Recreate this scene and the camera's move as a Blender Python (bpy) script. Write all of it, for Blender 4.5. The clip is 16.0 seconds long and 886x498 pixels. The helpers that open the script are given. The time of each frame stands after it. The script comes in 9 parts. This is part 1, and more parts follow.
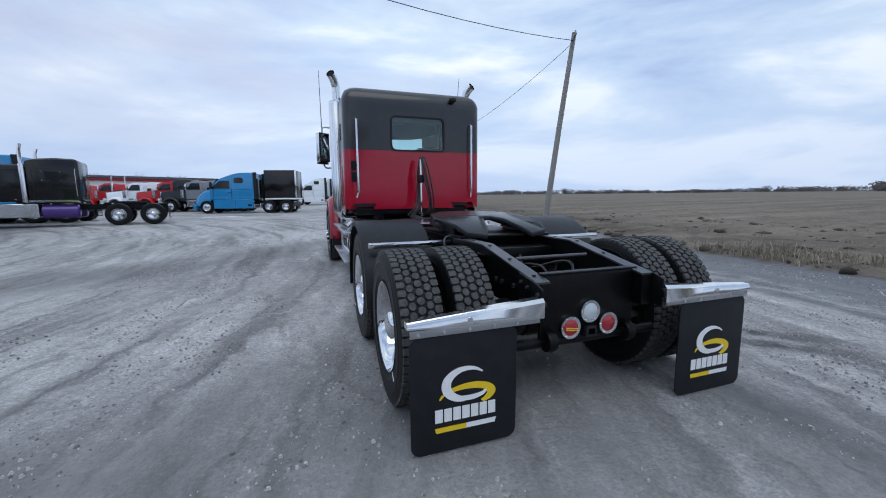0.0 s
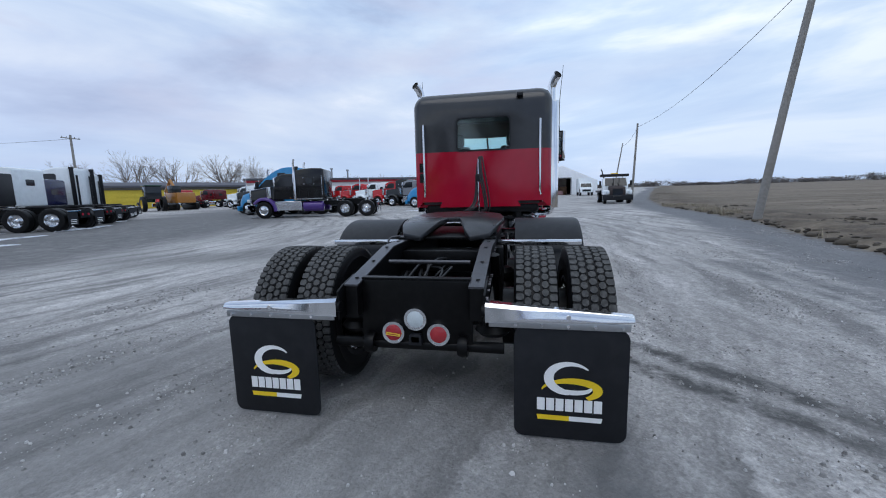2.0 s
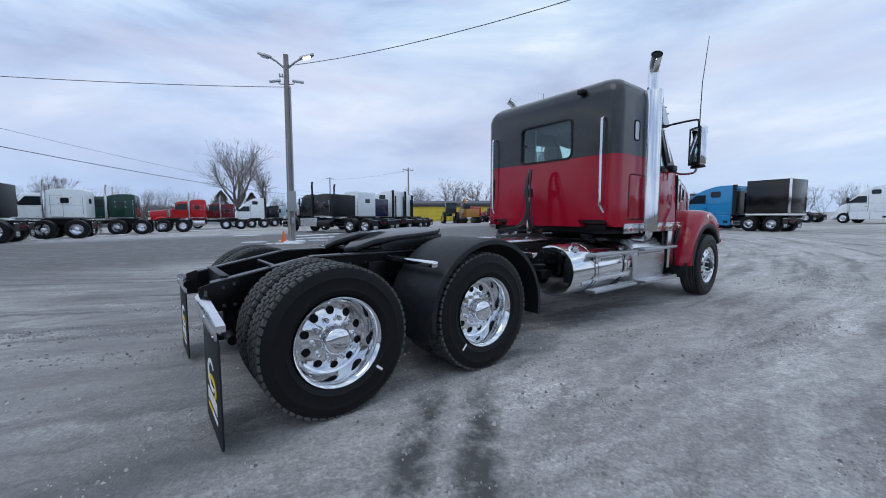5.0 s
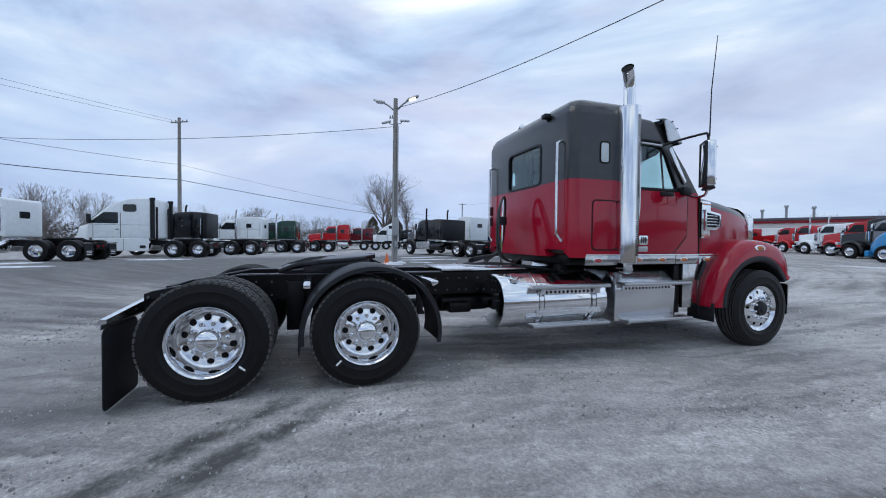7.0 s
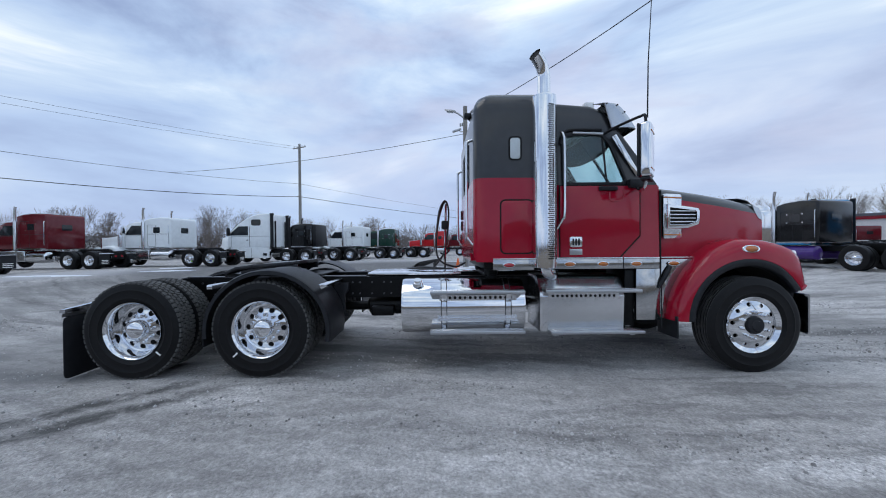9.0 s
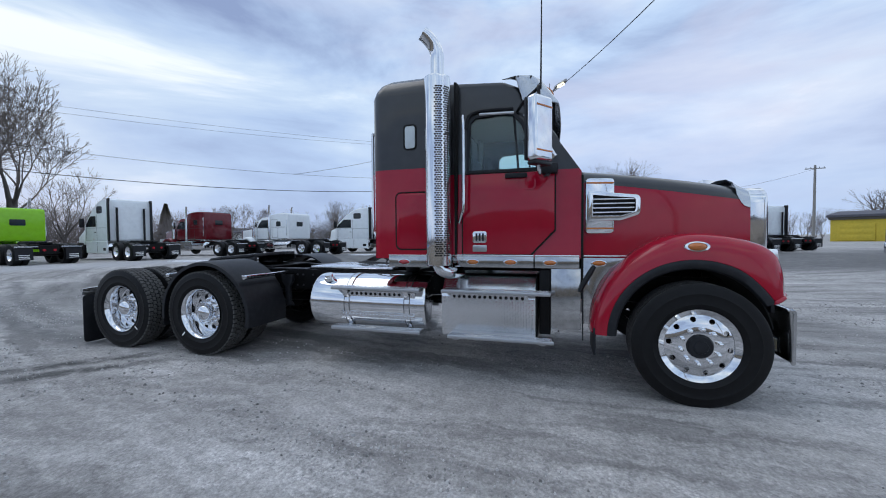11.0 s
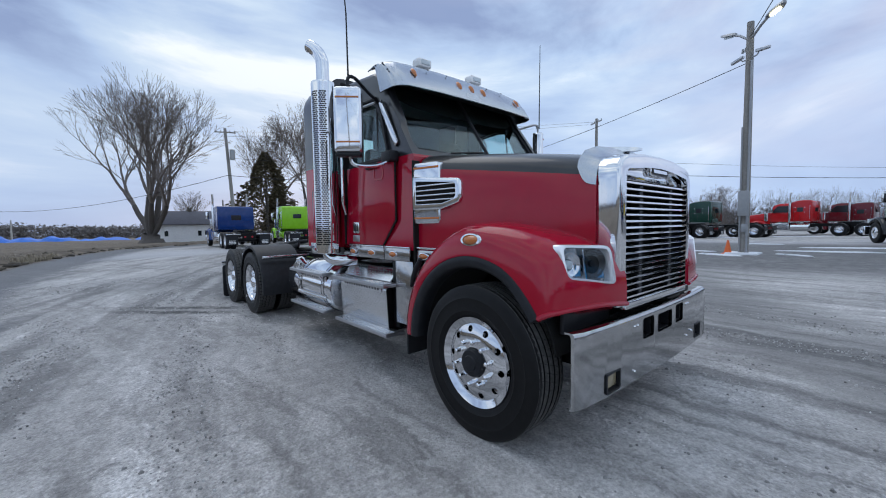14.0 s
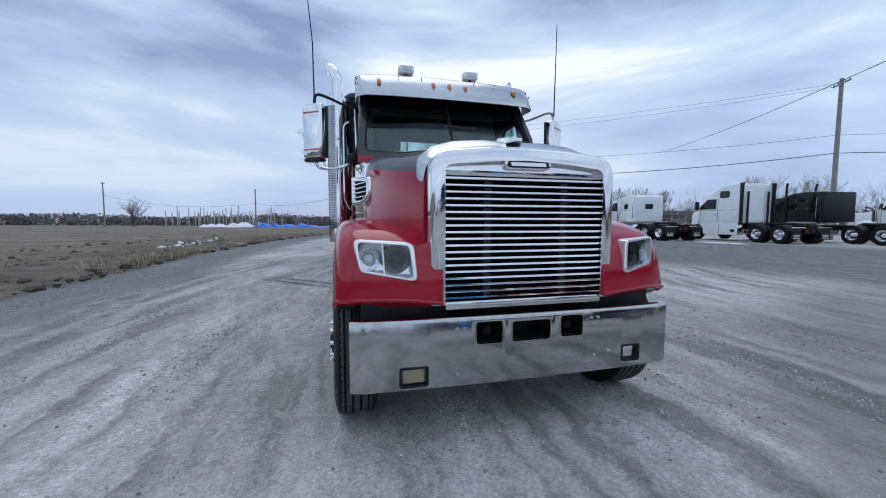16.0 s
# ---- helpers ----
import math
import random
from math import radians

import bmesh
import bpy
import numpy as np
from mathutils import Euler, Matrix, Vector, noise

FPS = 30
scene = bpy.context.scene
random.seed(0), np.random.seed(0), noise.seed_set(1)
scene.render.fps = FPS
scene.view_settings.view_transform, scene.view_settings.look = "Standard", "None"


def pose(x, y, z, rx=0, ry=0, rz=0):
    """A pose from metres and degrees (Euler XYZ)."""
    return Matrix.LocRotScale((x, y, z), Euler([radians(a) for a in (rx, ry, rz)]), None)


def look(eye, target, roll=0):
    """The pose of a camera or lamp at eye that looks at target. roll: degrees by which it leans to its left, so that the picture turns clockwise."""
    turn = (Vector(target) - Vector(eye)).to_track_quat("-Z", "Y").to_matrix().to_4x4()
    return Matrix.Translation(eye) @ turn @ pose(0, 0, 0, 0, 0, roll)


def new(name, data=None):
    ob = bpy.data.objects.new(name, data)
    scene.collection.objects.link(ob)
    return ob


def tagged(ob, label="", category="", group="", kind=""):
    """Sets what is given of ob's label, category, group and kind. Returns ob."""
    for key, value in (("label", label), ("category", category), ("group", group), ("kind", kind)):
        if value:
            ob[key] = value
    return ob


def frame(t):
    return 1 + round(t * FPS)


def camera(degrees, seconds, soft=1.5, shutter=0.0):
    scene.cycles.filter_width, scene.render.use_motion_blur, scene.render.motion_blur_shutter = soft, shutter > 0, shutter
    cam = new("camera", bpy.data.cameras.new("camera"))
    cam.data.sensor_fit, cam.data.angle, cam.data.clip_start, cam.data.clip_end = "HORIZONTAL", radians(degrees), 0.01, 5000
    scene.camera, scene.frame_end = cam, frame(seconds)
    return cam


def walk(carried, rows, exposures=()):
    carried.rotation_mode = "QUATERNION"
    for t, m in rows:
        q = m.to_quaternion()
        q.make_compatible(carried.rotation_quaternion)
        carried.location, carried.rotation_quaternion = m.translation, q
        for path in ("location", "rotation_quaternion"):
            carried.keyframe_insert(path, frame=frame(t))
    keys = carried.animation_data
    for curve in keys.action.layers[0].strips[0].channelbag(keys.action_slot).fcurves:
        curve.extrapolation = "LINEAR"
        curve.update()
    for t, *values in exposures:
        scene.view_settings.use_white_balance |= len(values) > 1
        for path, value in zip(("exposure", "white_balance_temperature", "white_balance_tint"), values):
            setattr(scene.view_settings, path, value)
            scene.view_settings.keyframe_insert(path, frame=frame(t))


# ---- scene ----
cam = camera(97.7, 16.0, 1.05)
PATH = [
    (0, (-1.674, -2.508, 1.357), (-1.016, -0.637, 1.098), -0.5),
    (0.5, (-1.143, -2.682, 1.352), (-0.743, -0.74, 1.09), -0.2),
    (1, (-0.546, -2.81, 1.388), (-0.428, -0.829, 1.136), -0.5),
    (1.5, (0.045, -2.926, 1.407), (-0.088, -0.948, 1.146), -0.8),
    (2, (0.634, -2.825, 1.404), (0.251, -0.881, 1.129), -1.4),
    (2.5, (1.262, -2.711, 1.365), (0.618, -0.836, 1.105), -1.7),
    (3, (1.785, -2.465, 1.342), (0.902, -0.688, 1.092), -1.6),
    (3.5, (2.277, -2.173, 1.359), (1.163, -0.528, 1.122), -1.3),
    (4, (2.779, -1.873, 1.353), (1.495, -0.351, 1.155), -0.6),
    (4.2, (2.93, -1.703, 1.304), (1.588, -0.232, 1.113), -0.4),
    (6.3, (4.576, 0.146, 1.391), (2.751, 0.961, 1.311), 0.4),
    (6.5, (4.68, 0.334, 1.375), (2.832, 1.096, 1.313), 0.6),
    (7, (4.86, 0.895, 1.388), (2.957, 1.508, 1.342), 0.6),
    (7.5, (5.071, 1.47, 1.363), (3.126, 1.937, 1.337), 0.2),
    (8, (5.162, 2.035, 1.335), (3.191, 2.37, 1.311), -0.2),
    (8.5, (5.242, 2.622, 1.365), (3.25, 2.799, 1.351), -0.5),
    (9, (5.297, 3.2, 1.39), (3.297, 3.23, 1.369), -0.4),
    (9.2, (5.253, 3.415, 1.387), (3.254, 3.399, 1.353), -0.3),
    (11.3, (4.711, 5.804, 1.424), (2.827, 5.135, 1.368), -0.4),
    (11.5, (4.62, 6.008, 1.394), (2.759, 5.279, 1.343), -0.4),
    (12, (4.319, 6.495, 1.419), (2.524, 5.615, 1.35), -0.7),
    (12.5, (4.059, 7.023, 1.421), (2.355, 5.98, 1.333), -0.9),
    (13, (3.716, 7.464, 1.394), (2.123, 6.259, 1.293), -1.1),
    (13.5, (3.376, 7.916, 1.402), (1.911, 6.559, 1.291), -1.0),
    (14, (3.022, 8.364, 1.424), (1.711, 6.859, 1.302), -0.9),
    (14.5, (2.591, 8.717, 1.453), (1.449, 7.08, 1.331), -0.8),
    (15, (2.16, 9.131, 1.456), (1.21, 7.376, 1.333), -0.5),
    (15.5, (1.684, 9.385, 1.413), (0.943, 7.532, 1.281), -0.2),
    (16, (1.172, 9.57, 1.422), (0.663, 7.642, 1.274), 0.1),
]
walk(cam, [(t, look(eye, target, roll)) for t, eye, target, roll in PATH])
# ---- world, sky and exposure ----
def make_world():
    w = bpy.data.worlds.new("overcast_sky")
    scene.world = w
    w.use_nodes = True
    n, l = w.node_tree.nodes, w.node_tree.links
    n.clear()

    def add(kind, **kw):
        nd = n.new(kind)
        for k, v in kw.items():
            nd.inputs[int(k[1:])].default_value = v
        return nd

    def math_node(op, a, b=None):
        nd = n.new("ShaderNodeMath")
        nd.operation = op
        for i, v in ((0, a), (1, b)):
            if v is None:
                continue
            if isinstance(v, (int, float)):
                nd.inputs[i].default_value = v
            else:
                l.new(v, nd.inputs[i])
        return nd.outputs[0]

    tc = n.new("ShaderNodeTexCoord")
    sep = n.new("ShaderNodeSeparateXYZ")
    l.new(tc.outputs["Generated"], sep.inputs[0])
    up = math_node("MAXIMUM", sep.outputs[2], 0.0)
    mp = n.new("ShaderNodeMapping")
    mp.inputs["Rotation"].default_value = (radians(6), radians(-9), radians(30))
    mp.inputs["Scale"].default_value = (0.9, 1.3, 4.0)
    l.new(tc.outputs["Generated"], mp.inputs[0])
    big = n.new("ShaderNodeTexNoise")
    big.inputs["Scale"].default_value, big.inputs["Detail"].default_value = 1.35, 7
    big.inputs["Roughness"].default_value, big.inputs["Distortion"].default_value = 0.55, 0.35
    l.new(mp.outputs[0], big.inputs["Vector"])
    ramp = n.new("ShaderNodeValToRGB")
    e = ramp.color_ramp.elements
    e[0].position, e[0].color = 0.34, (0.27, 0.36, 0.60, 1)
    e[1].position, e[1].color = 0.645, (1.02, 1.085, 1.14, 1)
    mid = e.new(0.46)
    mid.color = (0.47, 0.62, 0.88, 1)
    mid = e.new(0.56)
    mid.color = (0.655, 0.80, 0.98, 1)
    l.new(big.outputs["Fac"], ramp.inputs[0])
    # mauve undersides drifting through the cloud
    veil, vr, tint = n.new("ShaderNodeTexNoise"), n.new("ShaderNodeMapRange"), n.new("ShaderNodeMix")
    veil.inputs["Scale"].default_value, veil.inputs["Detail"].default_value, veil.inputs["Distortion"].default_value = 2.1, 6, 0.5
    l.new(mp.outputs[0], veil.inputs["Vector"]), l.new(veil.outputs["Fac"], vr.inputs[0])
    vr.inputs[1].default_value, vr.inputs[2].default_value, vr.inputs[3].default_value, vr.inputs[4].default_value = 0.48, 0.66, 0.0, 0.55
    tint.data_type = "RGBA"
    west, wr = n.new("ShaderNodeVectorMath"), n.new("ShaderNodeMapRange")
    west.operation = "DOT_PRODUCT"
    west.inputs[1].default_value = (-0.75, 0.62, 0.22)
    l.new(tc.outputs["Generated"], west.inputs[0]), l.new(west.outputs["Value"], wr.inputs[0])
    wr.inputs[1].default_value, wr.inputs[2].default_value, wr.inputs[3].default_value = 0.05, 0.75, 0.04
    l.new(math_node("MULTIPLY", vr.outputs[0], wr.outputs[0]), tint.inputs[0]), l.new(ramp.outputs[0], tint.inputs[6])
    tint.inputs[7].default_value = (0.56, 0.58, 0.76, 1)
    # paler rosy band low in the sky
    low = n.new("ShaderNodeMapRange")
    low.inputs[1].default_value, low.inputs[2].default_value = 0.02, 0.42
    low.inputs[3].default_value, low.inputs[4].default_value = 0.7, 0.0
    l.new(up, low.inputs[0])
    mix = n.new("ShaderNodeMix")
    mix.data_type = "RGBA"
    l.new(low.outputs[0], mix.inputs[0]), l.new(tint.outputs[2], mix.inputs[6])
    # rosy streaks low in the sky where the day is ending
    rose, rf = n.new("ShaderNodeMix"), n.new("ShaderNodeMapRange")
    rose.data_type = "RGBA"
    dotp = n.new("ShaderNodeVectorMath")
    dotp.operation = "DOT_PRODUCT"
    dotp.inputs[1].default_value = (-0.75, 0.62, 0.22)
    l.new(tc.outputs["Generated"], dotp.inputs[0])
    rf.inputs[1].default_value, rf.inputs[2].default_value = 0.62, 1.1
    l.new(math_node("MULTIPLY", dotp.outputs["Value"], math_node("ADD", big.outputs["Fac"], 0.55)), rf.inputs[0])
    high = n.new("ShaderNodeMapRange")
    high.inputs[1].default_value, high.inputs[2].default_value = 0.06, 0.26
    l.new(up, high.inputs[0])
    l.new(math_node("MULTIPLY", rf.outputs[0], high.outputs[0]), rose.inputs[0])
    rose.inputs[6].default_value, rose.inputs[7].default_value = (0.46, 0.60, 0.89, 1), (0.84, 0.77, 0.93, 1)
    l.new(rose.outputs[2], mix.inputs[7])
    sky = n.new("ShaderNodeTexSky")
    sky.sky_type, sky.sun_disc = "NISHITA", False
    sky.sun_elevation, sky.sun_rotation = radians(9), radians(200)
    blend = n.new("ShaderNodeMix")
    blend.data_type, blend.blend_type = "RGBA", "ADD"
    blend.inputs[0].default_value = 0.004
    l.new(mix.outputs[2], blend.inputs[6]), l.new(sky.outputs[0], blend.inputs[7])
    # the cloud is thinner and paler towards the north-west, heavier to the south-east
    glow, gr, pale, gain = n.new("ShaderNodeVectorMath"), n.new("ShaderNodeMapRange"), n.new("ShaderNodeMix"), n.new("ShaderNodeMix")
    glow.operation = "DOT_PRODUCT"
    glow.inputs[1].default_value = (-0.45, 0.65, 0.35)
    l.new(tc.outputs["Generated"], glow.inputs[0]), l.new(glow.outputs["Value"], gr.inputs[0])
    gr.inputs[1].default_value, gr.inputs[2].default_value = -0.6, 1.0
    pale.data_type = gain.data_type = "RGBA"
    l.new(math_node("MULTIPLY", math_node("POWER", gr.outputs[0], 2.0), 0.14), pale.inputs[0])
    l.new(blend.outputs[2], pale.inputs[6])
    pale.inputs[7].default_value = (0.78, 0.93, 1.08, 1)
    gain.blend_type, gain.inputs[0].default_value = "MULTIPLY", 1.0
    gm = n.new("ShaderNodeMapRange")
    l.new(gr.outputs[0], gm.inputs[0])
    gm.inputs[3].default_value, gm.inputs[4].default_value = 0.95, 1.09
    bank, br = n.new("ShaderNodeVectorMath"), n.new("ShaderNodeMapRange")
    bank.operation = "DOT_PRODUCT"
    bank.inputs[1].default_value = (-0.58, 0.81, 0.1)
    l.new(tc.outputs["Generated"], bank.inputs[0]), l.new(bank.outputs["Value"], br.inputs[0])
    br.inputs[1].default_value, br.inputs[2].default_value, br.inputs[3].default_value, br.inputs[4].default_value = 0.80, 1.0, 1.0, 0.91
    l.new(pale.outputs[2], gain.inputs[6]), l.new(math_node("MULTIPLY", gm.outputs[0], br.outputs[0]), gain.inputs[7])
    bg = n.new("ShaderNodeBackground")
    bg.inputs[1].default_value = SKY
    l.new(gain.outputs[2], bg.inputs[0])
    out = n.new("ShaderNodeOutputWorld")
    l.new(bg.outputs[0], out.inputs[0])


SKY = 0.98
make_world()
sun = new("sun", bpy.data.lights.new("sun", "SUN"))
sun.data.energy, sun.data.angle, sun.data.color = 0.55, radians(40), (1.0, 0.97, 0.94)
sun.matrix_world = look((0, 0, 60), (2, 34, 0))


# ---- materials ----
def mat(name, base, rough=0.5, metal=0.0, vary=0.12, scale=6.0, bump=0.0, bump_scale=60.0, coat=0.0, dirt=None, dirt_amount=0.0, obj_random=0.0, rough_vary=0.1):
    """A surface with two scales of colour variation, uneven gloss, optional bump and a dirt film."""
    m = bpy.data.materials.new(name)
    m.use_nodes = True
    n, l = m.node_tree.nodes, m.node_tree.links
    b = n["Principled BSDF"]
    b.inputs["Roughness"].default_value, b.inputs["Metallic"].default_value = rough, metal
    if coat:
        b.inputs["Coat Weight"].default_value, b.inputs["Coat Roughness"].default_value = coat, 0.06
    tc = n.new("ShaderNodeTexCoord")
    n1, n2 = n.new("ShaderNodeTexNoise"), n.new("ShaderNodeTexNoise")
    n1.inputs["Scale"].default_value, n1.inputs["Detail"].default_value = scale * 0.25, 3
    n2.inputs["Scale"].default_value, n2.inputs["Detail"].default_value = scale * 4, 5
    for nn in (n1, n2):
        l.new(tc.outputs["Object"], nn.inputs["Vector"])
    add = n.new("ShaderNodeMath")
    add.operation = "ADD"
    l.new(n1.outputs["Fac"], add.inputs[0]), l.new(n2.outputs["Fac"], add.inputs[1])
    rng = n.new("ShaderNodeMapRange")
    rng.inputs[1].default_value, rng.inputs[2].default_value = 0.6, 1.4
    rng.inputs[3].default_value, rng.inputs[4].default_value = 1 - vary, 1 + vary
    l.new(add.outputs[0], rng.inputs[0])
    value = rng.outputs[0]
    if obj_random:
        info = n.new("ShaderNodeObjectInfo")
        orng = n.new("ShaderNodeMapRange")
        orng.inputs[3].default_value, orng.inputs[4].default_value = 1 - obj_random, 1 + obj_random
        l.new(info.outputs["Random"], orng.inputs[0])
        mul = n.new("ShaderNodeMath")
        mul.operation = "MULTIPLY"
        l.new(value, mul.inputs[0]), l.new(orng.outputs[0], mul.inputs[1])
        value = mul.outputs[0]
    col = n.new("ShaderNodeMix")
    col.data_type, col.blend_type = "RGBA", "MULTIPLY"
    col.inputs[0].default_value = 1
    col.inputs[6].default_value = (*base, 1)
    l.new(value, col.inputs[7])
    colour = col.outputs[2]
    if dirt:
        dr = n.new("ShaderNodeMapRange")
        dr.inputs[1].default_value, dr.inputs[2].default_value = 0.45, 0.72
        dr.inputs[4].default_value = dirt_amount
        l.new(n2.outputs["Fac"], dr.inputs[0])
        dm = n.new("ShaderNodeMix")
        dm.data_type = "RGBA"
        l.new(dr.outputs[0], dm.inputs[0]), l.new(colour, dm.inputs[6])
        dm.inputs[7].default_value = (*dirt, 1)
        colour = dm.outputs[2]
    l.new(colour, b.inputs["Base Color"])
    rr = n.new("ShaderNodeMapRange")
    rr.inputs[3].default_value, rr.inputs[4].default_value = max(0.0, rough * (1 - 2 * rough_vary)), min(1, rough * (1 + 2 * rough_vary))
    l.new(n1.outputs["Fac"], rr.inputs[0]), l.new(rr.outputs[0], b.inputs["Roughness"])
    if bump:
        n3 = n.new("ShaderNodeTexNoise")
        n3.inputs["Scale"].default_value, n3.inputs["Detail"].default_value = bump_scale, 4
        l.new(tc.outputs["Object"], n3.inputs["Vector"])
        bp = n.new("ShaderNodeBump")
        bp.inputs["Strength"].default_value, bp.inputs["Distance"].default_value = 0.6, bump
        l.new(n3.outputs["Fac"], bp.inputs["Height"]), l.new(bp.outputs[0], b.inputs["Normal"])
    return m


def glass_mat(name, tint, ior=1.5):
    m = bpy.data.materials.new(name)
    m.use_nodes = True
    n, l = m.node_tree.nodes, m.node_tree.links
    n.clear()
    tr, gl, mx, fr = (n.new("ShaderNode" + k) for k in ("BsdfTransparent", "BsdfGlossy", "MixShader", "LayerWeight"))
    tr.inputs[0].default_value = (*tint, 1)
    gl.inputs["Roughness"].default_value = 0.03
    gl.inputs["Color"].default_value = (0.9, 0.95, 0.95, 1)
    fr.inputs[0].default_value = 0.5
    f0 = ((ior - 1) / (ior + 1)) ** 2
    pw, sc = n.new("ShaderNodeMath"), n.new("ShaderNodeMath")
    pw.operation, sc.operation = "POWER", "MULTIPLY_ADD"
    pw.inputs[1].default_value, sc.inputs[1].default_value, sc.inputs[2].default_value = 5.0, 1 - f0, f0
    l.new(fr.outputs["Facing"], pw.inputs[0]), l.new(pw.outputs[0], sc.inputs[0])
    out = n.new("ShaderNodeOutputMaterial")
    l.new(sc.outputs[0], mx.inputs[0]), l.new(tr.outputs[0], mx.inputs[1]), l.new(gl.outputs[0], mx.inputs[2]), l.new(mx.outputs[0], out.inputs[0])
    return m


def glow_mat(name, colour, strength):
    m = bpy.data.materials.new(name)
    m.use_nodes = True
    b = m.node_tree.nodes["Principled BSDF"]
    b.inputs["Emission Color"].default_value, b.inputs["Emission Strength"].default_value = (*colour, 1), strength
    return m


def lens_mat(name, base):
    m = mat(name, base, 0.12, vary=0.1, scale=40, coat=0.6, bump=0.002, bump_scale=180)
    return m


RED = mat("dark_red_paint", (0.365, 0.006, 0.025), 0.09, vary=0.08, scale=2.0, coat=0.0, dirt=(0.20, 0.06, 0.06), dirt_amount=0.03)
BLACK = mat("charcoal_paint", (0.014, 0.015, 0.018), 0.34, vary=0.2, scale=2.0, coat=0.45, dirt=(0.06, 0.06, 0.065), dirt_amount=0.08)
FRAME = mat("black_frame_paint", (0.003, 0.003, 0.0035), 0.38, vary=0.3, scale=5, bump=0.001, dirt=(0.016, 0.015, 0.014), dirt_amount=0.2)
WORN = mat("worn_frame_edge", (0.11, 0.11, 0.12), 0.38, metal=0.7, vary=0.25, scale=9, bump=0.001, dirt=(0.02, 0.02, 0.02), dirt_amount=0.35)
RUBBER = mat("tyre_rubber", (0.006, 0.006, 0.0066), 0.45, vary=0.25, scale=5, bump=0.001, bump_scale=120, dirt=(0.012, 0.012, 0.013), dirt_amount=0.2)
TREAD = mat("tread_rubber", (0.072, 0.071, 0.069), 0.75, vary=0.3, scale=12, bump=0.002, bump_scale=90, dirt=(0.15, 0.145, 0.14), dirt_amount=0.45)
FLAP = mat("black_flap_rubber", (0.012, 0.013, 0.016), 0.55, vary=0.2, scale=3, bump=0.001, bump_scale=50, dirt=(0.03, 0.03, 0.034), dirt_amount=0.2)
PLASTIC = mat("black_plastic", (0.012, 0.013, 0.016), 0.45, vary=0.2, scale=4, bump=0.001, bump_scale=160, dirt=(0.04, 0.04, 0.045), dirt_amount=0.2)
for dull, gloss in ((RUBBER, 0.28), (FRAME, 0.30), (PLASTIC, 0.34), (FLAP, 0.40)):
    dull.node_tree.nodes["Principled BSDF"].inputs["Specular IOR Level"].default_value = gloss
CHROME = mat("chrome", (0.80, 0.81, 0.83), 0.07, metal=1.0, vary=0.05, scale=3, rough_vary=0.45)
STEEL = mat("polished_stainless", (0.76, 0.77, 0.79), 0.12, metal=1.0, vary=0.10, scale=4, rough_vary=0.4, bump=0.0006, bump_scale=7)
ALU = mat("polished_aluminium", (0.74, 0.75, 0.77), 0.05, metal=1.0, vary=0.08, scale=6, rough_vary=0.4)
BRUSHED = mat("dull_aluminium", (0.52, 0.53, 0.55), 0.34, metal=1.0, vary=0.18, scale=8, dirt=(0.2, 0.2, 0.2), dirt_amount=0.25)
PLATE = mat("tread_plate_aluminium", (0.78, 0.79, 0.81), 0.22, metal=1.0, vary=0.14, scale=8, dirt=(0.25, 0.25, 0.25), dirt_amount=0.15)
GREASE = mat("greasy_steel", (0.035, 0.036, 0.040), 0.28, metal=0.5, vary=0.3, scale=7, bump=0.001, dirt=(0.05, 0.047, 0.045), dirt_amount=0.3)
BEZEL = mat("silver_lamp_bezel", (0.90, 0.91, 0.93), 0.16, metal=0.55, vary=0.04, scale=20)
SATIN = mat("dusty_bumper_steel", (0.50, 0.505, 0.51), 0.11, metal=1.0, vary=0.14, scale=4, rough_vary=0.5, bump=0.0004, bump_scale=5, dirt=(0.12, 0.115, 0.11), dirt_amount=0.3)
SHEET = mat("dull_visor_steel", (0.50, 0.525, 0.56), 0.24, metal=1.0, vary=0.08, scale=3, rough_vary=0.3, bump=0.0005, bump_scale=5)
WHITEINK = mat("white_print", (0.92, 0.92, 0.91), 0.5, vary=0.06, scale=14)
YELLOWINK = mat("yellow_print", (0.92, 0.62, 0.02), 0.5, vary=0.06, scale=14)
REDLENS, AMBER, CLEAR = lens_mat("red_lens", (0.42, 0.02, 0.03)), lens_mat("amber_lens", (0.55, 0.16, 0.03)), lens_mat("clear_lens", (0.62, 0.68, 0.70))
STICKER = mat("yellow_sticker", (0.85, 0.55, 0.05), 0.5, vary=0.05)
GLASS = glass_mat("tinted_glass", (0.83, 0.93, 0.925), 1.6)
LAMPGLASS = glass_mat("headlamp_glass", (0.95, 0.96, 0.97), 1.4)
DARK = mat("dark_interior", (0.05, 0.052, 0.055), 0.8, vary=0.2, scale=6)
GREYTRIM = mat("grey_interior", (0.26, 0.275, 0.28), 0.8, vary=0.15, scale=6)
HOSE = mat("black_hose", (0.012, 0.012, 0.013), 0.4, vary=0.2, scale=20)
# its near-black also stands for unlit depth in gaps, slots and holes
VOID = mat("void_black", (0.004, 0.004, 0.004), 0.9, vary=0.1)
DARKBOWL = mat("smoked_reflector_bowl", (0.055, 0.057, 0.062), 0.10, metal=0.7, vary=0.1, scale=20)
BOWL = mat("silver_reflector_bowl", (0.34, 0.345, 0.35), 0.2, metal=0.8, vary=0.1, scale=20)
REFLECT = mat("mirror_glass", (0.85, 0.87, 0.88), 0.02, metal=1.0, vary=0.02)

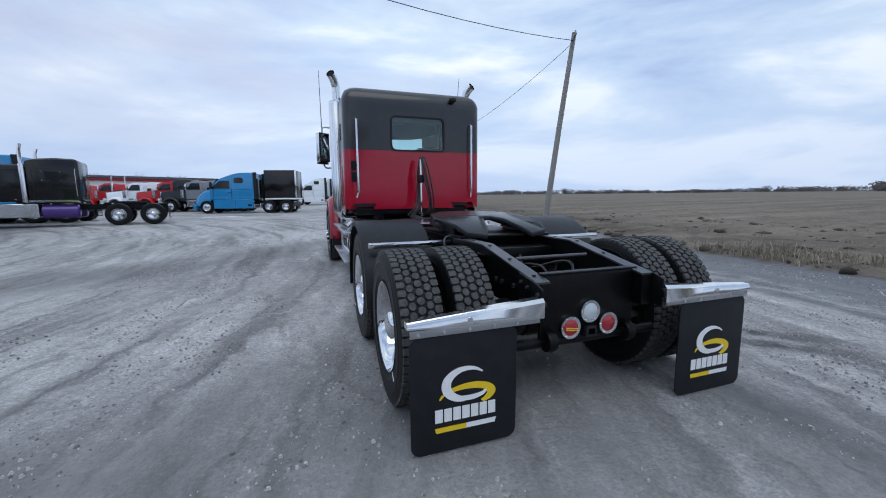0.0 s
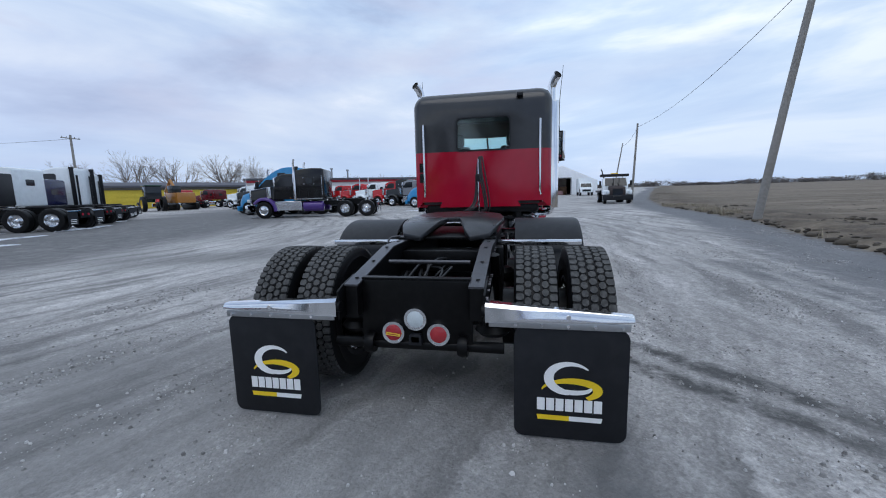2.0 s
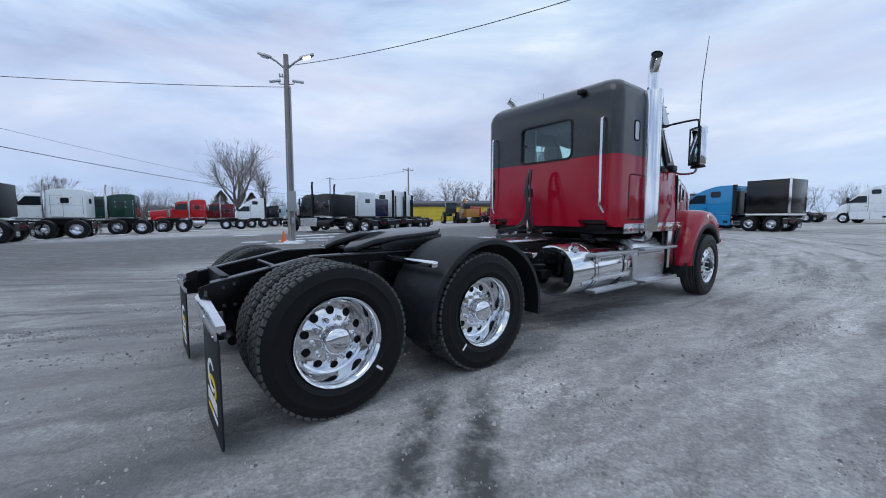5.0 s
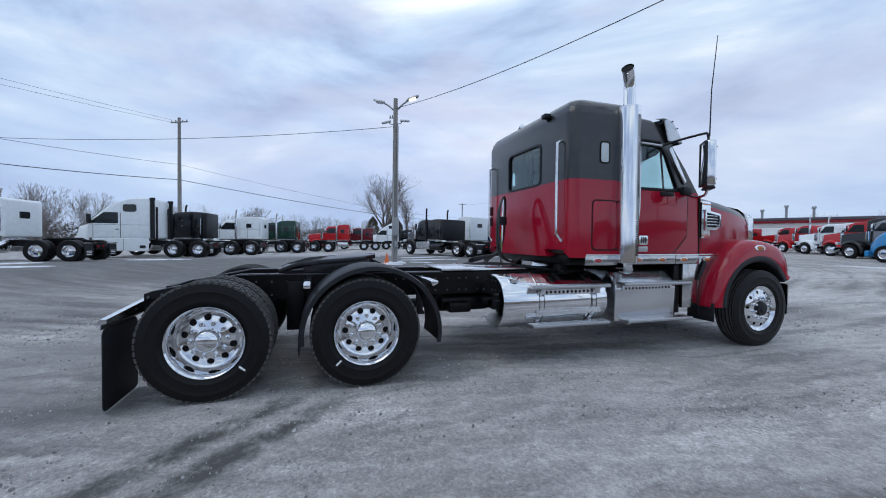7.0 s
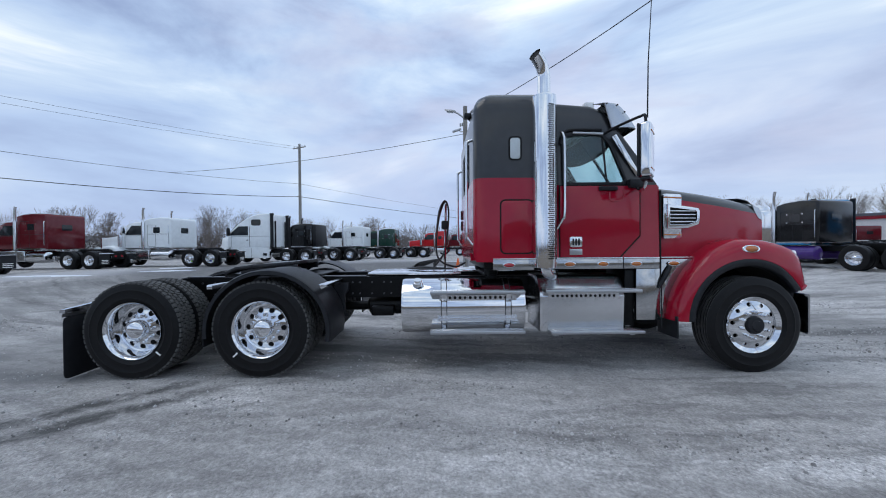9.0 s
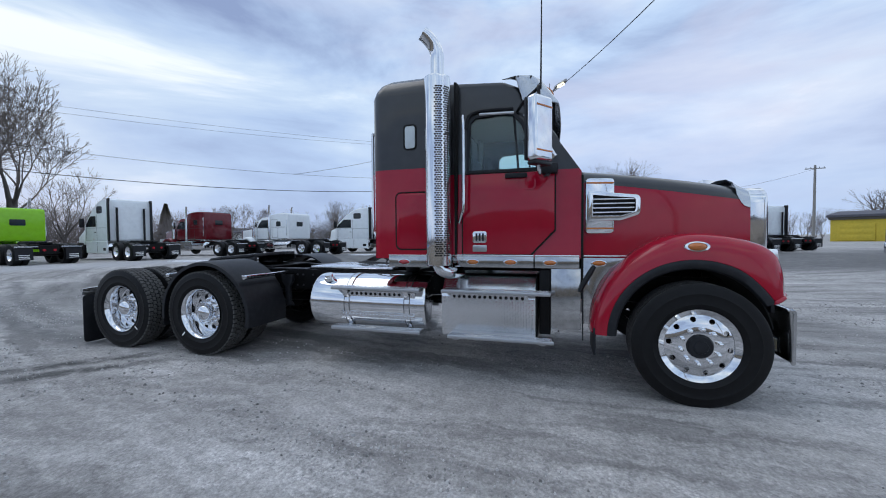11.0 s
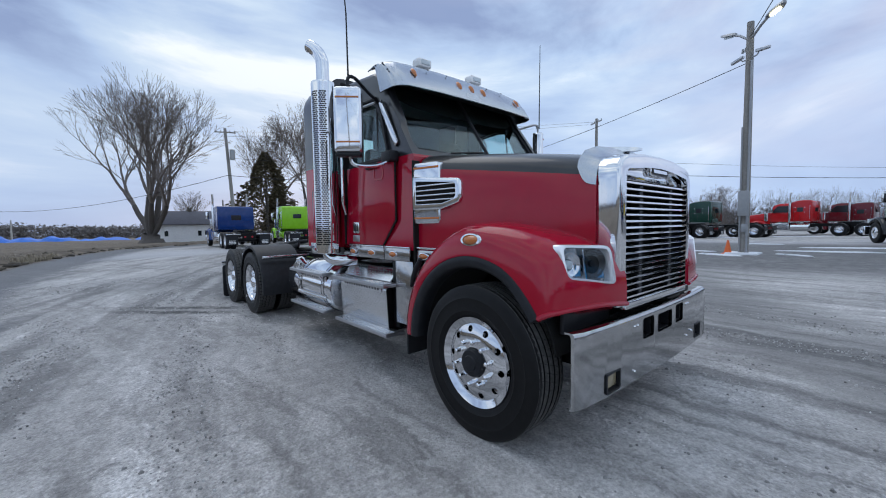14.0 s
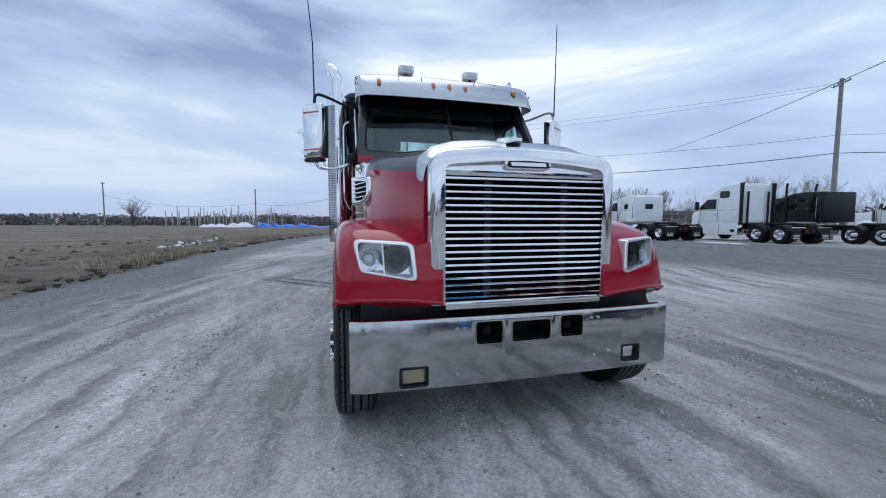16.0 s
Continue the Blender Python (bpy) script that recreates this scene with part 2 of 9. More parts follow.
for m, level in ((RUBBER, 0.22), (FRAME, 0.2), (FLAP, 0.3), (TREAD, 0.3), (PLASTIC, 0.3)):
    m.node_tree.nodes["Principled BSDF"].inputs["Specular IOR Level"].default_value = level


# ---- mesh helpers ----
def finish(name, bm, material, smooth=38):
    bmesh.ops.recalc_face_normals(bm, faces=bm.faces)
    me = bpy.data.meshes.new(name)
    bm.to_mesh(me)
    bm.free()
    for m in material if isinstance(material, (list, tuple)) else (material,):
        me.materials.append(m)
    if smooth:
        me.shade_smooth()
        me.set_sharp_from_angle(angle=radians(smooth))
    return me


SMALL = {"rail_bolts", "rivets", "bolts", "tread_ribs", "foothold_studs", "visor_bolts", "bumper_bolts", "grille_clips", "slotted_plate", "wheel_nuts", "grille_clip", "nut_ring"}


def part(name, bm, material, parent, label="", smooth=38):
    ob = new(name, finish(name, bm, material, smooth))
    ob.parent = parent
    return tagged(ob, label=label, kind="stuff" if name in SMALL else "")


def empty(name, m, label="", category="", group="", kind=""):
    ob = new(name)
    ob.matrix_basis = m
    ob.empty_display_size = 0.2
    return tagged(ob, label, category, group, kind)


def box(lo, hi, bev=0.0, seg=2, bm=None):
    own = bmesh.new()
    bmesh.ops.create_cube(own, size=1)
    for v in own.verts:
        v.co = Vector([lo[i] + (v.co[i] + 0.5) * (hi[i] - lo[i]) for i in range(3)])
    if bev:
        bmesh.ops.bevel(own, geom=own.edges[:], offset=bev, segments=seg, profile=0.5, affect="EDGES")
    return merge(bm, own)


def merge(bm, own, m=None):
    if m is not None:
        bmesh.ops.transform(own, matrix=m, verts=own.verts)
    if bm is None:
        return own
    me = bpy.data.meshes.new("tmp")
    own.to_mesh(me)
    own.free()
    bm.from_mesh(me)
    bpy.data.meshes.remove(me)
    return bm


def rings(sections, closed=True, caps=True, bm=None):
    """Skin a row of equal rings of points."""
    own = bmesh.new()
    rows = [[own.verts.new(p) for p in s] for s in sections]
    n = len(rows[0])
    for a, b in zip(rows, rows[1:]):
        for i in range(n if closed else n - 1):
            j = (i + 1) % n
            own.faces.new((a[i], a[j], b[j], b[i]))
    if caps and closed:
        own.faces.new(rows[0][::-1]), own.faces.new(rows[-1])
    return merge(bm, own)


def tube(points, r, seg=8, bm=None, caps=True):
    pts = [Vector(p) for p in points]
    rs = r if isinstance(r, (list, tuple)) else [r] * len(pts)
    secs, side = [], None
    for i, p in enumerate(pts):
        d = (pts[min(i + 1, len(pts) - 1)] - pts[max(i - 1, 0)]).normalized()
        if side is None:
            side = d.orthogonal().normalized()
        side = (side - d * side.dot(d)).normalized()
        up = d.cross(side)
        secs.append([p + (side * math.cos(a) + up * math.sin(a)) * rs[i] for a in (2 * math.pi * k / seg for k in range(seg))])
    return rings(secs, True, caps, bm)


def bend(points, steps=6):
    """A smooth line through the given points (Catmull-Rom)."""
    p = [Vector(q) for q in points]
    p = [2 * p[0] - p[1], *p, 2 * p[-1] - p[-2]]
    out = []
    for i in range(1, len(p) - 2):
        for k in range(steps):
            t = k / steps
            out.append(0.5 * (2 * p[i] + (p[i + 1] - p[i - 1]) * t + (2 * p[i - 1] - 5 * p[i] + 4 * p[i + 1] - p[i + 2]) * t * t + (3 * p[i] - p[i - 1] - 3 * p[i + 1] + p[i + 2]) * t ** 3))
    return out + [p[-2]]


def lathe(profile, axis="X", seg=48, bm=None, closed=False):
    """Turn (radius, along) pairs round an axis through the origin."""
    secs = []
    for k in range(seg):
        a = 2 * math.pi * k / seg
        c, s = math.cos(a), math.sin(a)
        secs.append([{"X": (h, r * c, r * s), "Y": (r * s, h, r * c), "Z": (r * c, r * s, h)}[axis] for r, h in profile])
    own = bmesh.new()
    rows = [[own.verts.new(p) for p in s] for s in secs]
    n = len(profile)
    for k in range(seg):
        a, b = rows[k], rows[(k + 1) % seg]
        for i in range(n if closed else n - 1):
            j = (i + 1) % n
            own.faces.new((a[i], a[j], b[j], b[i]))
    bmesh.ops.remove_doubles(own, verts=own.verts, dist=1e-5)
    return merge(bm, own)


def prism(poly, axis, a, b, bev=0.0, seg=2, bm=None):
    """A flat outline (two coordinates) pushed along an axis from a to b. X: (y, z), Y: (x, z), Z: (x, y)."""
    put = {"X": lambda u, v, w: (w, u, v), "Y": lambda u, v, w: (u, w, v), "Z": lambda u, v, w: (u, v, w)}[axis]
    own = bmesh.new()
    lo, hi = [own.verts.new(put(u, v, a)) for u, v in poly], [own.verts.new(put(u, v, b)) for u, v in poly]
    own.faces.new(lo[::-1]), own.faces.new(hi)
    for i in range(len(poly)):
        j = (i + 1) % len(poly)
        own.faces.new((lo[i], lo[j], hi[j], hi[i]))
    if bev:
        bmesh.ops.recalc_face_normals(own, faces=own.faces)
        bmesh.ops.bevel(own, geom=own.edges[:], offset=bev, segments=seg, profile=0.5, affect="EDGES")
    return merge(bm, own)


def rounded(u0, v0, u1, v1, r, k=5):
    """A rectangle with round corners as a list of points."""
    out = []
    for cu, cv, a0 in ((u1 - r, v0 + r, -90), (u1 - r, v1 - r, 0), (u0 + r, v1 - r, 90), (u0 + r, v0 + r, 180)):
        out += [(cu + r * math.cos(radians(a0 + 90 * i / k)), cv + r * math.sin(radians(a0 + 90 * i / k))) for i in range(k + 1)]
    return out


def carve(bm, cutters):
    """bm with the cutters' meshes taken away."""
    depsgraph = bpy.context.evaluated_depsgraph_get
    temp = []
    for b in (bm, *cutters):
        bmesh.ops.recalc_face_normals(b, faces=b.faces)
        me = bpy.data.meshes.new("carve")
        b.to_mesh(me)
        b.free()
        temp.append(new("carve", me))
    for c in temp[1:]:
        md = temp[0].modifiers.new("cut", "BOOLEAN")
        md.operation, md.solver, md.object = "DIFFERENCE", "EXACT", c
    done = bpy.data.meshes.new_from_object(temp[0].evaluated_get(depsgraph()))
    own = bmesh.new()
    own.from_mesh(done)
    meshes = [o.data for o in temp]
    for o in temp:
        bpy.data.objects.remove(o)
    for me in (*meshes, done):
        bpy.data.meshes.remove(me)
    return own


def two_tone(bm, point, normal):
    """Cut the mesh by a plane; what lies on the normal's side takes the second material."""
    bmesh.ops.bisect_plane(bm, geom=bm.verts[:] + bm.edges[:] + bm.faces[:], plane_co=point, plane_no=normal)
    p, nn = Vector(point), Vector(normal)
    for f in bm.faces:
        f.material_index = 1 if (f.calc_center_median() - p).dot(nn) > 0 else 0
    return bm


def ramp(v, a, b):
    v = min(1.0, max(0.0, (v - a) / (b - a)))
    return v * v * (3 - 2 * v)


def ground_z(x, y):
    r = math.hypot(x, y - 3.3)
    return ramp(r, 5, 22) * 0.22 + ramp(r, 10, 60) * (0.005 * x + 0.009 * (y - 3.3))
# ---- wheels ----
RT = 0.515


def tyre_bm(width, lugs):
    """A truck tyre about the X axis, centred on its width; lugs: block tread, else straight ribs."""
    w, r = width / 2, RT
    outer = [(0.300, -w * 0.80), (0.325, -w * 0.93), (0.343, -w * 0.95), (0.348, -w * 0.985), (0.355, -w * 0.972), (0.40, -w * 1.0), (0.426, -w * 0.99), (0.431, -w * 1.005), (0.437, -w * 0.982), (0.455, -w * 0.97), (0.488, -w * 0.90)]
    top = [(r - 0.014, -w * 0.86)] if lugs else []
    if not lugs:
        top = [(r - 0.008, -w * 0.86), (r, -w * 0.80)]
        for c in (-0.52, -0.18, 0.18, 0.52):
            top += [(r, w * (c - 0.05)), (r - 0.014, w * (c - 0.035)), (r - 0.014, w * (c + 0.035)), (r, w * (c + 0.05))]
        top += [(r, w * 0.80), (r - 0.008, w * 0.86)]
    else:
        top += [(r - 0.014, w * 0.86)]
    prof = outer + top + [(a, -b) for a, b in reversed(outer)]
    prof += [(0.285, w * 0.6), (0.285, -w * 0.6)]
    # moulded rings on the sidewalls
    bm = lathe(prof, "X", 72, closed=True)
    return bm


def tread_bm(width):
    """Staggered six-sided blocks of a traction tread, and shoulder lugs with side notches."""
    w = width / 2
    bm = bmesh.new()
    rows = [(-0.745, 0.20, 58, 0.0), (-0.375, 0.15, 58, 0.5), (0.0, 0.165, 58, 0.0), (0.375, 0.15, 58, 0.5), (0.745, 0.20, 58, 0.0)]
    for c, half, count, shift in rows:
        for k in range(count):
            a0 = 2 * math.pi * (k + shift) / count
            da = 2 * math.pi / count
            shoulder = abs(c) > 0.6
            if shoulder:
                s = 1 if c > 0 else -1
                out = [(c - s * half, -0.40), (c + s * 0.155, -0.42), (c + s * 0.155, 0.42), (c - s * half, 0.40)] if s > 0 else [(c - s * half, 0.40), (c + s * 0.155, 0.42), (c + s * 0.155, -0.42), (c - s * half, -0.40)]
                out = [(c - s * half, -0.24), (c - s * half * 0.6, -0.43), (c + s * 0.155, -0.36), (c + s * 0.155, 0.36), (c - s * half * 0.6, 0.43), (c - s * half, 0.24)]
            else:
                out = [(c - half, -0.20), (c - half * 0.4, -0.44), (c + half * 0.4, -0.44), (c + half, -0.20), (c + half, 0.20), (c + half * 0.4, 0.44), (c - half * 0.4, 0.44), (c - half, 0.20)]
            lo, hi = [], []
            for u, v in out:
                a = a0 + v * da
                for store, rad, k2 in ((lo, RT - 0.022, 1.0), (hi, RT - (0.004 if shoulder else 0.0), 0.93)):
                    aa = a0 + v * da * k2
                    store.append(bm.verts.new((w * (c + (u - c) * k2), rad * math.cos(aa), rad * math.sin(aa))))
            bm.faces.new(hi)
            for i in range(len(out)):
                j = (i + 1) % len(out)
                bm.faces.new((lo[i], lo[j], hi[j], hi[i]))
    return bm


def ribs_bm(width):
    """Worn ribs of a steer tyre, cut by fine sipes."""
    w, bm, count = width / 2, bmesh.new(), 64
    for c, half in ((-0.70, 0.125), (-0.35, 0.118), (0.0, 0.128), (0.35, 0.118), (0.70, 0.125)):
        for k in range(count):
            a0, da = 2 * math.pi * (k + c) / count, 2 * math.pi / count
            lo, hi = [], []
            for u, v in ((c - half, -0.47), (c + half, -0.47), (c + half, 0.47), (c - half, 0.47)):
                a = a0 + (v + 0.3 * (u - c) / half * 0.5) * da
                for store, rad in ((lo, RT - 0.008), (hi, RT + 0.0015 - (0.003 if abs(u) > 0.8 else 0.0))):
                    store.append(bm.verts.new((w * u, rad * math.cos(a), rad * math.sin(a))))
            bm.faces.new(hi)
            for i in range(4):
                bm.faces.new((lo[i], lo[(i + 1) % 4], hi[(i + 1) % 4], hi[i]))
    bmesh.ops.recalc_face_normals(bm, faces=bm.faces)
    return bm


def rim_bm(front):
    """Aluminium disc wheel with ten hand holes; outer face towards +X. Zero is the tyre's middle."""
    if front:
        prof = [(0.285, -0.10), (0.298, -0.115), (0.302, -0.128), (0.290, -0.128), (0.275, -0.10), (0.262, 0.05), (0.258, 0.105), (0.285, 0.118), (0.302, 0.128), (0.300, 0.116), (0.278, 0.104), (0.262, 0.098), (0.24, 0.108), (0.19, 0.122), (0.15, 0.128), (0.10, 0.130), (0.10, 0.112), (0.15, 0.108), (0.235, 0.088), (0.25, 0.06)]
        holes, hr, hx = 0.222, 0.022, 0.1
    else:
        prof = [(0.285, -0.10), (0.302, -0.128), (0.290, -0.128), (0.264, -0.10), (0.252, -0.075), (0.236, -0.055), (0.20, -0.034), (0.10, -0.014), (0.10, 0.008), (0.20, -0.012), (0.234, -0.032), (0.250, -0.026), (0.262, 0.015), (0.272, 0.075), (0.288, 0.118), (0.302, 0.130), (0.300, 0.118), (0.284, 0.10), (0.276, 0.0)]
        holes, hr, hx = 0.193, 0.029, -0.02
    bm = lathe(prof, "X", 60, closed=True)
    cut = []
    for k in range(10):
        a = 2 * math.pi * (k + 0.5) / 10
        c = Vector((hx, holes * math.cos(a), holes * math.sin(a)))
        cut.append(tube([c - Vector((0.09, 0, 0)), c + Vector((0.09, 0, 0))], hr, 14))
    return carve(bm, cut)


def nuts_bm(radius, x, length):
    bm = bmesh.new()
    for k in range(10):
        a = 2 * math.pi * k / 10
        c = Vector((x, radius * math.cos(a), radius * math.sin(a)))
        tube([c, c + Vector((0.008, 0, 0)), c + Vector((0.009, 0, 0)), c + Vector((length * 0.85, 0, 0)), c + Vector((length, 0, 0))], [0.021, 0.021, 0.0165, 0.0155, 0.008], 8, bm)
    return bm


MESH = {}
for key, bm, m in (("tyre_drive", tyre_bm(0.28, True), RUBBER), ("tread", tread_bm(0.28), TREAD), ("tyre_steer", tyre_bm(0.29, False), RUBBER), ("ribs", ribs_bm(0.29), TREAD),
                   ("rim_rear", rim_bm(False), ALU), ("rim_front", rim_bm(True), ALU), ("nuts_rear", nuts_bm(0.143, -0.004, 0.058), CHROME), ("nuts_front", nuts_bm(0.143, 0.128, 0.05), CHROME)):
    MESH[key] = finish(key, bm, m)
MESH["hub_rear"] = finish("hub_rear", lathe([(0.112, -0.03), (0.112, 0.0), (0.10, 0.008), (0.099, 0.075), (0.092, 0.098), (0.075, 0.112), (0.05, 0.121), (0.025, 0.125), (0.0005, 0.126)], "X", 40), CHROME)
MESH["hub_front"] = finish("hub_front", lathe([(0.098, 0.10), (0.095, 0.148), (0.085, 0.162), (0.055, 0.166), (0.05, 0.176), (0.0005, 0.178)], "X", 40), PLASTIC)
MESH["stamp"] = finish("stamp", box((0.1395, -0.03, -0.008), (0.142, 0.03, 0.008), 0.001), WHITEINK)
MESH["drum"] = finish("drum", lathe([(0.0005, -0.22), (0.21, -0.22), (0.21, -0.03), (0.0005, -0.03)], "X", 24), FRAME)


def sub(name, key, parent, m=Matrix(), label=""):
    o = new(name, MESH[key])
    o.parent = parent
    o.matrix_basis = m
    return tagged(o, label=label, kind="stuff" if name in SMALL else "")


def wheel(truck, x, y, kind, turn=0):
    """One wheel of the truck as a part with its tyre, rim, hub and nuts as sub-parts."""
    s = 1 if x > 0 else -1
    w = new("wheel", MESH["drum"])
    w.parent = truck
    w.matrix_basis = Matrix.Translation((x, y, RT - 0.005)) @ Matrix.Rotation(0 if s > 0 else math.pi, 4, "Z") @ Matrix.Rotation(radians(turn), 4, "X")
    if kind == "steer":
        sub("tyre", "tyre_steer", w, label="black ribbed steer tyre")
        tagged(sub("tread", "ribs", w, label="worn dusty ribbed tread"), kind="stuff")
        sub("rim", "rim_front", w, label="polished aluminium disc rim")
        sub("nut_ring", "nuts_front", w)
        sub("hub_cover", "hub_front", w, label="black oil hub cover")
    else:
        sub("tyre", "tyre_drive", w, label="black drive tyre")
        tagged(sub("tread", "tread", w, label="worn dusty block tread"), kind="stuff")
        if kind == "outer":
            sub("rim", "rim_rear", w, label="polished deep-dish aluminium rim")
            sub("nut_ring", "nuts_rear", w)
            sub("hub_cover", "hub_rear", w, label="chrome hub cover")
            sub("chalk_mark", "stamp", w, Matrix.Rotation(radians(-115), 4, "X") @ Matrix.Translation((0, 0.365, 0.0)), "small white paint mark")
        else:
            sub("rim", "rim_rear", w, Matrix.Rotation(math.pi, 4, "Z"))
    return w


# ---- the red and black road tractor ----
TRUCK = empty("road_tractor", Matrix(), "dark red and black road tractor with chrome trim on gravel", "truck")


for s in (1, -1):
    for y, a in ((0.0, 75), (1.335, -20)):
        wheel(TRUCK, s * 1.082, y, "outer", a)
        wheel(TRUCK, s * 0.745, y, "inner", a + 31)
    wheel(TRUCK, s * 1.085, 6.585, "steer", 12)

# chassis: two rails with flanges, cross members, axles
for s in (1, -1):
    prof = [(-0.62, 0.66), (-0.62, 0.855), (0.12, 1.0), (6.9, 1.0), (6.9, 0.74), (0.30, 0.74), (0.05, 0.66)]
    part("frame_rail", prism(prof, "X", s * 0.352, s * 0.43), FRAME, TRUCK)
    part("rail_flange", rings([[(s * 0.345, y, z + 0.001), (s * 0.437, y, z + 0.001), (s * 0.437, y, z + 0.013), (s * 0.345, y, z + 0.013)] for y, z in ((-0.62, 0.855), (0.12, 1.0), (2.3, 1.0))]), WORN, TRUCK, "scuffed bare steel top edge of the rail")
    bolts = bmesh.new()
    for k in range(26):
        y = -0.5 + k * 0.13 + 0.02 * (k % 3)
        for z in (0.79, 0.93 if y > 0.2 else 0.80):
            tube([(s * 0.43, y, z), (s * 0.447, y, z)], 0.012, 6, bolts)
    part("rail_bolts", bolts, WORN, TRUCK)
part("rear_crossmember", prism(rounded(-0.36, 0.46, 0.36, 0.885, 0.02), "Y", -0.545, -0.52, 0.004), FRAME, TRUCK, "black steel rear plate")
part("crossmember_lip", box((-0.35, -0.55, 0.886), (0.35, -0.49, 0.90), 0.004), FRAME, TRUCK)
for s in (1, -1):
    part("tow_eye", lathe([(0.030, -0.028), (0.062, -0.030), (0.070, 0.0), (0.062, 0.030), (0.030, 0.028)], "X", 18, closed=True), FRAME, TRUCK, "black cast towing eye").location = (s * 0.30, -0.555, 0.475)
    lug = part("rail_end_plate", prism([(-0.70, 0.66), (-0.70, 0.84), (-0.62, 0.868), (-0.44, 0.90), (-0.44, 0.66)], "X", s * 0.4385, s * 0.452, 0.003), FRAME, TRUCK, "black steel plate on the rail end")
    bolt = None
    for y, z in ((-0.66, 0.81), (-0.66, 0.70), (-0.55, 0.83), (-0.55, 0.70), (-0.48, 0.85), (-0.48, 0.70)):
        if bolt is None:
            bolt = part("plate_bolt", tube([(s * 0.452, 0, 0), (s * 0.466, 0, 0)], 0.012, 6), WORN, lug)
        else:
            more = new("plate_bolt", bolt.data)
            more.parent = lug
            bolt = more
        bolt.location = (0, y, z)
    hole = None
    for k in range(5):
        y = -0.52 + k * 0.30
        if hole is None:
            hole = part("bolt_hole", tube([(s * 0.392, 0, 0.0135), (s * 0.392, 0, 0.016)], 0.013, 12), VOID, TRUCK)
        else:
            more = new("bolt_hole", hole.data)
            more.parent = TRUCK
            hole = more
        hole.location = (0, y, 0.857 + (y + 0.62) * 0.196 if y < 0.12 else 1.001)
part("rear_beam", tube([(-0.55, -0.52, 0.46), (0.55, -0.52, 0.46)], 0.035, 10), FRAME, TRUCK)
part("air_pipe", tube([(-0.3, -0.14, 0.93), (0.3, -0.14, 0.93)], 0.014, 10), WORN, TRUCK)
for y in (0.45, 1.95, 3.3):
    part("crossmember", box((-0.352, y - 0.1, 0.76), (0.352, y + 0.1, 0.94), 0.01), FRAME, TRUCK)
part("rear_bracket", prism([(-0.045, 0.475), (0.045, 0.475), (0.035, 0.545), (-0.035, 0.545)], "Y", -0.585, -0.545, 0.004), PLASTIC, TRUCK)
for y in (0.0, 1.335):
    part("axle", tube([(-0.75, y, 0.51), (-0.3, y, 0.51), (-0.2, y, 0.52), (0.2, y, 0.52), (0.3, y, 0.51), (0.75, y, 0.51)], [0.075, 0.085, 0.2, 0.2, 0.085, 0.075], 16), FRAME, TRUCK)
    for s in (1, -1):
        part("air_bag", lathe([(0.0005, 0.0), (0.09, 0.0), (0.12, 0.03), (0.09, 0.07), (0.125, 0.11), (0.125, 0.16), (0.09, 0.2), (0.0005, 0.2)], "Z", 20), RUBBER, TRUCK).location = (s * 0.47, y - 0.34, 0.49)
        part("shock_absorber", tube([(s * 0.47, y + 0.22, 0.5), (s * 0.46, y + 0.12, 0.78), (s * 0.46, y + 0.12, 0.79), (s * 0.455, y + 0.08, 0.95)], [0.025, 0.025, 0.038, 0.038], 10), FRAME, TRUCK)
        part("brake_chamber", tube([(s * 0.33, y + 0.20, 0.62), (s * 0.33, y + 0.23, 0.64), (s * 0.33, y + 0.36, 0.7), (s * 0.33, y + 0.40, 0.72)], [0.04, 0.08, 0.08, 0.05], 14), FRAME, TRUCK)
part("suspension_bracket", box((0.43, 0.58, 0.42), (0.5, 0.76, 0.94), 0.015), FRAME, TRUCK)
part("suspension_bracket", box((-0.5, 0.58, 0.42), (-0.43, 0.76, 0.94), 0.015), FRAME, TRUCK)
part("drive_shaft", tube([(0, 1.4, 0.56), (0, 4.6, 0.62)], 0.06, 12), FRAME, TRUCK)
rnd = random.Random(4)
for k in range(9):
    x0, y0 = rnd.uniform(-0.3, 0.3), rnd.uniform(-0.45, 0.3)
    part("air_line", tube(bend([(x0, y0, 0.72), (x0 + rnd.uniform(-0.2, 0.2), y0 + 0.25, 0.82 + rnd.uniform(-0.05, 0.08)), (rnd.uniform(-0.32, 0.32), y0 + 0.6, 0.78)], 5), 0.011, 6), HOSE, TRUCK)

# rear lamps
def round_lamp(x, z, lens, sticker=False):
    lamp = part("tail_lamp", lathe([(0.052, -0.565), (0.072, -0.568), (0.074, -0.56), (0.07, -0.546), (0.05, -0.546)], "Y", 32), STEEL, TRUCK, "round lamp in a stainless ring")
    lamp.location = (x, 0, z)
    part("lens", lathe([(0.054, -0.548), (0.053, -0.566), (0.035, -0.574), (0.0005, -0.577)], "Y", 32), lens, lamp)
    rivets = bmesh.new()
    for k in range(6):
        a = k * math.pi / 3
        tube([(0.063 * math.cos(a), -0.566, 0.063 * math.sin(a)), (0.063 * math.cos(a), -0.571, 0.063 * math.sin(a))], 0.004, 6, rivets)
    part("rivets", rivets, CHROME, lamp)
    if sticker:
        part("sticker", prism([(-0.045, -0.012), (0.045, -0.022), (0.047, -0.004), (-0.043, 0.008)], "Y", -0.579, -0.5775), STICKER, lamp, "yellow paper sticker with faint print")
        part("print_bar", prism([(-0.035, -0.006), (0.035, -0.0135), (0.036, -0.009), (-0.034, -0.002)], "Y", -0.5805, -0.5795), REDLENS, lamp)


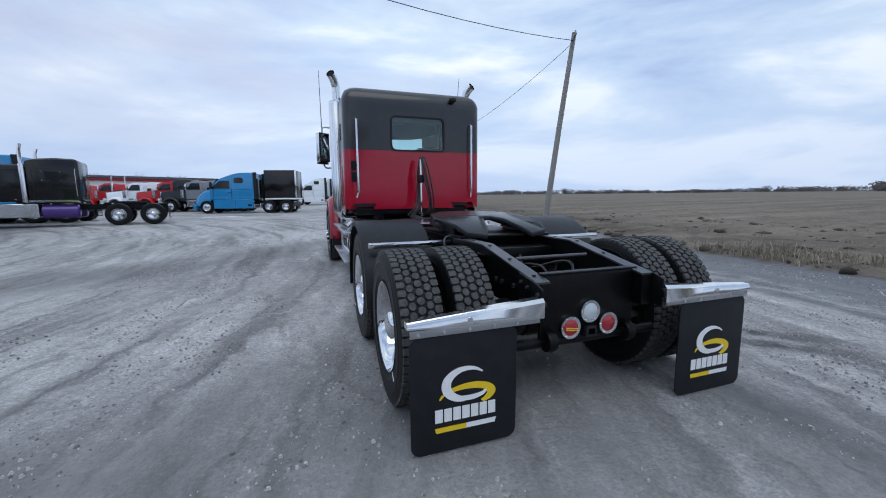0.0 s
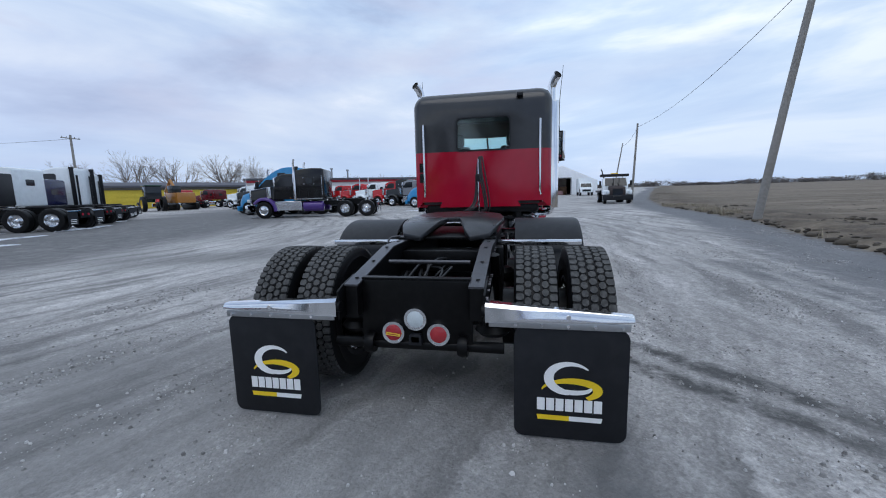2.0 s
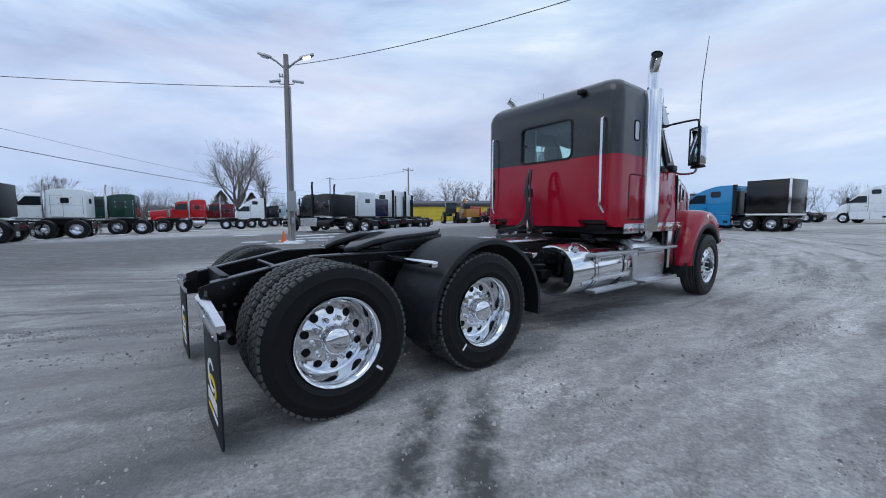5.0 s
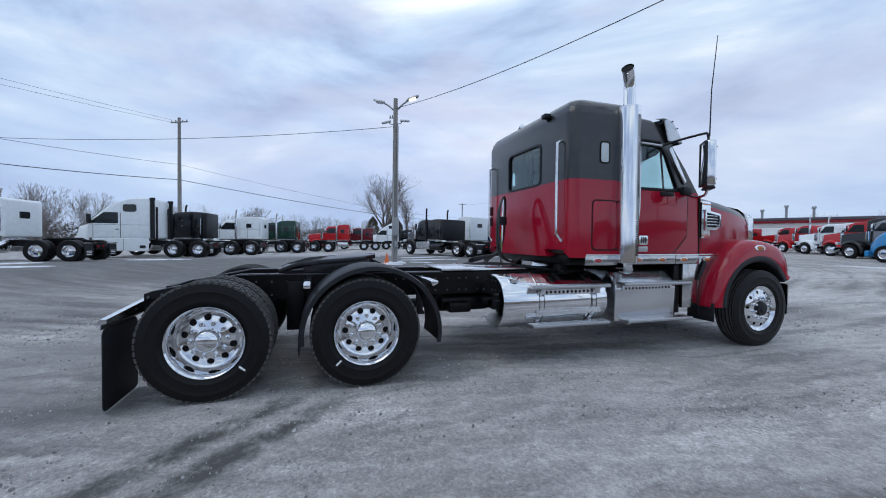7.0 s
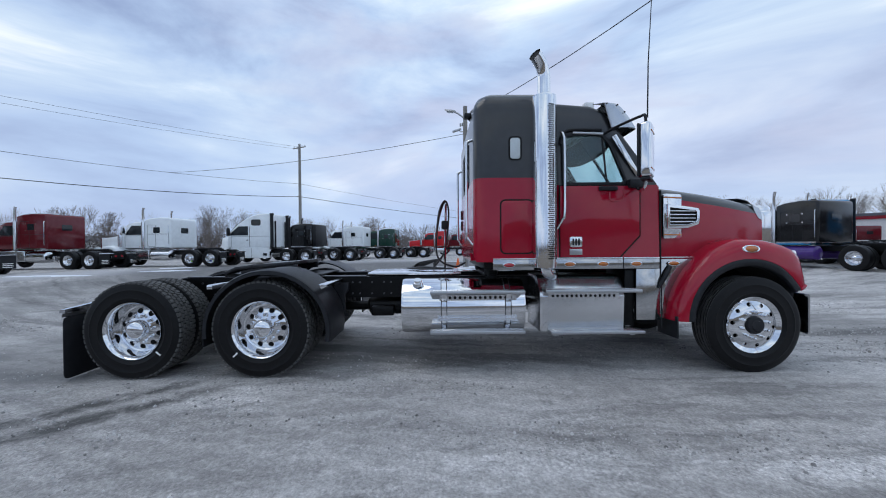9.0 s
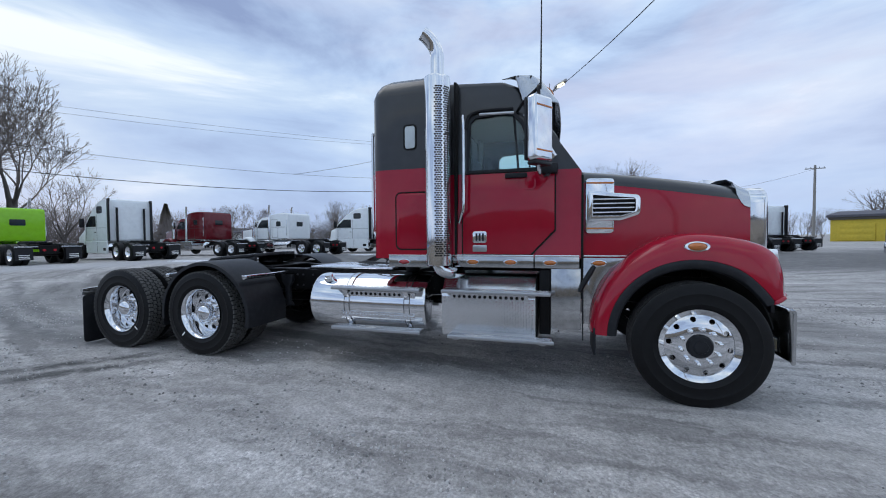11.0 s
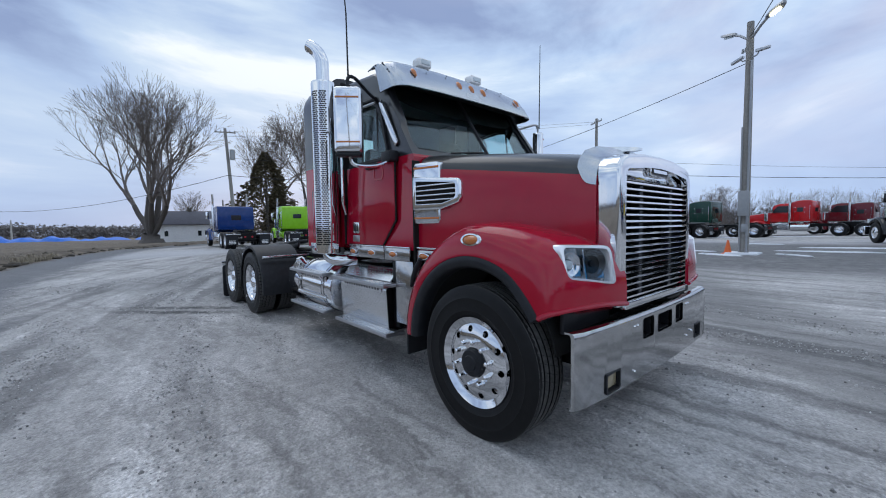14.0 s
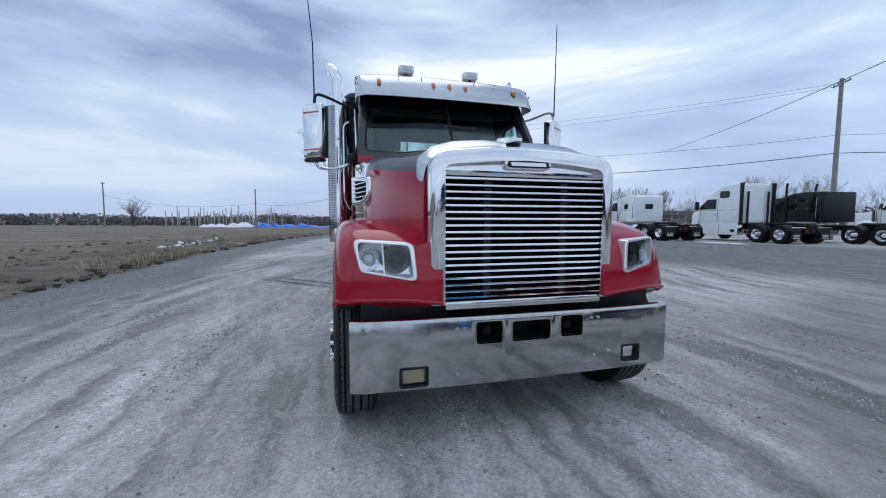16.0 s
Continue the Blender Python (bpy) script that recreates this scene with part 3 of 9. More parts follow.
round_lamp(0.0, 0.638, CLEAR)
round_lamp(0.146, 0.545, REDLENS)
round_lamp(-0.146, 0.547, REDLENS, True)
part("socket", box((-0.035, -0.585, 0.485), (0.035, -0.545, 0.54), 0.01), PLASTIC, TRUCK)

# flap hangers and mud flaps
for s in (1, -1):
    secs = []
    for x, zt, zb, d in ((0.45, 0.80, 0.69, 0.035), (0.9, 0.77, 0.70, 0.032), (1.235, 0.747, 0.712, 0.03)):
        secs.append([(s * x, -0.69 - d, zb), (s * x, -0.69 - d, zt - 0.02), (s * x, -0.69 - d * 0.5, zt), (s * x, -0.69 + d, zt), (s * x, -0.69 + d, zb)])
    hanger = part("flap_hanger", rings(secs), STEEL, TRUCK, "stainless tapered flap hanger")
    part("clamp_strip", box((min(s * 0.47, s * 1.22), -0.712, 0.662), (max(s * 0.47, s * 1.22), -0.702, 0.702), 0.002), BRUSHED, hanger)
    bolts = bmesh.new()
    for k in range(5):
        tube([(s * (0.62 + k * 0.14), -0.712, 0.682), (s * (0.62 + k * 0.14), -0.722, 0.682)], 0.009, 6, bolts)
    tube([(s * 0.9, -0.722, 0.735), (s * 0.9, -0.729, 0.735)], 0.013, 8, bolts)
    part("bolts", bolts, CHROME, hanger)
    part("hanger_socket", tube([(s * 0.43, -0.69, 0.745), (s * 0.475, -0.69, 0.745)], 0.034, 16), FRAME, TRUCK)
    fl = part("mud_flap", prism(rounded(min(s * 0.61, s * 1.222), 0.012, max(s * 0.61, s * 1.222), 0.665, 0.055), "Y", -0.700, -0.690, 0.002), FLAP, TRUCK, "black rubber mud flap with a white and yellow emblem")
    cx, cz, yf = s * 0.915, 0.30, -0.7022
    # emblem: open white crescent, yellow sweep, a row of white blocks and a two-colour bar
    def arc_band(c, rx, rz, a0, a1, w0, w1, tilt=0.0, n=28, lift=0.0):
        out, inn = [], []
        for k in range(n + 1):
            t = k / n
            a = radians(a0 + (a1 - a0) * t)
            w = (w0 + (w1 - w0) * t) * (0.25 + 0.75 * math.sin(math.pi * min(1, max(0.02, t))) ** 0.6)
            for store, q in ((out, 1), (inn, -1)):
                u, v = (rx + q * w) * math.cos(a), (rz + q * w * 0.8) * math.sin(a)
                store.append((c[0] + u * math.cos(tilt) - v * math.sin(tilt), c[1] + u * math.sin(tilt) + v * math.cos(tilt)))
        return rings([[(o[0], yf - 0.001 - lift, o[1]), (i[0], yf - 0.001 - lift, i[1]), (i[0], yf + 0.001, i[1]), (o[0], yf + 0.001, o[1])] for o, i in zip(out, inn)])
    part("emblem_crescent", arc_band((cx + 0.005, cz + 0.078), 0.118, 0.085, 40, 272, 0.013, 0.036, lift=0.0012), WHITEINK, fl, "white printed crescent")
    part("emblem_loop", arc_band((cx + 0.02, cz + 0.03), 0.095, 0.034, 190, 358, 0.018, 0.016, lift=0.0016), WHITEINK, fl)
    part("emblem_sweep", arc_band((cx + 0.0, cz + 0.005), 0.150, 0.058, -52, 172, 0.036, 0.012, 0.05), YELLOWINK, fl, "yellow printed sweep")
    for k in range(7):
        u = cx - 0.176 + k * 0.0512
        part("emblem_block", prism([(u, cz - 0.118), (u + 0.043, cz - 0.118), (u + 0.043, cz - 0.045), (u, cz - 0.045)], "Y", yf - 0.001, yf + 0.001), WHITEINK, fl, "white printed block" if k == 0 else "", smooth=0)
    part("emblem_bar", prism([(cx - 0.178, cz - 0.147), (cx - 0.172, cz - 0.175), (cx, cz - 0.175), (cx, cz - 0.147)], "Y", yf - 0.001, yf + 0.001), YELLOWINK, fl, "yellow printed bar", smooth=0)
    part("emblem_bar", prism([(cx, cz - 0.147), (cx, cz - 0.175), (cx + 0.172, cz - 0.175), (cx + 0.178, cz - 0.147)], "Y", yf - 0.001, yf + 0.001), WHITEINK, fl, "white printed bar", smooth=0)

# fifth wheel
def fifth_wheel():
    bm = bmesh.new()
    outline = [(-0.44, 1.40), (-0.30, 1.53), (0.0, 1.57), (0.30, 1.53), (0.44, 1.40), (0.485, 1.15), (0.475, 0.90), (0.44, 0.68), (0.385, 0.52), (0.22, 0.47), (0.17, 0.56), (0.105, 0.80), (0.06, 1.0), (-0.06, 1.0), (-0.105, 0.80), (-0.17, 0.56), (-0.22, 0.47), (-0.385, 0.52), (-0.44, 0.68), (-0.475, 0.90), (-0.485, 1.15)]
    prism(outline, "Z", -0.025, 0.02, 0.006, 2, bm)
    for v in bm.verts:
        drop = max(0.0, 0.82 - v.co.y)
        v.co.z += 1.16 + (v.co.y - 1.0) * 0.07 - drop * drop * 0.75 - 0.012 * (v.co.x / 0.46) ** 2
    return bm


part("fifth_wheel_plate", fifth_wheel(), GREASE, TRUCK, "greasy steel coupling plate with split ramps")
for s in (1, -1):
    part("plate_skirt", prism([(0.75, 1.02), (1.45, 1.08), (1.45, 1.16), (0.75, 1.12)], "X", s * 0.40, s * 0.43, 0.004), GREASE, TRUCK)
    part("plate_bracket", prism([(0.85, 0.99), (1.3, 0.99), (1.16, 1.12), (0.98, 1.12)], "X", s * 0.33, s * 0.40, 0.006), GREASE, TRUCK)
part("release_handle", tube(bend([(-0.3, 0.72, 1.02), (-0.5, 0.66, 1.03), (-0.56, 0.62, 1.0), (-0.55, 0.60, 0.93), (-0.42, 0.62, 0.93)], 5), 0.009, 8), WORN, TRUCK)
part("slide_plate", box((-0.44, 0.55, 1.0135), (0.44, 1.75, 1.035), 0.004), FRAME, TRUCK)
part("deck_plate", box((-0.40, 2.32, 1.0135), (0.40, 3.5, 1.045), 0.006), PLATE, TRUCK, "aluminium deck plate behind the cab")

# half-round fenders over the front drive axle
for s in (1, -1):
    secs = []
    for k in range(25):
        a = radians(186 - 196 * k / 24)
        cy, cz = 1.40, 0.49
        ey, ez = 0.675 * math.cos(a), 0.655 * math.sin(a)
        x0, x1 = s * 0.60, s * 1.225
        ny, nz = math.cos(a), math.sin(a)
        secs.append([(x0, cy + ey, cz + ez), (x1 - s * 0.03, cy + ey, cz + ez), (x1, cy + ey - ny * 0.012, cz + ez - nz * 0.012), (x1 + s * 0.004, cy + ey - ny * 0.05, cz + ez - nz * 0.05), (x1 - s * 0.012, cy + ey - ny * 0.05, cz + ez - nz * 0.05), (x1 - s * 0.03, cy + ey - ny * 0.018, cz + ez - nz * 0.018), (x0, cy + ey - ny * 0.018, cz + ez - nz * 0.018)])
    part("fender", rings(secs), PLASTIC, TRUCK, "black plastic half-round fender")
    part("fender_flap", prism(rounded(min(s * 0.62, s * 1.2), 0.33, max(s * 0.62, s * 1.2), 0.52, 0.02), "Y", 0.725, 0.735), FLAP, TRUCK)
    part("fender_bar", box((min(s * 0.44, s * 1.19), 0.765, 0.935), (max(s * 0.44, s * 1.19), 0.83, 0.985), 0.012), STEEL, TRUCK, "stainless fender mounting bar")
    part("fender_bar", prism([(1.95, 0.985), (2.03, 0.985), (2.03, 0.955), (1.97, 0.93)], "X", s * 0.43, s * 1.2, 0.006), STEEL, TRUCK, "stainless fender mounting bar")

# battery box and air tanks under the rails
part("battery_box", box((-0.95, 2.6, 0.45), (-0.46, 3.4, 0.92), 0.02), PLASTIC, TRUCK)
part("air_tank", tube([(0.25, 2.3, 0.62), (0.25, 2.34, 0.62), (0.25, 2.95, 0.62), (0.25, 3.0, 0.62)], [0.06, 0.12, 0.12, 0.06], 18), FRAME, TRUCK)
part("air_tank", tube([(-0.25, 2.3, 0.62), (-0.25, 2.34, 0.62), (-0.25, 2.95, 0.62), (-0.25, 3.0, 0.62)], [0.06, 0.12, 0.12, 0.06], 18), FRAME, TRUCK)
for s in (1, -1):
    part("fender_hanger", prism([(1.93, 0.93), (2.10, 0.93), (2.10, 0.84), (2.055, 0.78), (2.06, 0.58), (2.10, 0.52), (1.99, 0.52), (1.985, 0.78), (1.93, 0.84)], "X", s * 0.45, s * 0.50, 0.006), PLASTIC, TRUCK, "black cast fender hanger")
part("valve_box", box((0.30, 2.38, 0.52), (0.52, 2.66, 0.64), 0.02), FRAME, TRUCK)


# fuel tank, tool box and steps
def fuel_tank(s):
    tank = part("fuel_tank", lathe([(0.0005, 2.80), (0.27, 2.80), (0.298, 2.806), (0.306, 2.825), (0.306, 4.145), (0.298, 4.162), (0.27, 4.168), (0.0005, 4.168)], "Y", 56), CHROME, TRUCK, "polished cylindrical fuel tank")
    tank.location = (s * 0.80, 0, 0.695)
    for y in (3.27, 3.97):
        part("tank_strap", lathe([(0.307, y - 0.035), (0.312, y - 0.03), (0.312, y + 0.03), (0.307, y + 0.035)], "Y", 56), STEEL, tank)
        part("strap_edge", lathe([(0.3125, y - 0.034), (0.316, y - 0.031), (0.3125, y - 0.026)], "Y", 56), HOSE, tank)
        part("strap_edge", lathe([(0.3125, y + 0.026), (0.316, y + 0.031), (0.3125, y + 0.034)], "Y", 56), HOSE, tank)
        part("step_bracket", prism([(s * 0.27, 0.09), (s * 0.36, 0.19), (s * 0.36, 0.165), (s * 0.30, 0.07)], "Y", y - 0.028, y + 0.028, 0.003), STEEL, tank)
        part("step_bracket", prism([(s * 0.22, -0.22), (s * 0.36, -0.245), (s * 0.36, -0.27), (s * 0.20, -0.26)], "Y", y - 0.028, y + 0.028, 0.003), STEEL, tank)
    cap = part("filler_cap", tube([(s * 0.17, 2.98, 0.25), (s * 0.185, 2.98, 0.285), (s * 0.186, 2.98, 0.287), (s * 0.195, 2.98, 0.31)], [0.06, 0.06, 0.045, 0.045], 20), CHROME, tank)
    for z, name in ((0.165, "upper_step"), (-0.262, "lower_step")):
        st = part(name, box((min(s * 0.245, s * 0.385), 3.12, z), (max(s * 0.245, s * 0.385), 4.14, z + 0.035), 0.008), BRUSHED, tank, "grooved aluminium step")
        grooves = bmesh.new()
        for k in range(4):
            x = 0.265 + k * 0.028
            box((min(s * x, s * (x + 0.012)), 3.13, z + 0.0345), (max(s * x, s * (x + 0.012)), 4.13, z + 0.039), 0.0015, 1, grooves)
        part("tread_ribs", grooves, PLATE, st)
    # pierced strip under the upper step and inner foothold
    strip = carve(box((min(s * 0.292, s * 0.298), 3.22, 0.09), (max(s * 0.292, s * 0.298), 4.06, 0.15)), [tube([(s * 0.27, 3.28 + k * 0.055, 0.12), (s * 0.32, 3.28 + k * 0.055, 0.12)], 0.016, 10) for k in range(14)])
    part("pierced_strip", strip, PLATE, tank, "pierced aluminium tread strip")
    part("strip_backing", box((min(s * 0.285, s * 0.288), 3.22, 0.09), (max(s * 0.285, s * 0.288), 4.06, 0.15)), VOID, tank)
    low = part("foothold_strip", prism([(s * 0.305, -0.13), (s * 0.300, -0.075), (s * 0.306, -0.075), (s * 0.311, -0.13)], "Y", 3.2, 4.06), PLATE, tank)
    dots = bmesh.new()
    for k in range(21):
        tube([(s * 0.306, 3.23 + k * 0.04, -0.10), (s * 0.316, 3.23 + k * 0.04, -0.10)], [0.011, 0.006], 8, dots)
    part("foothold_studs", dots, CHROME, low)
    return tank


fuel_tank(1), fuel_tank(-1)


def tool_box(s):
    prof = [(s * 0.45, 0.42), (s * 1.03, 0.42), (s * 1.05, 0.82), (s * 1.03, 0.86), (s * 0.90, 1.02), (s * 0.86, 1.035), (s * 0.45, 1.035)]
    ob = part("tool_box", prism(prof, "Y", 4.33, 5.27, 0.012), PLATE, TRUCK, "aluminium tread-plate step box")
    # raised diamond pattern on the front and the sloping lid
    dia = bmesh.new()
    for i in range(34):
        for j in range(15):
            y, z = 4.37 + i * 0.0262, 0.47 + j * 0.0235
            x = s * (1.034 + 0.05 * (z - 0.42) / 0.4 * 0.4)
            d = 0.009 if (i + j) % 2 else -0.009
            dia.faces.new([dia.verts.new(p) for p in ((x, y - 0.010, z - d), (x + s * 0.010, y, z - d * 0.2 - 0.004), (x, y + 0.010, z + d), (x + s * 0.010, y, z + d * 0.2 + 0.004))])
    for i in range(34):
        for j in range(7):
            y, t = 4.37 + i * 0.0262, 0.08 + j * 0.135
            x, z = s * (1.03 - 0.13 * t), 0.86 + 0.16 * t
            d = 0.008 if (i + j) % 2 else -0.008
            dia.faces.new([dia.verts.new(p) for p in ((x, y - 0.010, z - d + 0.002), (x + s * 0.003, y, z + 0.006), (x, y + 0.010, z + d + 0.002), (x - s * 0.001, y, z + 0.003))])
    tagged(part("diamond_relief", dia, CHROME, ob, smooth=0), kind="stuff")
    for z, y0, y1, name in ((0.862, 4.36, 5.41, "upper_step"), (0.415, 4.42, 5.44, "lower_step")):
        st = part(name, box((min(s * 1.0, s * 1.17), y0, z), (max(s * 1.0, s * 1.17), y1, z + 0.035), 0.008), BRUSHED, ob, "grooved aluminium step")
        ribs = bmesh.new()
        for k in range(5):
            x = 1.06 + k * 0.021
            box((min(s * x, s * (x + 0.01)), y0 + 0.02, z + 0.0345), (max(s * x, s * (x + 0.01)), y1 - 0.02, z + 0.039), 0.0015, 1, ribs)
        part("tread_ribs", ribs, PLATE, st)
    strip = carve(box((min(s * 1.056, s * 1.062), 4.42, 0.79), (max(s * 1.056, s * 1.062), 5.2, 0.85)), [tube([(s * 1.03, 4.47 + k * 0.052, 0.82), (s * 1.09, 4.47 + k * 0.052, 0.82)], 0.016, 10) for k in range(14)])
    part("pierced_strip", strip, PLATE, ob, "pierced aluminium tread strip")
    part("strip_backing", box((min(s * 1.051, s * 1.054), 4.42, 0.79), (max(s * 1.051, s * 1.054), 5.2, 0.85)), VOID, ob)
    part("end_panel", prism(prof, "Y", 5.2702, 5.285, 0.004), FRAME, ob, "black end panel")
    part("foot_bracket", box((min(s * 0.9, s * 1.1), 4.46, 0.385), (max(s * 0.9, s * 1.1), 4.52, 0.418), 0.006), BRUSHED, ob)
    part("foot_bracket", box((min(s * 0.9, s * 1.1), 5.3, 0.385), (max(s * 0.9, s * 1.1), 5.36, 0.418), 0.006), BRUSHED, ob)


tool_box(1), tool_box(-1)
# ---- cab and sleeper ----
CX = 0.03


def body_box(x0, x1, y0, y1, z0, z1, r, top):
    """Sleeper shell: round rear corners and roof edges."""
    secs = []
    for z, inset in ((z0, 0.0), (z1 - top, 0.0), (z1 - top * 0.62, 0.02), (z1 - top * 0.3, 0.055), (z1 - top * 0.08, 0.11), (z1, 0.19)):
        rr = r
        pts = []
        for cx, cy, a0 in ((x1 - inset - rr, y0 + inset + rr, -90), (x1 - inset, y1, 0), (x0 + inset, y1, 180), (x0 + inset + rr, y0 + inset + rr, 180)):
            if cy == y1:
                pts.append((cx, cy, z))
            else:
                pts += [(cx + rr * math.cos(radians(a0 + 15 * i)), cy + rr * math.sin(radians(a0 + 15 * i)), z) for i in range(7)]
        secs.append(pts)
    return rings(secs)


def sleeper():
    bm = body_box(CX - 1.12, CX + 1.12, 3.60, 4.36, 1.20, 3.05, 0.13, 0.20)
    cut = [box((CX - 1.06, 3.66, 1.26), (CX + 1.06, 4.6, 2.93)),
           prism(rounded(-0.36, 2.115, 0.50, 2.625, 0.07), "Y", 3.4, 3.8),
           prism(rounded(3.99, 2.31, 4.095, 2.53, 0.03), "X", 0.9, 1.4), prism(rounded(3.99, 2.31, 4.095, 2.53, 0.03), "X", -1.4, -0.9),
           prism([(-1.2, 1.1), (-0.72, 1.1), (-0.62, 1.29), (-0.95, 1.29), (-1.05, 1.2)], "Y", 3.3, 3.75), prism([(1.27, 1.1), (0.72, 1.1), (0.62, 1.29), (1.0, 1.29), (1.1, 1.2)], "Y", 3.3, 3.75)]
    return two_tone(carve(bm, cut), (0, 0, 2.105), (0, 0, 1))


SLEEPER = part("sleeper", sleeper(), [RED, BLACK], TRUCK, "red lower and black upper sleeper shell")
part("rear_window", prism(rounded(-0.36, 2.115, 0.50, 2.625, 0.07), "Y", 3.615, 3.621), GLASS, SLEEPER, "tinted sliding rear window")
part("window_seal", carve(prism(rounded(-0.375, 2.10, 0.515, 2.64, 0.08), "Y", 3.590, 3.626), [prism(rounded(-0.35, 2.125, 0.49, 2.615, 0.065), "Y", 3.5, 3.8)]), PLASTIC, SLEEPER)
for z in (1.62, 1.79):
    vent = part("rear_vent", box((-0.995, 3.588, z), (-0.915, 3.602, z + 0.145), 0.004), VOID, SLEEPER, "small black louvred vent")
    for k in range(4):
        part("louvre", box((-0.985, 3.582, z + 0.018 + k * 0.032), (-0.925, 3.589, z + 0.028 + k * 0.032), 0.001, 1), PLASTIC, vent)
for s in (1, -1):
    x = CX + s * 1.118
    part("vent_window", prism(rounded(3.985, 2.305, 4.10, 2.535, 0.03), "X", x - s * 0.004, x + s * 0.006, 0.002), CLEAR if s > 0 else GLASS, SLEEPER, "small pale vent window")
    part("vent_seal", carve(prism(rounded(3.972, 2.292, 4.113, 2.548, 0.04), "X", x - s * 0.004, x + s * 0.009), [prism(rounded(3.988, 2.308, 4.097, 2.532, 0.028), "X", x - 0.1, x + 0.1)]), VOID, SLEEPER)
    part("locker_door", prism(rounded(3.89, 1.30, 4.225, 1.86, 0.05), "X", x - s * 0.002, x + s * 0.009, 0.004), RED, SLEEPER, "red luggage door")
    part("door_seal", carve(prism(rounded(3.875, 1.285, 4.24, 1.875, 0.06), "X", x - s * 0.002, x + s * 0.004), [prism(rounded(3.89, 1.30, 4.225, 1.86, 0.05), "X", x - 0.1, x + 0.1)]), VOID, SLEEPER)
    # long grab rails on the back corners
    hx = CX + s * 0.93
    part("grab_rail", tube(bend([(hx, 3.60, 2.56), (hx, 3.545, 2.53), (hx, 3.535, 2.45), (hx, 3.535, 1.55), (hx, 3.545, 1.47), (hx + s * 0.02, 3.60, 1.39)], 6), 0.017, 10), ALU, TRUCK, "polished grab rail")
part("work_lamp", box((0.60, 3.53, 2.90), (0.70, 3.62, 2.955), 0.012), PLASTIC, TRUCK, "small black rear work lamp")
part("work_lamp_arm", tube([(0.65, 3.62, 2.86), (0.65, 3.58, 2.90)], 0.012, 8), PLASTIC, TRUCK)
part("hook", tube(bend([(0.62, 4.0, 3.0), (0.62, 4.02, 3.05), (0.62, 4.06, 3.06)], 4), 0.012, 6), PLASTIC, TRUCK)
part("underfloor", box((-0.92, 3.72, 1.10), (0.95, 5.6, 1.235), 0.03), FRAME, TRUCK)
for x in (-0.55, 0.6):
    part("cab_air_spring", lathe([(0.0005, 1.01), (0.07, 1.01), (0.085, 1.05), (0.07, 1.12), (0.0005, 1.12)], "Z", 18), RUBBER, TRUCK).location = (x, 3.85, 0)
part("cab_mount_beam", box((-0.75, 3.8, 0.98), (0.75, 3.9, 1.03), 0.01), FRAME, TRUCK)


def cab_shell(grow=0.0, y_rear=4.34):
    """Cab between sleeper and bonnet: leaning windscreen, sides leaning in above the belt line."""
    prof = [(y_rear, 1.21, 1.045), (5.675, 1.21, 1.02), (5.68, 2.02, 1.0), (5.47, 2.36, 0.985), (5.18, 2.80, 0.95), (5.10, 2.885, 0.94), (4.95, 2.955, 0.935), (y_rear, 2.995, 0.95)]
    own = bmesh.new()
    cy, cz = 4.95, 2.1
    pts = []
    for y, z, w in prof:
        d = Vector((y - cy, z - cz))
        d = d.normalized() * grow
        pts.append((y - d.x, z - d.y, w - grow * 0.8))
    belt = 2.06
    rows = []
    for s in (1, -1):
        rows.append([own.verts.new((s * w, y, z)) for y, z, w in pts])
    own.faces.new(rows[0]), own.faces.new(rows[1][::-1])
    for i in range(len(pts)):
        j = (i + 1) % len(pts)
        own.faces.new((rows[0][i], rows[1][i], rows[1][j], rows[0][j]))
    bmesh.ops.recalc_face_normals(own, faces=own.faces)
    bmesh.ops.bevel(own, geom=[e for e in own.edges if all(v.co.z > 2.2 for v in e.verts)], offset=0.05 if not grow else 0.02, segments=3, profile=0.5, affect="EDGES")
    return own


DOORWIN = [(4.615, 2.065), (5.27, 2.065), (5.30, 2.10), (5.14, 2.50), (5.06, 2.60), (4.95, 2.625), (4.67, 2.605), (4.615, 2.55)]


def shrink(poly, d):
    cu, cv = sum(p[0] for p in poly) / len(poly), sum(p[1] for p in poly) / len(poly)
    out = []
    for u, v in poly:
        l = math.hypot(u - cu, v - cv)
        out.append((cu + (u - cu) * (l - d) / l, cv + (v - cv) * (l - d) / l))
    return out


def cab():
    cut = [cab_shell(0.05, 4.2), prism(DOORWIN, "X", 0.7, 1.3), prism(DOORWIN, "X", -1.3, -0.7)]
    ws = [(-0.905, 2.10), (0.905, 2.10), (0.93, 2.16), (0.87, 2.74), (0.80, 2.80), (-0.80, 2.80), (-0.87, 2.74), (-0.93, 2.16)]
    cut.append(prism(ws, "Y", 5.02, 5.9))
    return two_tone(carve(cab_shell(), cut), (0, 0, 2.045), (0, 0, 1))


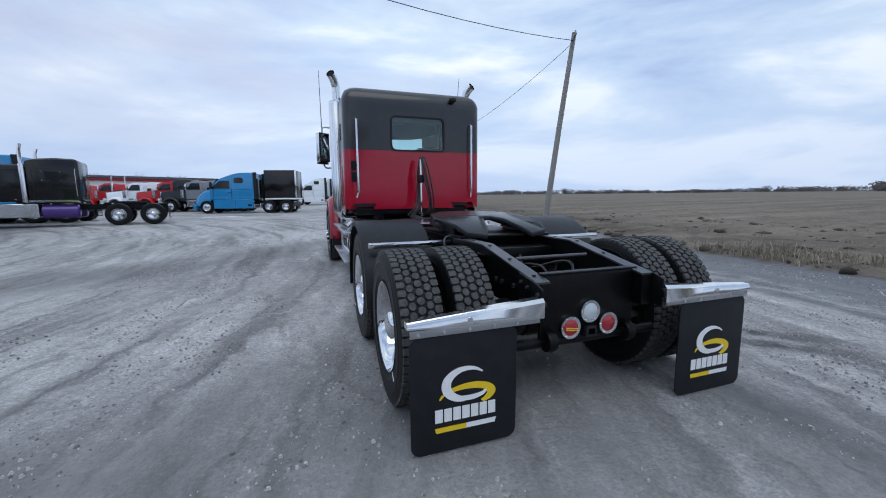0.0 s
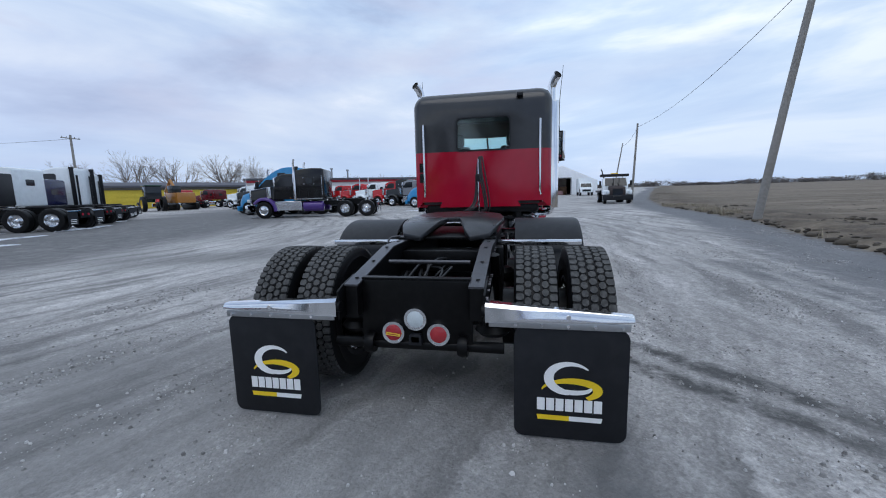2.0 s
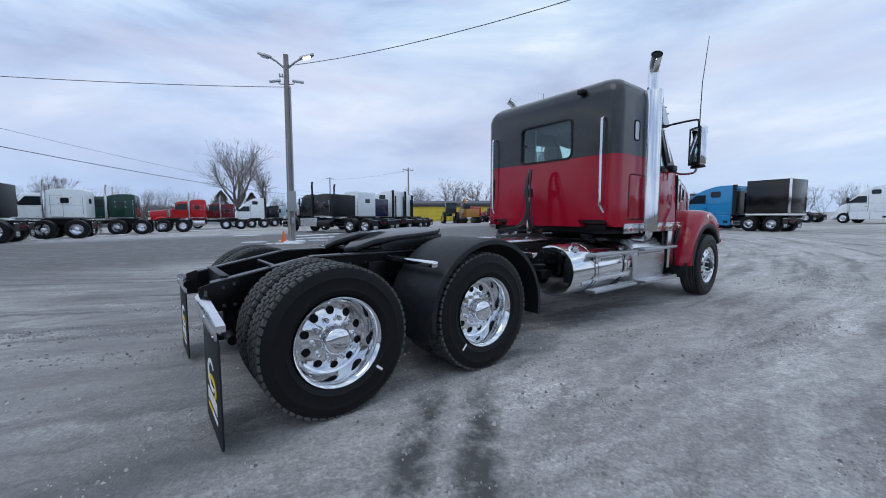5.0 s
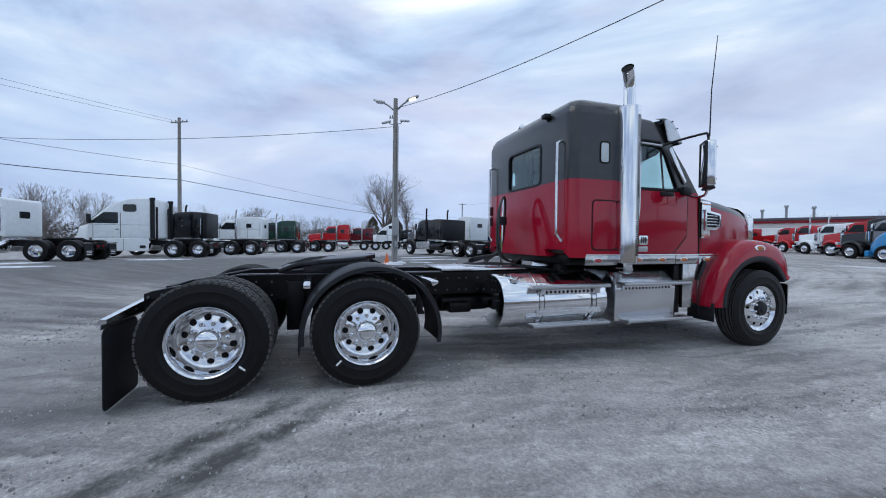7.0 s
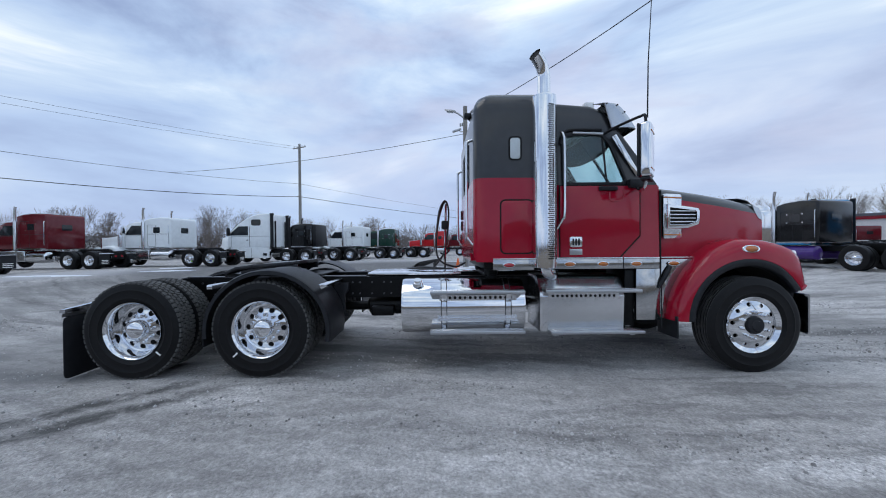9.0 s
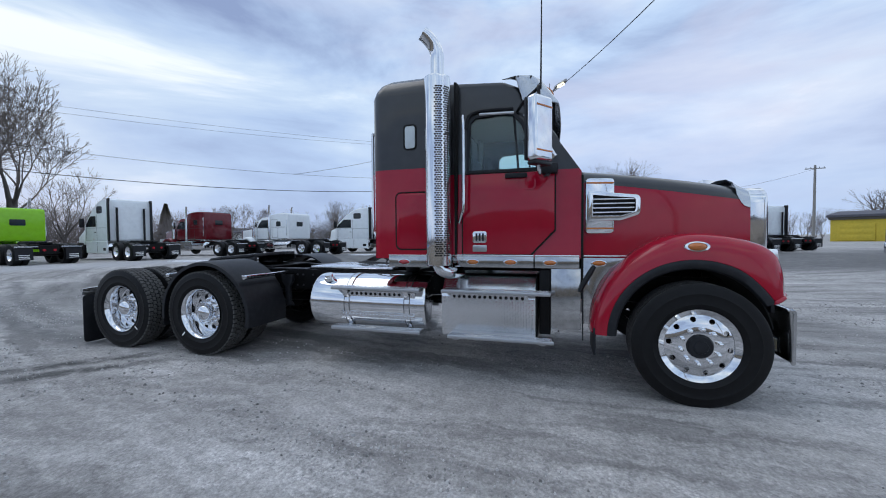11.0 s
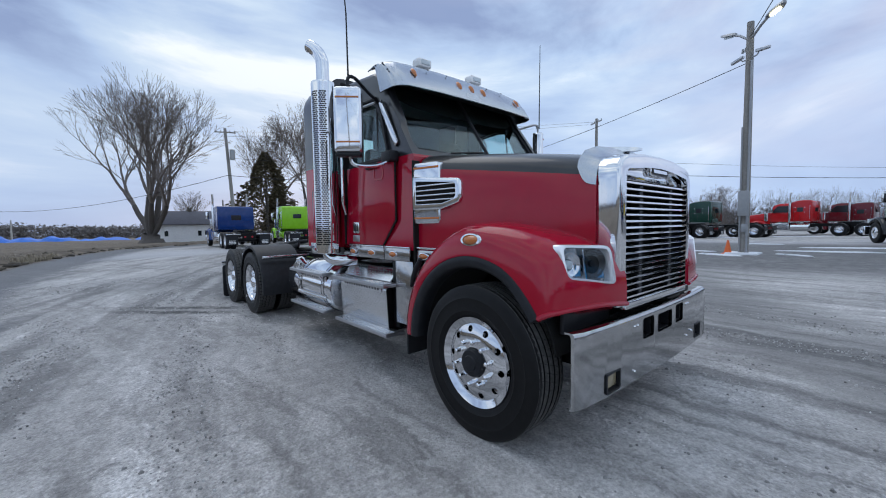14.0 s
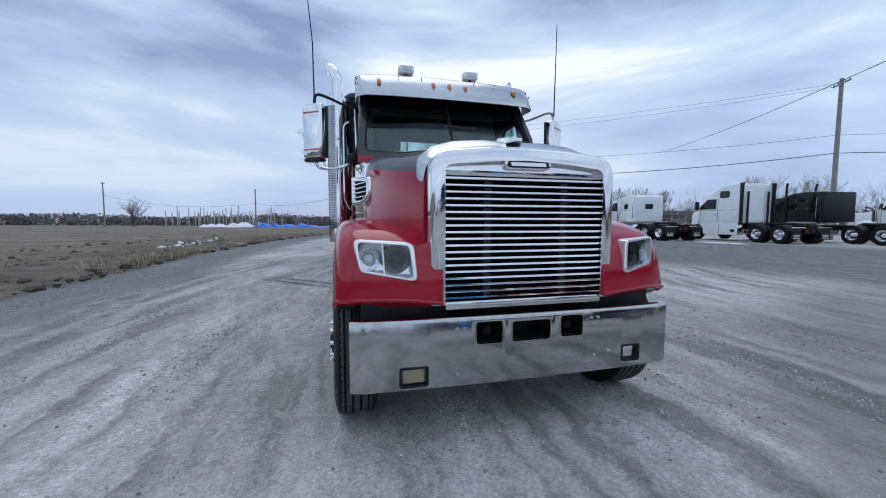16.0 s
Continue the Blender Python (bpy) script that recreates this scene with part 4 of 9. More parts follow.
CAB = part("cab", cab(), [RED, BLACK], TRUCK, "red cab with black roof and pillars", smooth=30)
for s in (1, -1):
    zx = lambda z: s * (1.012 - max(0, z - 2.06) * 0.072)
    part("side_window", rings([[(zx(z) - s * 0.012, y, z) for y, z in DOORWIN], [(zx(z) - s * 0.018, y, z) for y, z in DOORWIN]]), GLASS, CAB, "tinted side window")
    seal = carve(rings([[(zx(z) + s * 0.012, y, z) for y, z in shrink(DOORWIN, -0.025)], [(zx(z) - s * 0.02, y, z) for y, z in shrink(DOORWIN, -0.025)]]), [prism(shrink(DOORWIN, 0.012), "X", s * 0.7, s * 1.3)])
    part("window_seal", seal, PLASTIC, CAB)
    part("vent_bar", tube([(s * 0.985, 5.10, 2.08), (s * 0.965, 5.06, 2.58)], 0.012, 6), PLASTIC, CAB)
    # door: seams, handle, trim
    door = part("door", prism([(4.56, 1.245), (5.22, 1.245), (5.44, 1.48), (5.44, 2.03), (4.56, 2.03)], "X", s * 1.036, s * 1.047, 0.004), RED, CAB, "red cab door")
    seam = carve(prism([(4.548, 1.232), (5.228, 1.232), (5.453, 1.47), (5.453, 2.042), (4.548, 2.042)], "X", s * 1.03, s * 1.042), [prism([(4.56, 1.245), (5.22, 1.245), (5.44, 1.48), (5.44, 2.03), (4.56, 2.03)], "X", s * 0.9, s * 1.2)])
    part("door_seam", seam, VOID, CAB)
    part("handle", box((min(s * 1.045, s * 1.075), 4.98, 1.975), (max(s * 1.045, s * 1.075), 5.19, 2.025), 0.012), PLASTIC, door, "black door handle")
    part("handle_recess", carve(prism(rounded(5.10, 1.86, 5.27, 1.99, 0.04), "X", s * 1.046, s * 1.052), [prism(rounded(5.115, 1.875, 5.255, 2.0, 0.03), "X", s * 0.9, s * 1.2)]), RED, door)
    bd = part("badge", prism(rounded(4.66, 1.355, 4.80, 1.47, 0.02), "X", s * 1.047, s * 1.055, 0.003), CHROME, door, "chrome model badge")
    for k in range(3):
        part("badge_bar", box((min(s * 1.0545, s * 1.058), 4.69 + k * 0.032, 1.375), (max(s * 1.0545, s * 1.058), 4.708 + k * 0.032, 1.45)), PLASTIC, bd)
    part("badge_lower", prism(rounded(4.66, 1.27, 4.80, 1.335, 0.008), "X", s * 1.047, s * 1.053, 0.002), BRUSHED, door)
    part("hinge_gap", box((min(s * 0.93, s * 1.052), 4.475, 1.22), (max(s * 0.93, s * 1.052), 4.50, 2.95)), VOID, CAB)
    part("front_gap", box((min(s * 0.95, s * 1.022), 5.679, 1.0), (max(s * 0.95, s * 1.022), 5.697, 1.98)), VOID, CAB)
    # drip rail over the door and grab handle behind it
    part("drip_rail", tube(bend([(s * 1.0, 4.58, 2.50), (s * 0.985, 4.62, 2.63), (s * 0.975, 4.75, 2.67), (s * 0.97, 5.05, 2.665)], 5), 0.018, 8), PLASTIC, CAB)
    part("rain_guard", tube([(s * 0.99, 4.72, 2.63), (s * 0.985, 5.06, 2.62)], 0.014, 6), BRUSHED, CAB)
    part("grab_handle", tube(bend([(s * 1.05, 4.57, 2.62), (s * 1.10, 4.575, 2.58), (s * 1.115, 4.585, 2.45), (s * 1.115, 4.585, 1.75), (s * 1.10, 4.565, 1.66), (s * 1.05, 4.52, 1.56)], 6), 0.016, 10), ALU, TRUCK, "polished grab handle beside the door")
    # stainless skirt strips with marker lamps
    for y0, y1, x in ((3.80, 4.24, CX + s * 1.121), (4.45, 5.25, s * 1.05), (5.26, 5.66, s * 1.047)):
        part("skirt_strip", box((min(x - s * 0.01, x + s * 0.004), y0, 1.115), (max(x - s * 0.01, x + s * 0.004), y1, 1.225), 0.003), SATIN, TRUCK, "stainless skirt strip")
        part("skirt_edge", box((min(x - s * 0.01, x + s * 0.009), y0, 1.2255), (max(x - s * 0.01, x + s * 0.009), y1, 1.24), 0.003), CHROME, TRUCK)
    for y, x in ((4.66, 1.054), (5.03, 1.054), (5.40, 1.051), (5.83, 1.03), (3.97, CX * s + 1.125)):
        lamp = part("marker_lamp", lathe([(0.0005, 0.022), (0.02, 0.019), (0.033, 0.008), (0.036, 0.0)], "X", 20), AMBER if y != 3.97 else REDLENS, TRUCK, "small amber marker lamp")
        lamp.matrix_basis = Matrix.Translation((s * x, y, 1.168)) @ Matrix.Rotation(0 if s > 0 else math.pi, 4, "Z") @ Matrix.Diagonal((1, 1.5, 0.62, 1))
        part("bezel", lathe([(0.036, 0.0), (0.037, 0.007), (0.045, 0.006), (0.047, 0.0)], "X", 20), CHROME, lamp)
    part("cowl_panel", box((min(s * 0.98, s * 1.03), 5.41, 0.54), (max(s * 0.98, s * 1.03), 5.675, 1.112), 0.004), SATIN, TRUCK, "dull stainless panel below the cowl")
    part("side_filler", box((min(s * 0.5, s * 0.99), 5.30, 0.47), (max(s * 0.5, s * 0.99), 5.405, 1.10), 0.01), FRAME, TRUCK)
    latch = part("bonnet_latch", tube([(s * 1.035, 5.79, 1.14), (s * 1.045, 5.75, 1.07), (s * 1.045, 5.70, 0.98), (s * 1.04, 5.665, 0.90)], [0.020, 0.026, 0.024, 0.016], 10), PLASTIC, TRUCK, "black rubber bonnet latch")
    part("cable", tube([(s * 1.038, 5.688, 0.95), (s * 1.036, 5.69, 0.7), (s * 1.034, 5.695, 0.45)], 0.006, 6), PLASTIC, latch)
    part("cowl_panel", prism([(5.685, 0.60), (5.685, 1.215), (6.10, 1.215), (5.98, 1.10), (5.86, 0.94), (5.80, 0.74), (5.79, 0.60)], "X", s * 0.985, s * 1.012, 0.003), SATIN, TRUCK)
    part("skirt_strip", prism([(5.70, 1.225), (6.06, 1.225), (6.07, 1.24), (5.70, 1.24)], "X", s * 0.985, s * 1.016, 0.002), CHROME, TRUCK)

# windscreen, two halves meeting at a strip
def on_screen(x, t, lift):
    y, z = 5.62 + (5.135 - 5.62) * t, 2.10 + (2.83 - 2.10) * t
    return Vector((x, y + 0.02 - 0.05 * (x / 0.9) ** 2 + lift, z + lift * 0.6))


def screen(s):
    secs = []
    for lift in (0.0, 0.006):
        pts = [on_screen(s * x, t, lift) for x, t in ((0.012, 0.0), (0.45, 0.0), (0.90, 0.0), (0.92, 0.1), (0.86, 0.9), (0.80, 0.98), (0.4, 0.98), (0.012, 0.98))]
        secs.append(pts)
    return rings(secs)


for s in (1, -1):
    part("windscreen", screen(s), GLASS, CAB, "tinted windscreen half")
# near-black strip carries the visor's dark underside down over the glass
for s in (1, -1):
    part("screen_band", rings([[on_screen(s * x, t, lift) for x, t in ((0.012, 0.60), (0.4, 0.61), (0.70, 0.66), (0.868, 0.76), (0.855, 0.9), (0.79, 0.975), (0.4, 0.975), (0.012, 0.975))] for lift in (-0.009, -0.004)]), VOID, CAB, "black band inside the windscreen")
part("windscreen_strip", tube([on_screen(0, 0, 0.006), on_screen(0, 0.98, 0.006)], 0.018, 8), PLASTIC, CAB)
part("screen_seal", tube([on_screen(x, t, 0.004) for x, t in ((-0.90, 0.0), (0.90, 0.0), (0.925, 0.1), (0.865, 0.9), (0.80, 0.985), (-0.80, 0.985), (-0.865, 0.9), (-0.925, 0.1), (-0.90, 0.0))], 0.018, 6), PLASTIC, CAB)
for x0, x1 in ((0.55, 0.06), (-0.12, -0.62)):
    part("wiper", tube([on_screen(x0, -0.03, 0.03), on_screen(x1, 0.05, 0.03)], 0.010, 6), PLASTIC, CAB)
part("paper_on_dash", prism([(0.62, 5.42), (0.16, 5.46), (0.17, 5.56), (0.64, 5.52)], "Z", 2.125, 2.135), WHITEINK, CAB, "white papers lying on the dashboard")
part("dashboard", box((-0.9, 5.10, 1.75), (0.9, 5.58, 2.10), 0.05), GREYTRIM, CAB)
part("cab_floor", box((-0.96, 3.7, 1.245), (0.96, 5.6, 1.30)), DARK, CAB)
for x in (-0.5, 0.55):
    seat = part("seat", box((x - 0.26, 4.55, 1.55), (x + 0.26, 5.0, 1.72), 0.05), DARK, CAB, "dark cloth seat")
    part("backrest", box((x - 0.25, 4.47, 1.70), (x + 0.25, 4.62, 2.28), 0.05), DARK, seat)
    part("headrest", box((x - 0.14, 4.48, 2.28), (x + 0.14, 4.58, 2.50), 0.04), DARK, seat)
part("steering_wheel", lathe([(0.23, 0.0), (0.243, 0.012), (0.255, 0.0), (0.243, -0.012)], "Z", 28, closed=True), PLASTIC, CAB).matrix_basis = Matrix.Translation((-0.5, 5.08, 2.08)) @ Matrix.Rotation(radians(-58), 4, "X")
part("bunk_curtain", box((-1.0, 4.36, 1.3), (-0.72, 4.40, 2.85), 0.01), GREYTRIM, CAB)
part("bunk_curtain", box((0.74, 4.36, 1.3), (1.0, 4.40, 2.85), 0.01), GREYTRIM, CAB)
part("headliner", box((-0.92, 4.3, 2.80), (0.92, 5.0, 2.90), 0.02), GREYTRIM, CAB)
part("roof_rib", tube([(0.94, 4.5, 2.93), (0.93, 4.98, 2.90)], 0.012, 6), BLACK, CAB)

# drop visor of polished steel with five amber lamps
def visor():
    secs = []
    for t, yf, z0 in ((0.0, 5.10, 2.988), (0.2, 5.22, 3.0), (0.3, 5.275, 2.99), (0.42, 5.325, 2.955), (0.7, 5.42, 2.835), (0.95, 5.495, 2.722), (1.0, 5.50, 2.702)):
        w, r = 0.995, 0.10 + 0.04 * t
        yb = min(5.04 + 0.12 * t, yf - 0.05 - r)
        half = [(w, yb), (w, yb + 0.02), (w, yf - 0.02 - r)]
        half += [(w - r + r * math.cos(radians(a)), yf - 0.02 - r + r * math.sin(radians(a))) for a in (18, 36, 54, 72, 90)]
        half += [(0.62, yf - 0.010), (0.35, yf - 0.004), (0.12, yf)]
        pts = []
        for x, y in half + [(-x, y) for x, y in reversed(half)]:
            z = z0 - (0.03 * (1 - t) + 0.012) * (abs(x) / w) ** 4
            pts.append(Vector((x, y, z)))
        secs.append(pts + [Vector((p.x * 0.992, p.y - 0.007, p.z - 0.005)) for p in reversed(pts)])
    return rings(secs)


VISOR = part("sun_visor", visor(), SHEET, TRUCK, "polished steel drop visor with amber lamps", smooth=50)
# added black plate; the shade under the visor is put into its colour
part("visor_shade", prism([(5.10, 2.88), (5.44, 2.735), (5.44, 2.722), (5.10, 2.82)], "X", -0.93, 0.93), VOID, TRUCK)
for x in (0.76, 0.18, 0.0, -0.18, -0.76):
    lamp = part("marker_lamp", lathe([(0.0005, 0.03), (0.02, 0.026), (0.034, 0.012), (0.038, 0.0)], "Y", 20), AMBER, TRUCK, "amber roof marker lamp")
    lamp.matrix_basis = Matrix.Translation((x, 5.395 - 0.012 * x * x, 2.865 - 0.012 * x ** 4)) @ Matrix.Rotation(radians(38), 4, "X") @ Matrix.Diagonal((0.62, 0.8, 1.55, 1))
rv = bmesh.new()
for x in (-0.55, -0.3, 0.3, 0.55):
    tube([(x, 5.335, 2.945), (x, 5.341, 2.95)], 0.007, 6, rv)
for s in (1, -1):
    for y, z in ((5.10, 2.955), (5.22, 2.94), (5.30, 2.86)):
        tube([(s * 0.988, y, z), (s * 1.0, y, z)], 0.009, 8, rv)
part("visor_bolts", rv, PLASTIC, TRUCK)
for x in (0.43, -0.33):
    bc = part("roof_beacon", box((x - 0.085, 5.04, 3.065), (x + 0.085, 5.16, 3.15), 0.018), WHITEINK, TRUCK, "small white roof work lamp")
    part("beacon_lens", box((x - 0.055, 5.157, 3.085), (x + 0.055, 5.168, 3.135), 0.005), CLEAR, bc)
    part("beacon_stand", tube([(x, 5.1, 2.95), (x, 5.1, 3.07)], [0.03, 0.02], 10), PLASTIC, bc)
part("air_horn", tube([(-0.70, 4.75, 3.0), (-0.70, 4.95, 3.0), (-0.70, 5.06, 3.0)], [0.02, 0.026, 0.05], 14), CHROME, TRUCK)

# exhaust stacks
def stack(s):
    x, y = (1.185 if s > 0 else -1.105), 4.345
    shield = part("heat_shield", lathe([(0.120, 1.14), (0.128, 1.145), (0.128, 2.93), (0.124, 2.955), (0.07, 2.975)], "Z", 48), CHROME, TRUCK, "chrome exhaust heat shield")
    shield.location = (x, y, 0)
    top = bend([(0, 0, 2.9), (0, 0, 3.12), (s * 0.006, -0.006, 3.20), (s * 0.028, -0.035, 3.275), (s * 0.066, -0.085, 3.335), (s * 0.088, -0.118, 3.360)], 6)
    part("exhaust_pipe", tube(top, 0.068, 24, caps=False), CHROME, shield, "chrome curved exhaust tip")
    d = (top[-1] - top[-2]).normalized()
    part("pipe_mouth", tube([p - d * 0.012 for p in top[-5:]], 0.063, 20), VOID, shield)
    part("elbow", tube(bend([(0, 0, 1.2), (0, 0.02, 1.10), (-s * 0.08, 0.10, 1.06), (-s * 0.25, 0.16, 1.06)], 5), 0.06, 14), ALU, shield)
    # pierced field facing forward and outward
    holes = bmesh.new()
    for j in range(76):
        for i in range(6):
            a = radians(6 + i * 11.0 + (7 if i > 2 else 0) + (5.5 if j % 2 else 0))
            c = Vector((s * 0.1286 * math.cos(a), 0.1286 * math.sin(a), 1.24 + j * 0.0213))
            t1, up = Vector((-s * math.sin(a), math.cos(a), 0)), Vector((0, 0, 1))
            n = Vector((s * math.cos(a), math.sin(a), 0)) * 0.0005
            pts = [c + n + t1 * 0.0120 * u + up * 0.0078 * v for u, v in ((-1, 0), (-0.6, 1), (0.6, 1), (1, 0), (0.6, -1), (-0.6, -1))]
            holes.faces.new([holes.verts.new(p) for p in pts])
    tagged(part("slotted_plate", holes, VOID, shield, "rows of dark slots in the shield", smooth=0), kind="stuff")
    part("shield_bracket", box((min(-s * 0.25, -s * 0.1), -0.04, 2.5), (max(-s * 0.25, -s * 0.1), 0.04, 2.56), 0.01), PLASTIC, shield)


stack(1), stack(-1)

# mirrors and masts
def mirror(s):
    """A tall mirror head turned in towards the cab, on two bent arms, with a whip antenna."""
    cx, cy = (1.41 if s > 0 else -1.315), 5.315
    body = part("mirror", box((-0.118, -0.045, 2.05), (0.118, 0.062, 2.60), 0.035, 4), CHROME, TRUCK, "chrome west-coast mirror")
    body.matrix_basis = Matrix.Translation((cx, cy, 0)) @ Matrix.Rotation(radians(-s * 37), 4, "Z")
    part("mirror_glass", box((-0.098, -0.062, 2.08), (0.098, -0.050, 2.57), 0.004), REFLECT, body)
    part("mirror_frame", carve(box((-0.114, -0.067, 2.06), (0.114, -0.040, 2.59), 0.01), [box((-0.094, -0.2, 2.085), (0.094, 0.0, 2.565))]), PLASTIC, body)
    part("mirror_base", box((-0.108, -0.040, 2.02), (0.108, 0.056, 2.052), 0.014), PLASTIC, body)
    for z in (2.13, 2.50):
        part("trim_line", box((-0.098, 0.0615, z), (0.098, 0.066, z + 0.014), 0.001), AMBER, body)
    part("mirror_arm", tube(bend([(s * 0.96, 5.08, 2.62), (s * 1.12, 5.16, 2.66), (cx - s * 0.08, 5.30, 2.70), (cx - s * 0.01, 5.31, 2.685), (cx, 5.315, 2.59)], 6), 0.015, 8), PLASTIC if s > 0 else BRUSHED, TRUCK)
    part("mirror_arm", tube(bend([(s * 1.02, 5.40, 2.04), (s * 1.10, 5.39, 1.99), (s * 1.21, 5.35, 1.955), (cx - s * 0.04, 5.32, 1.96), (cx, 5.315, 2.04)], 6), 0.016, 8), ALU, TRUCK)
    part("arm_block", box((min(s * 1.0, s * 1.10), 5.31, 2.0), (max(s * 1.0, s * 1.10), 5.47, 2.10), 0.02), PLASTIC, TRUCK)
    part("antenna", tube([(cx, 5.33, 2.66), (cx + s * 0.005, 5.335, 3.2), (1.47 if s > 0 else -1.325, 5.34, 3.82 if s > 0 else 3.72)], [0.008, 0.006, 0.004], 6), PLASTIC, TRUCK, "thin whip antenna")
    part("pillar_trim", prism([(5.15, 2.58), (5.20, 2.61), (5.46, 2.18), (5.42, 2.14)], "X", s * 0.995, s * 1.012, 0.003), STEEL, TRUCK, "polished windscreen pillar trim")


mirror(1), mirror(-1)

# ---- bonnet, fenders, grille, bumper ----
def hood_row(t):
    """One cross section of the bonnet, t from cowl (0) to grille (1)."""
    y = 5.70 + 1.44 * t
    w = 0.975 - 0.10 * t - 0.215 * t ** 2.2
    zt = 2.01 - 0.16 * t - 0.03 * t ** 3
    crown = 0.085 - 0.01 * t
    low = max(1.05, 0.53 + math.sqrt(max(0.0, 0.70 ** 2 - (y - 6.45) ** 2)))
    pts = [(w, low), (w, zt - 0.30), (w - 0.005, zt - 0.16), (w - 0.022, zt - 0.07), (w - 0.06, zt - 0.015), (w - 0.13, zt + 0.02), (w * 0.6, zt + crown * 0.7), (w * 0.3, zt + crown * 0.93), (0, zt + crown)]
    full = [(x, y, z) for x, z in pts] + [(-x, y, z) for x, z in reversed(pts[:-1])]
    return [Vector(p) for p in full]


def hood():
    bm = rings([hood_row(k / 14) for k in range(15)], closed=False, caps=False)
    bmesh.ops.recalc_face_normals(bm, faces=bm.faces)
    bmesh.ops.solidify(bm, geom=bm.faces[:], thickness=0.02)
    return two_tone(bm, (0, 5.7, 1.915), (0, 0.13, 1))


part("bonnet", hood(), [RED, BLACK], TRUCK, "dark red bonnet with a black top", smooth=45)
part("engine", box((-0.42, 5.72, 0.85), (0.42, 6.85, 1.65), 0.05), FRAME, TRUCK)
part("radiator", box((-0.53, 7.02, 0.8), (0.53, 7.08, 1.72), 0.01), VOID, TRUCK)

ARCH = (6.55, 0.55)
OUT = [(200, 0.80), (180, 0.80), (166, 0.80), (151, 0.806), (134, 0.822), (115, 0.852), (96.4, 0.889), (80.6, 0.893), (66.4, 0.916), (55.3, 0.944), (48.7, 0.933), (42.2, 0.873), (34.5, 0.799), (26.6, 0.737)]


def round_poly(poly, r, k=3):
    """An outline with its corners cut round."""
    out = []
    for i, p in enumerate(poly):
        c, a, b = Vector(p), Vector(poly[i - 1]), Vector(poly[(i + 1) % len(poly)])
        u, v = c + (a - c).normalized() * r, c + (b - c).normalized() * r
        out += [tuple((1 - t) ** 2 * u + 2 * t * (1 - t) * c + t * t * v) for t in (j / k for j in range(k + 1))]
    return out


LAMP = round_poly([(0.728, 1.052), (1.082, 1.105), (1.102, 1.305), (0.752, 1.288)], 0.042)


def lamp_place(s, x, z, d=0.0):
    """A point on the slanted lamp face in the fender nose."""
    return Vector((s * x, 7.315 - (x - 0.70) * 0.38 - (z - 1.06) * 0.10 + d, z))


def reach(a):
    for (a0, r0), (a1, r1) in zip(OUT, OUT[1:]):
        if a1 <= a <= a0:
            return r0 + (r1 - r0) * (a0 - a) / (a0 - a1)
    return OUT[-1][1]


def fender(s, flare):
    return rings(sections(s, flare))


def sections(s, flare=False):
    secs = []
    for k in range(41):
        a = 180 - 149.4 * k / 40
        R = reach(a)
        ca, sa = math.cos(radians(a)), math.sin(radians(a))
        fwd = ramp(70 - a, 0, 30)
        if flare:
            row = [(0.588, 1.10), (0.588, 1.20), (0.606, 1.222), (0.652, 1.225), (0.668, 1.215), (0.668, 1.10)]
        else:
            m = R - 0.660
            row = [(0.656, 1.06), (0.659, 1.205), (0.670, 1.218), (0.664 + m * 0.35, 1.214), (0.664 + m * 0.65, 1.195), (R - 0.030, 1.155), (R - 0.008, 1.09), (R, 1.0), (R + 0.002, 0.85), (R - 0.015, 0.72), (R - 0.05, 0.57), (R - 0.12, 0.57), (R - 0.12, 0.85)]
        pts = []
        for r, x in row:
            y, z = ARCH[0] + r * ca, ARCH[1] + r * sa
            y += fwd * (1.10 - x) * 0.255
            pts.append((s * (x - 0.03 * fwd * ramp(r, 0.8, 1.0)), y, z))
        secs.append(pts)
    return secs


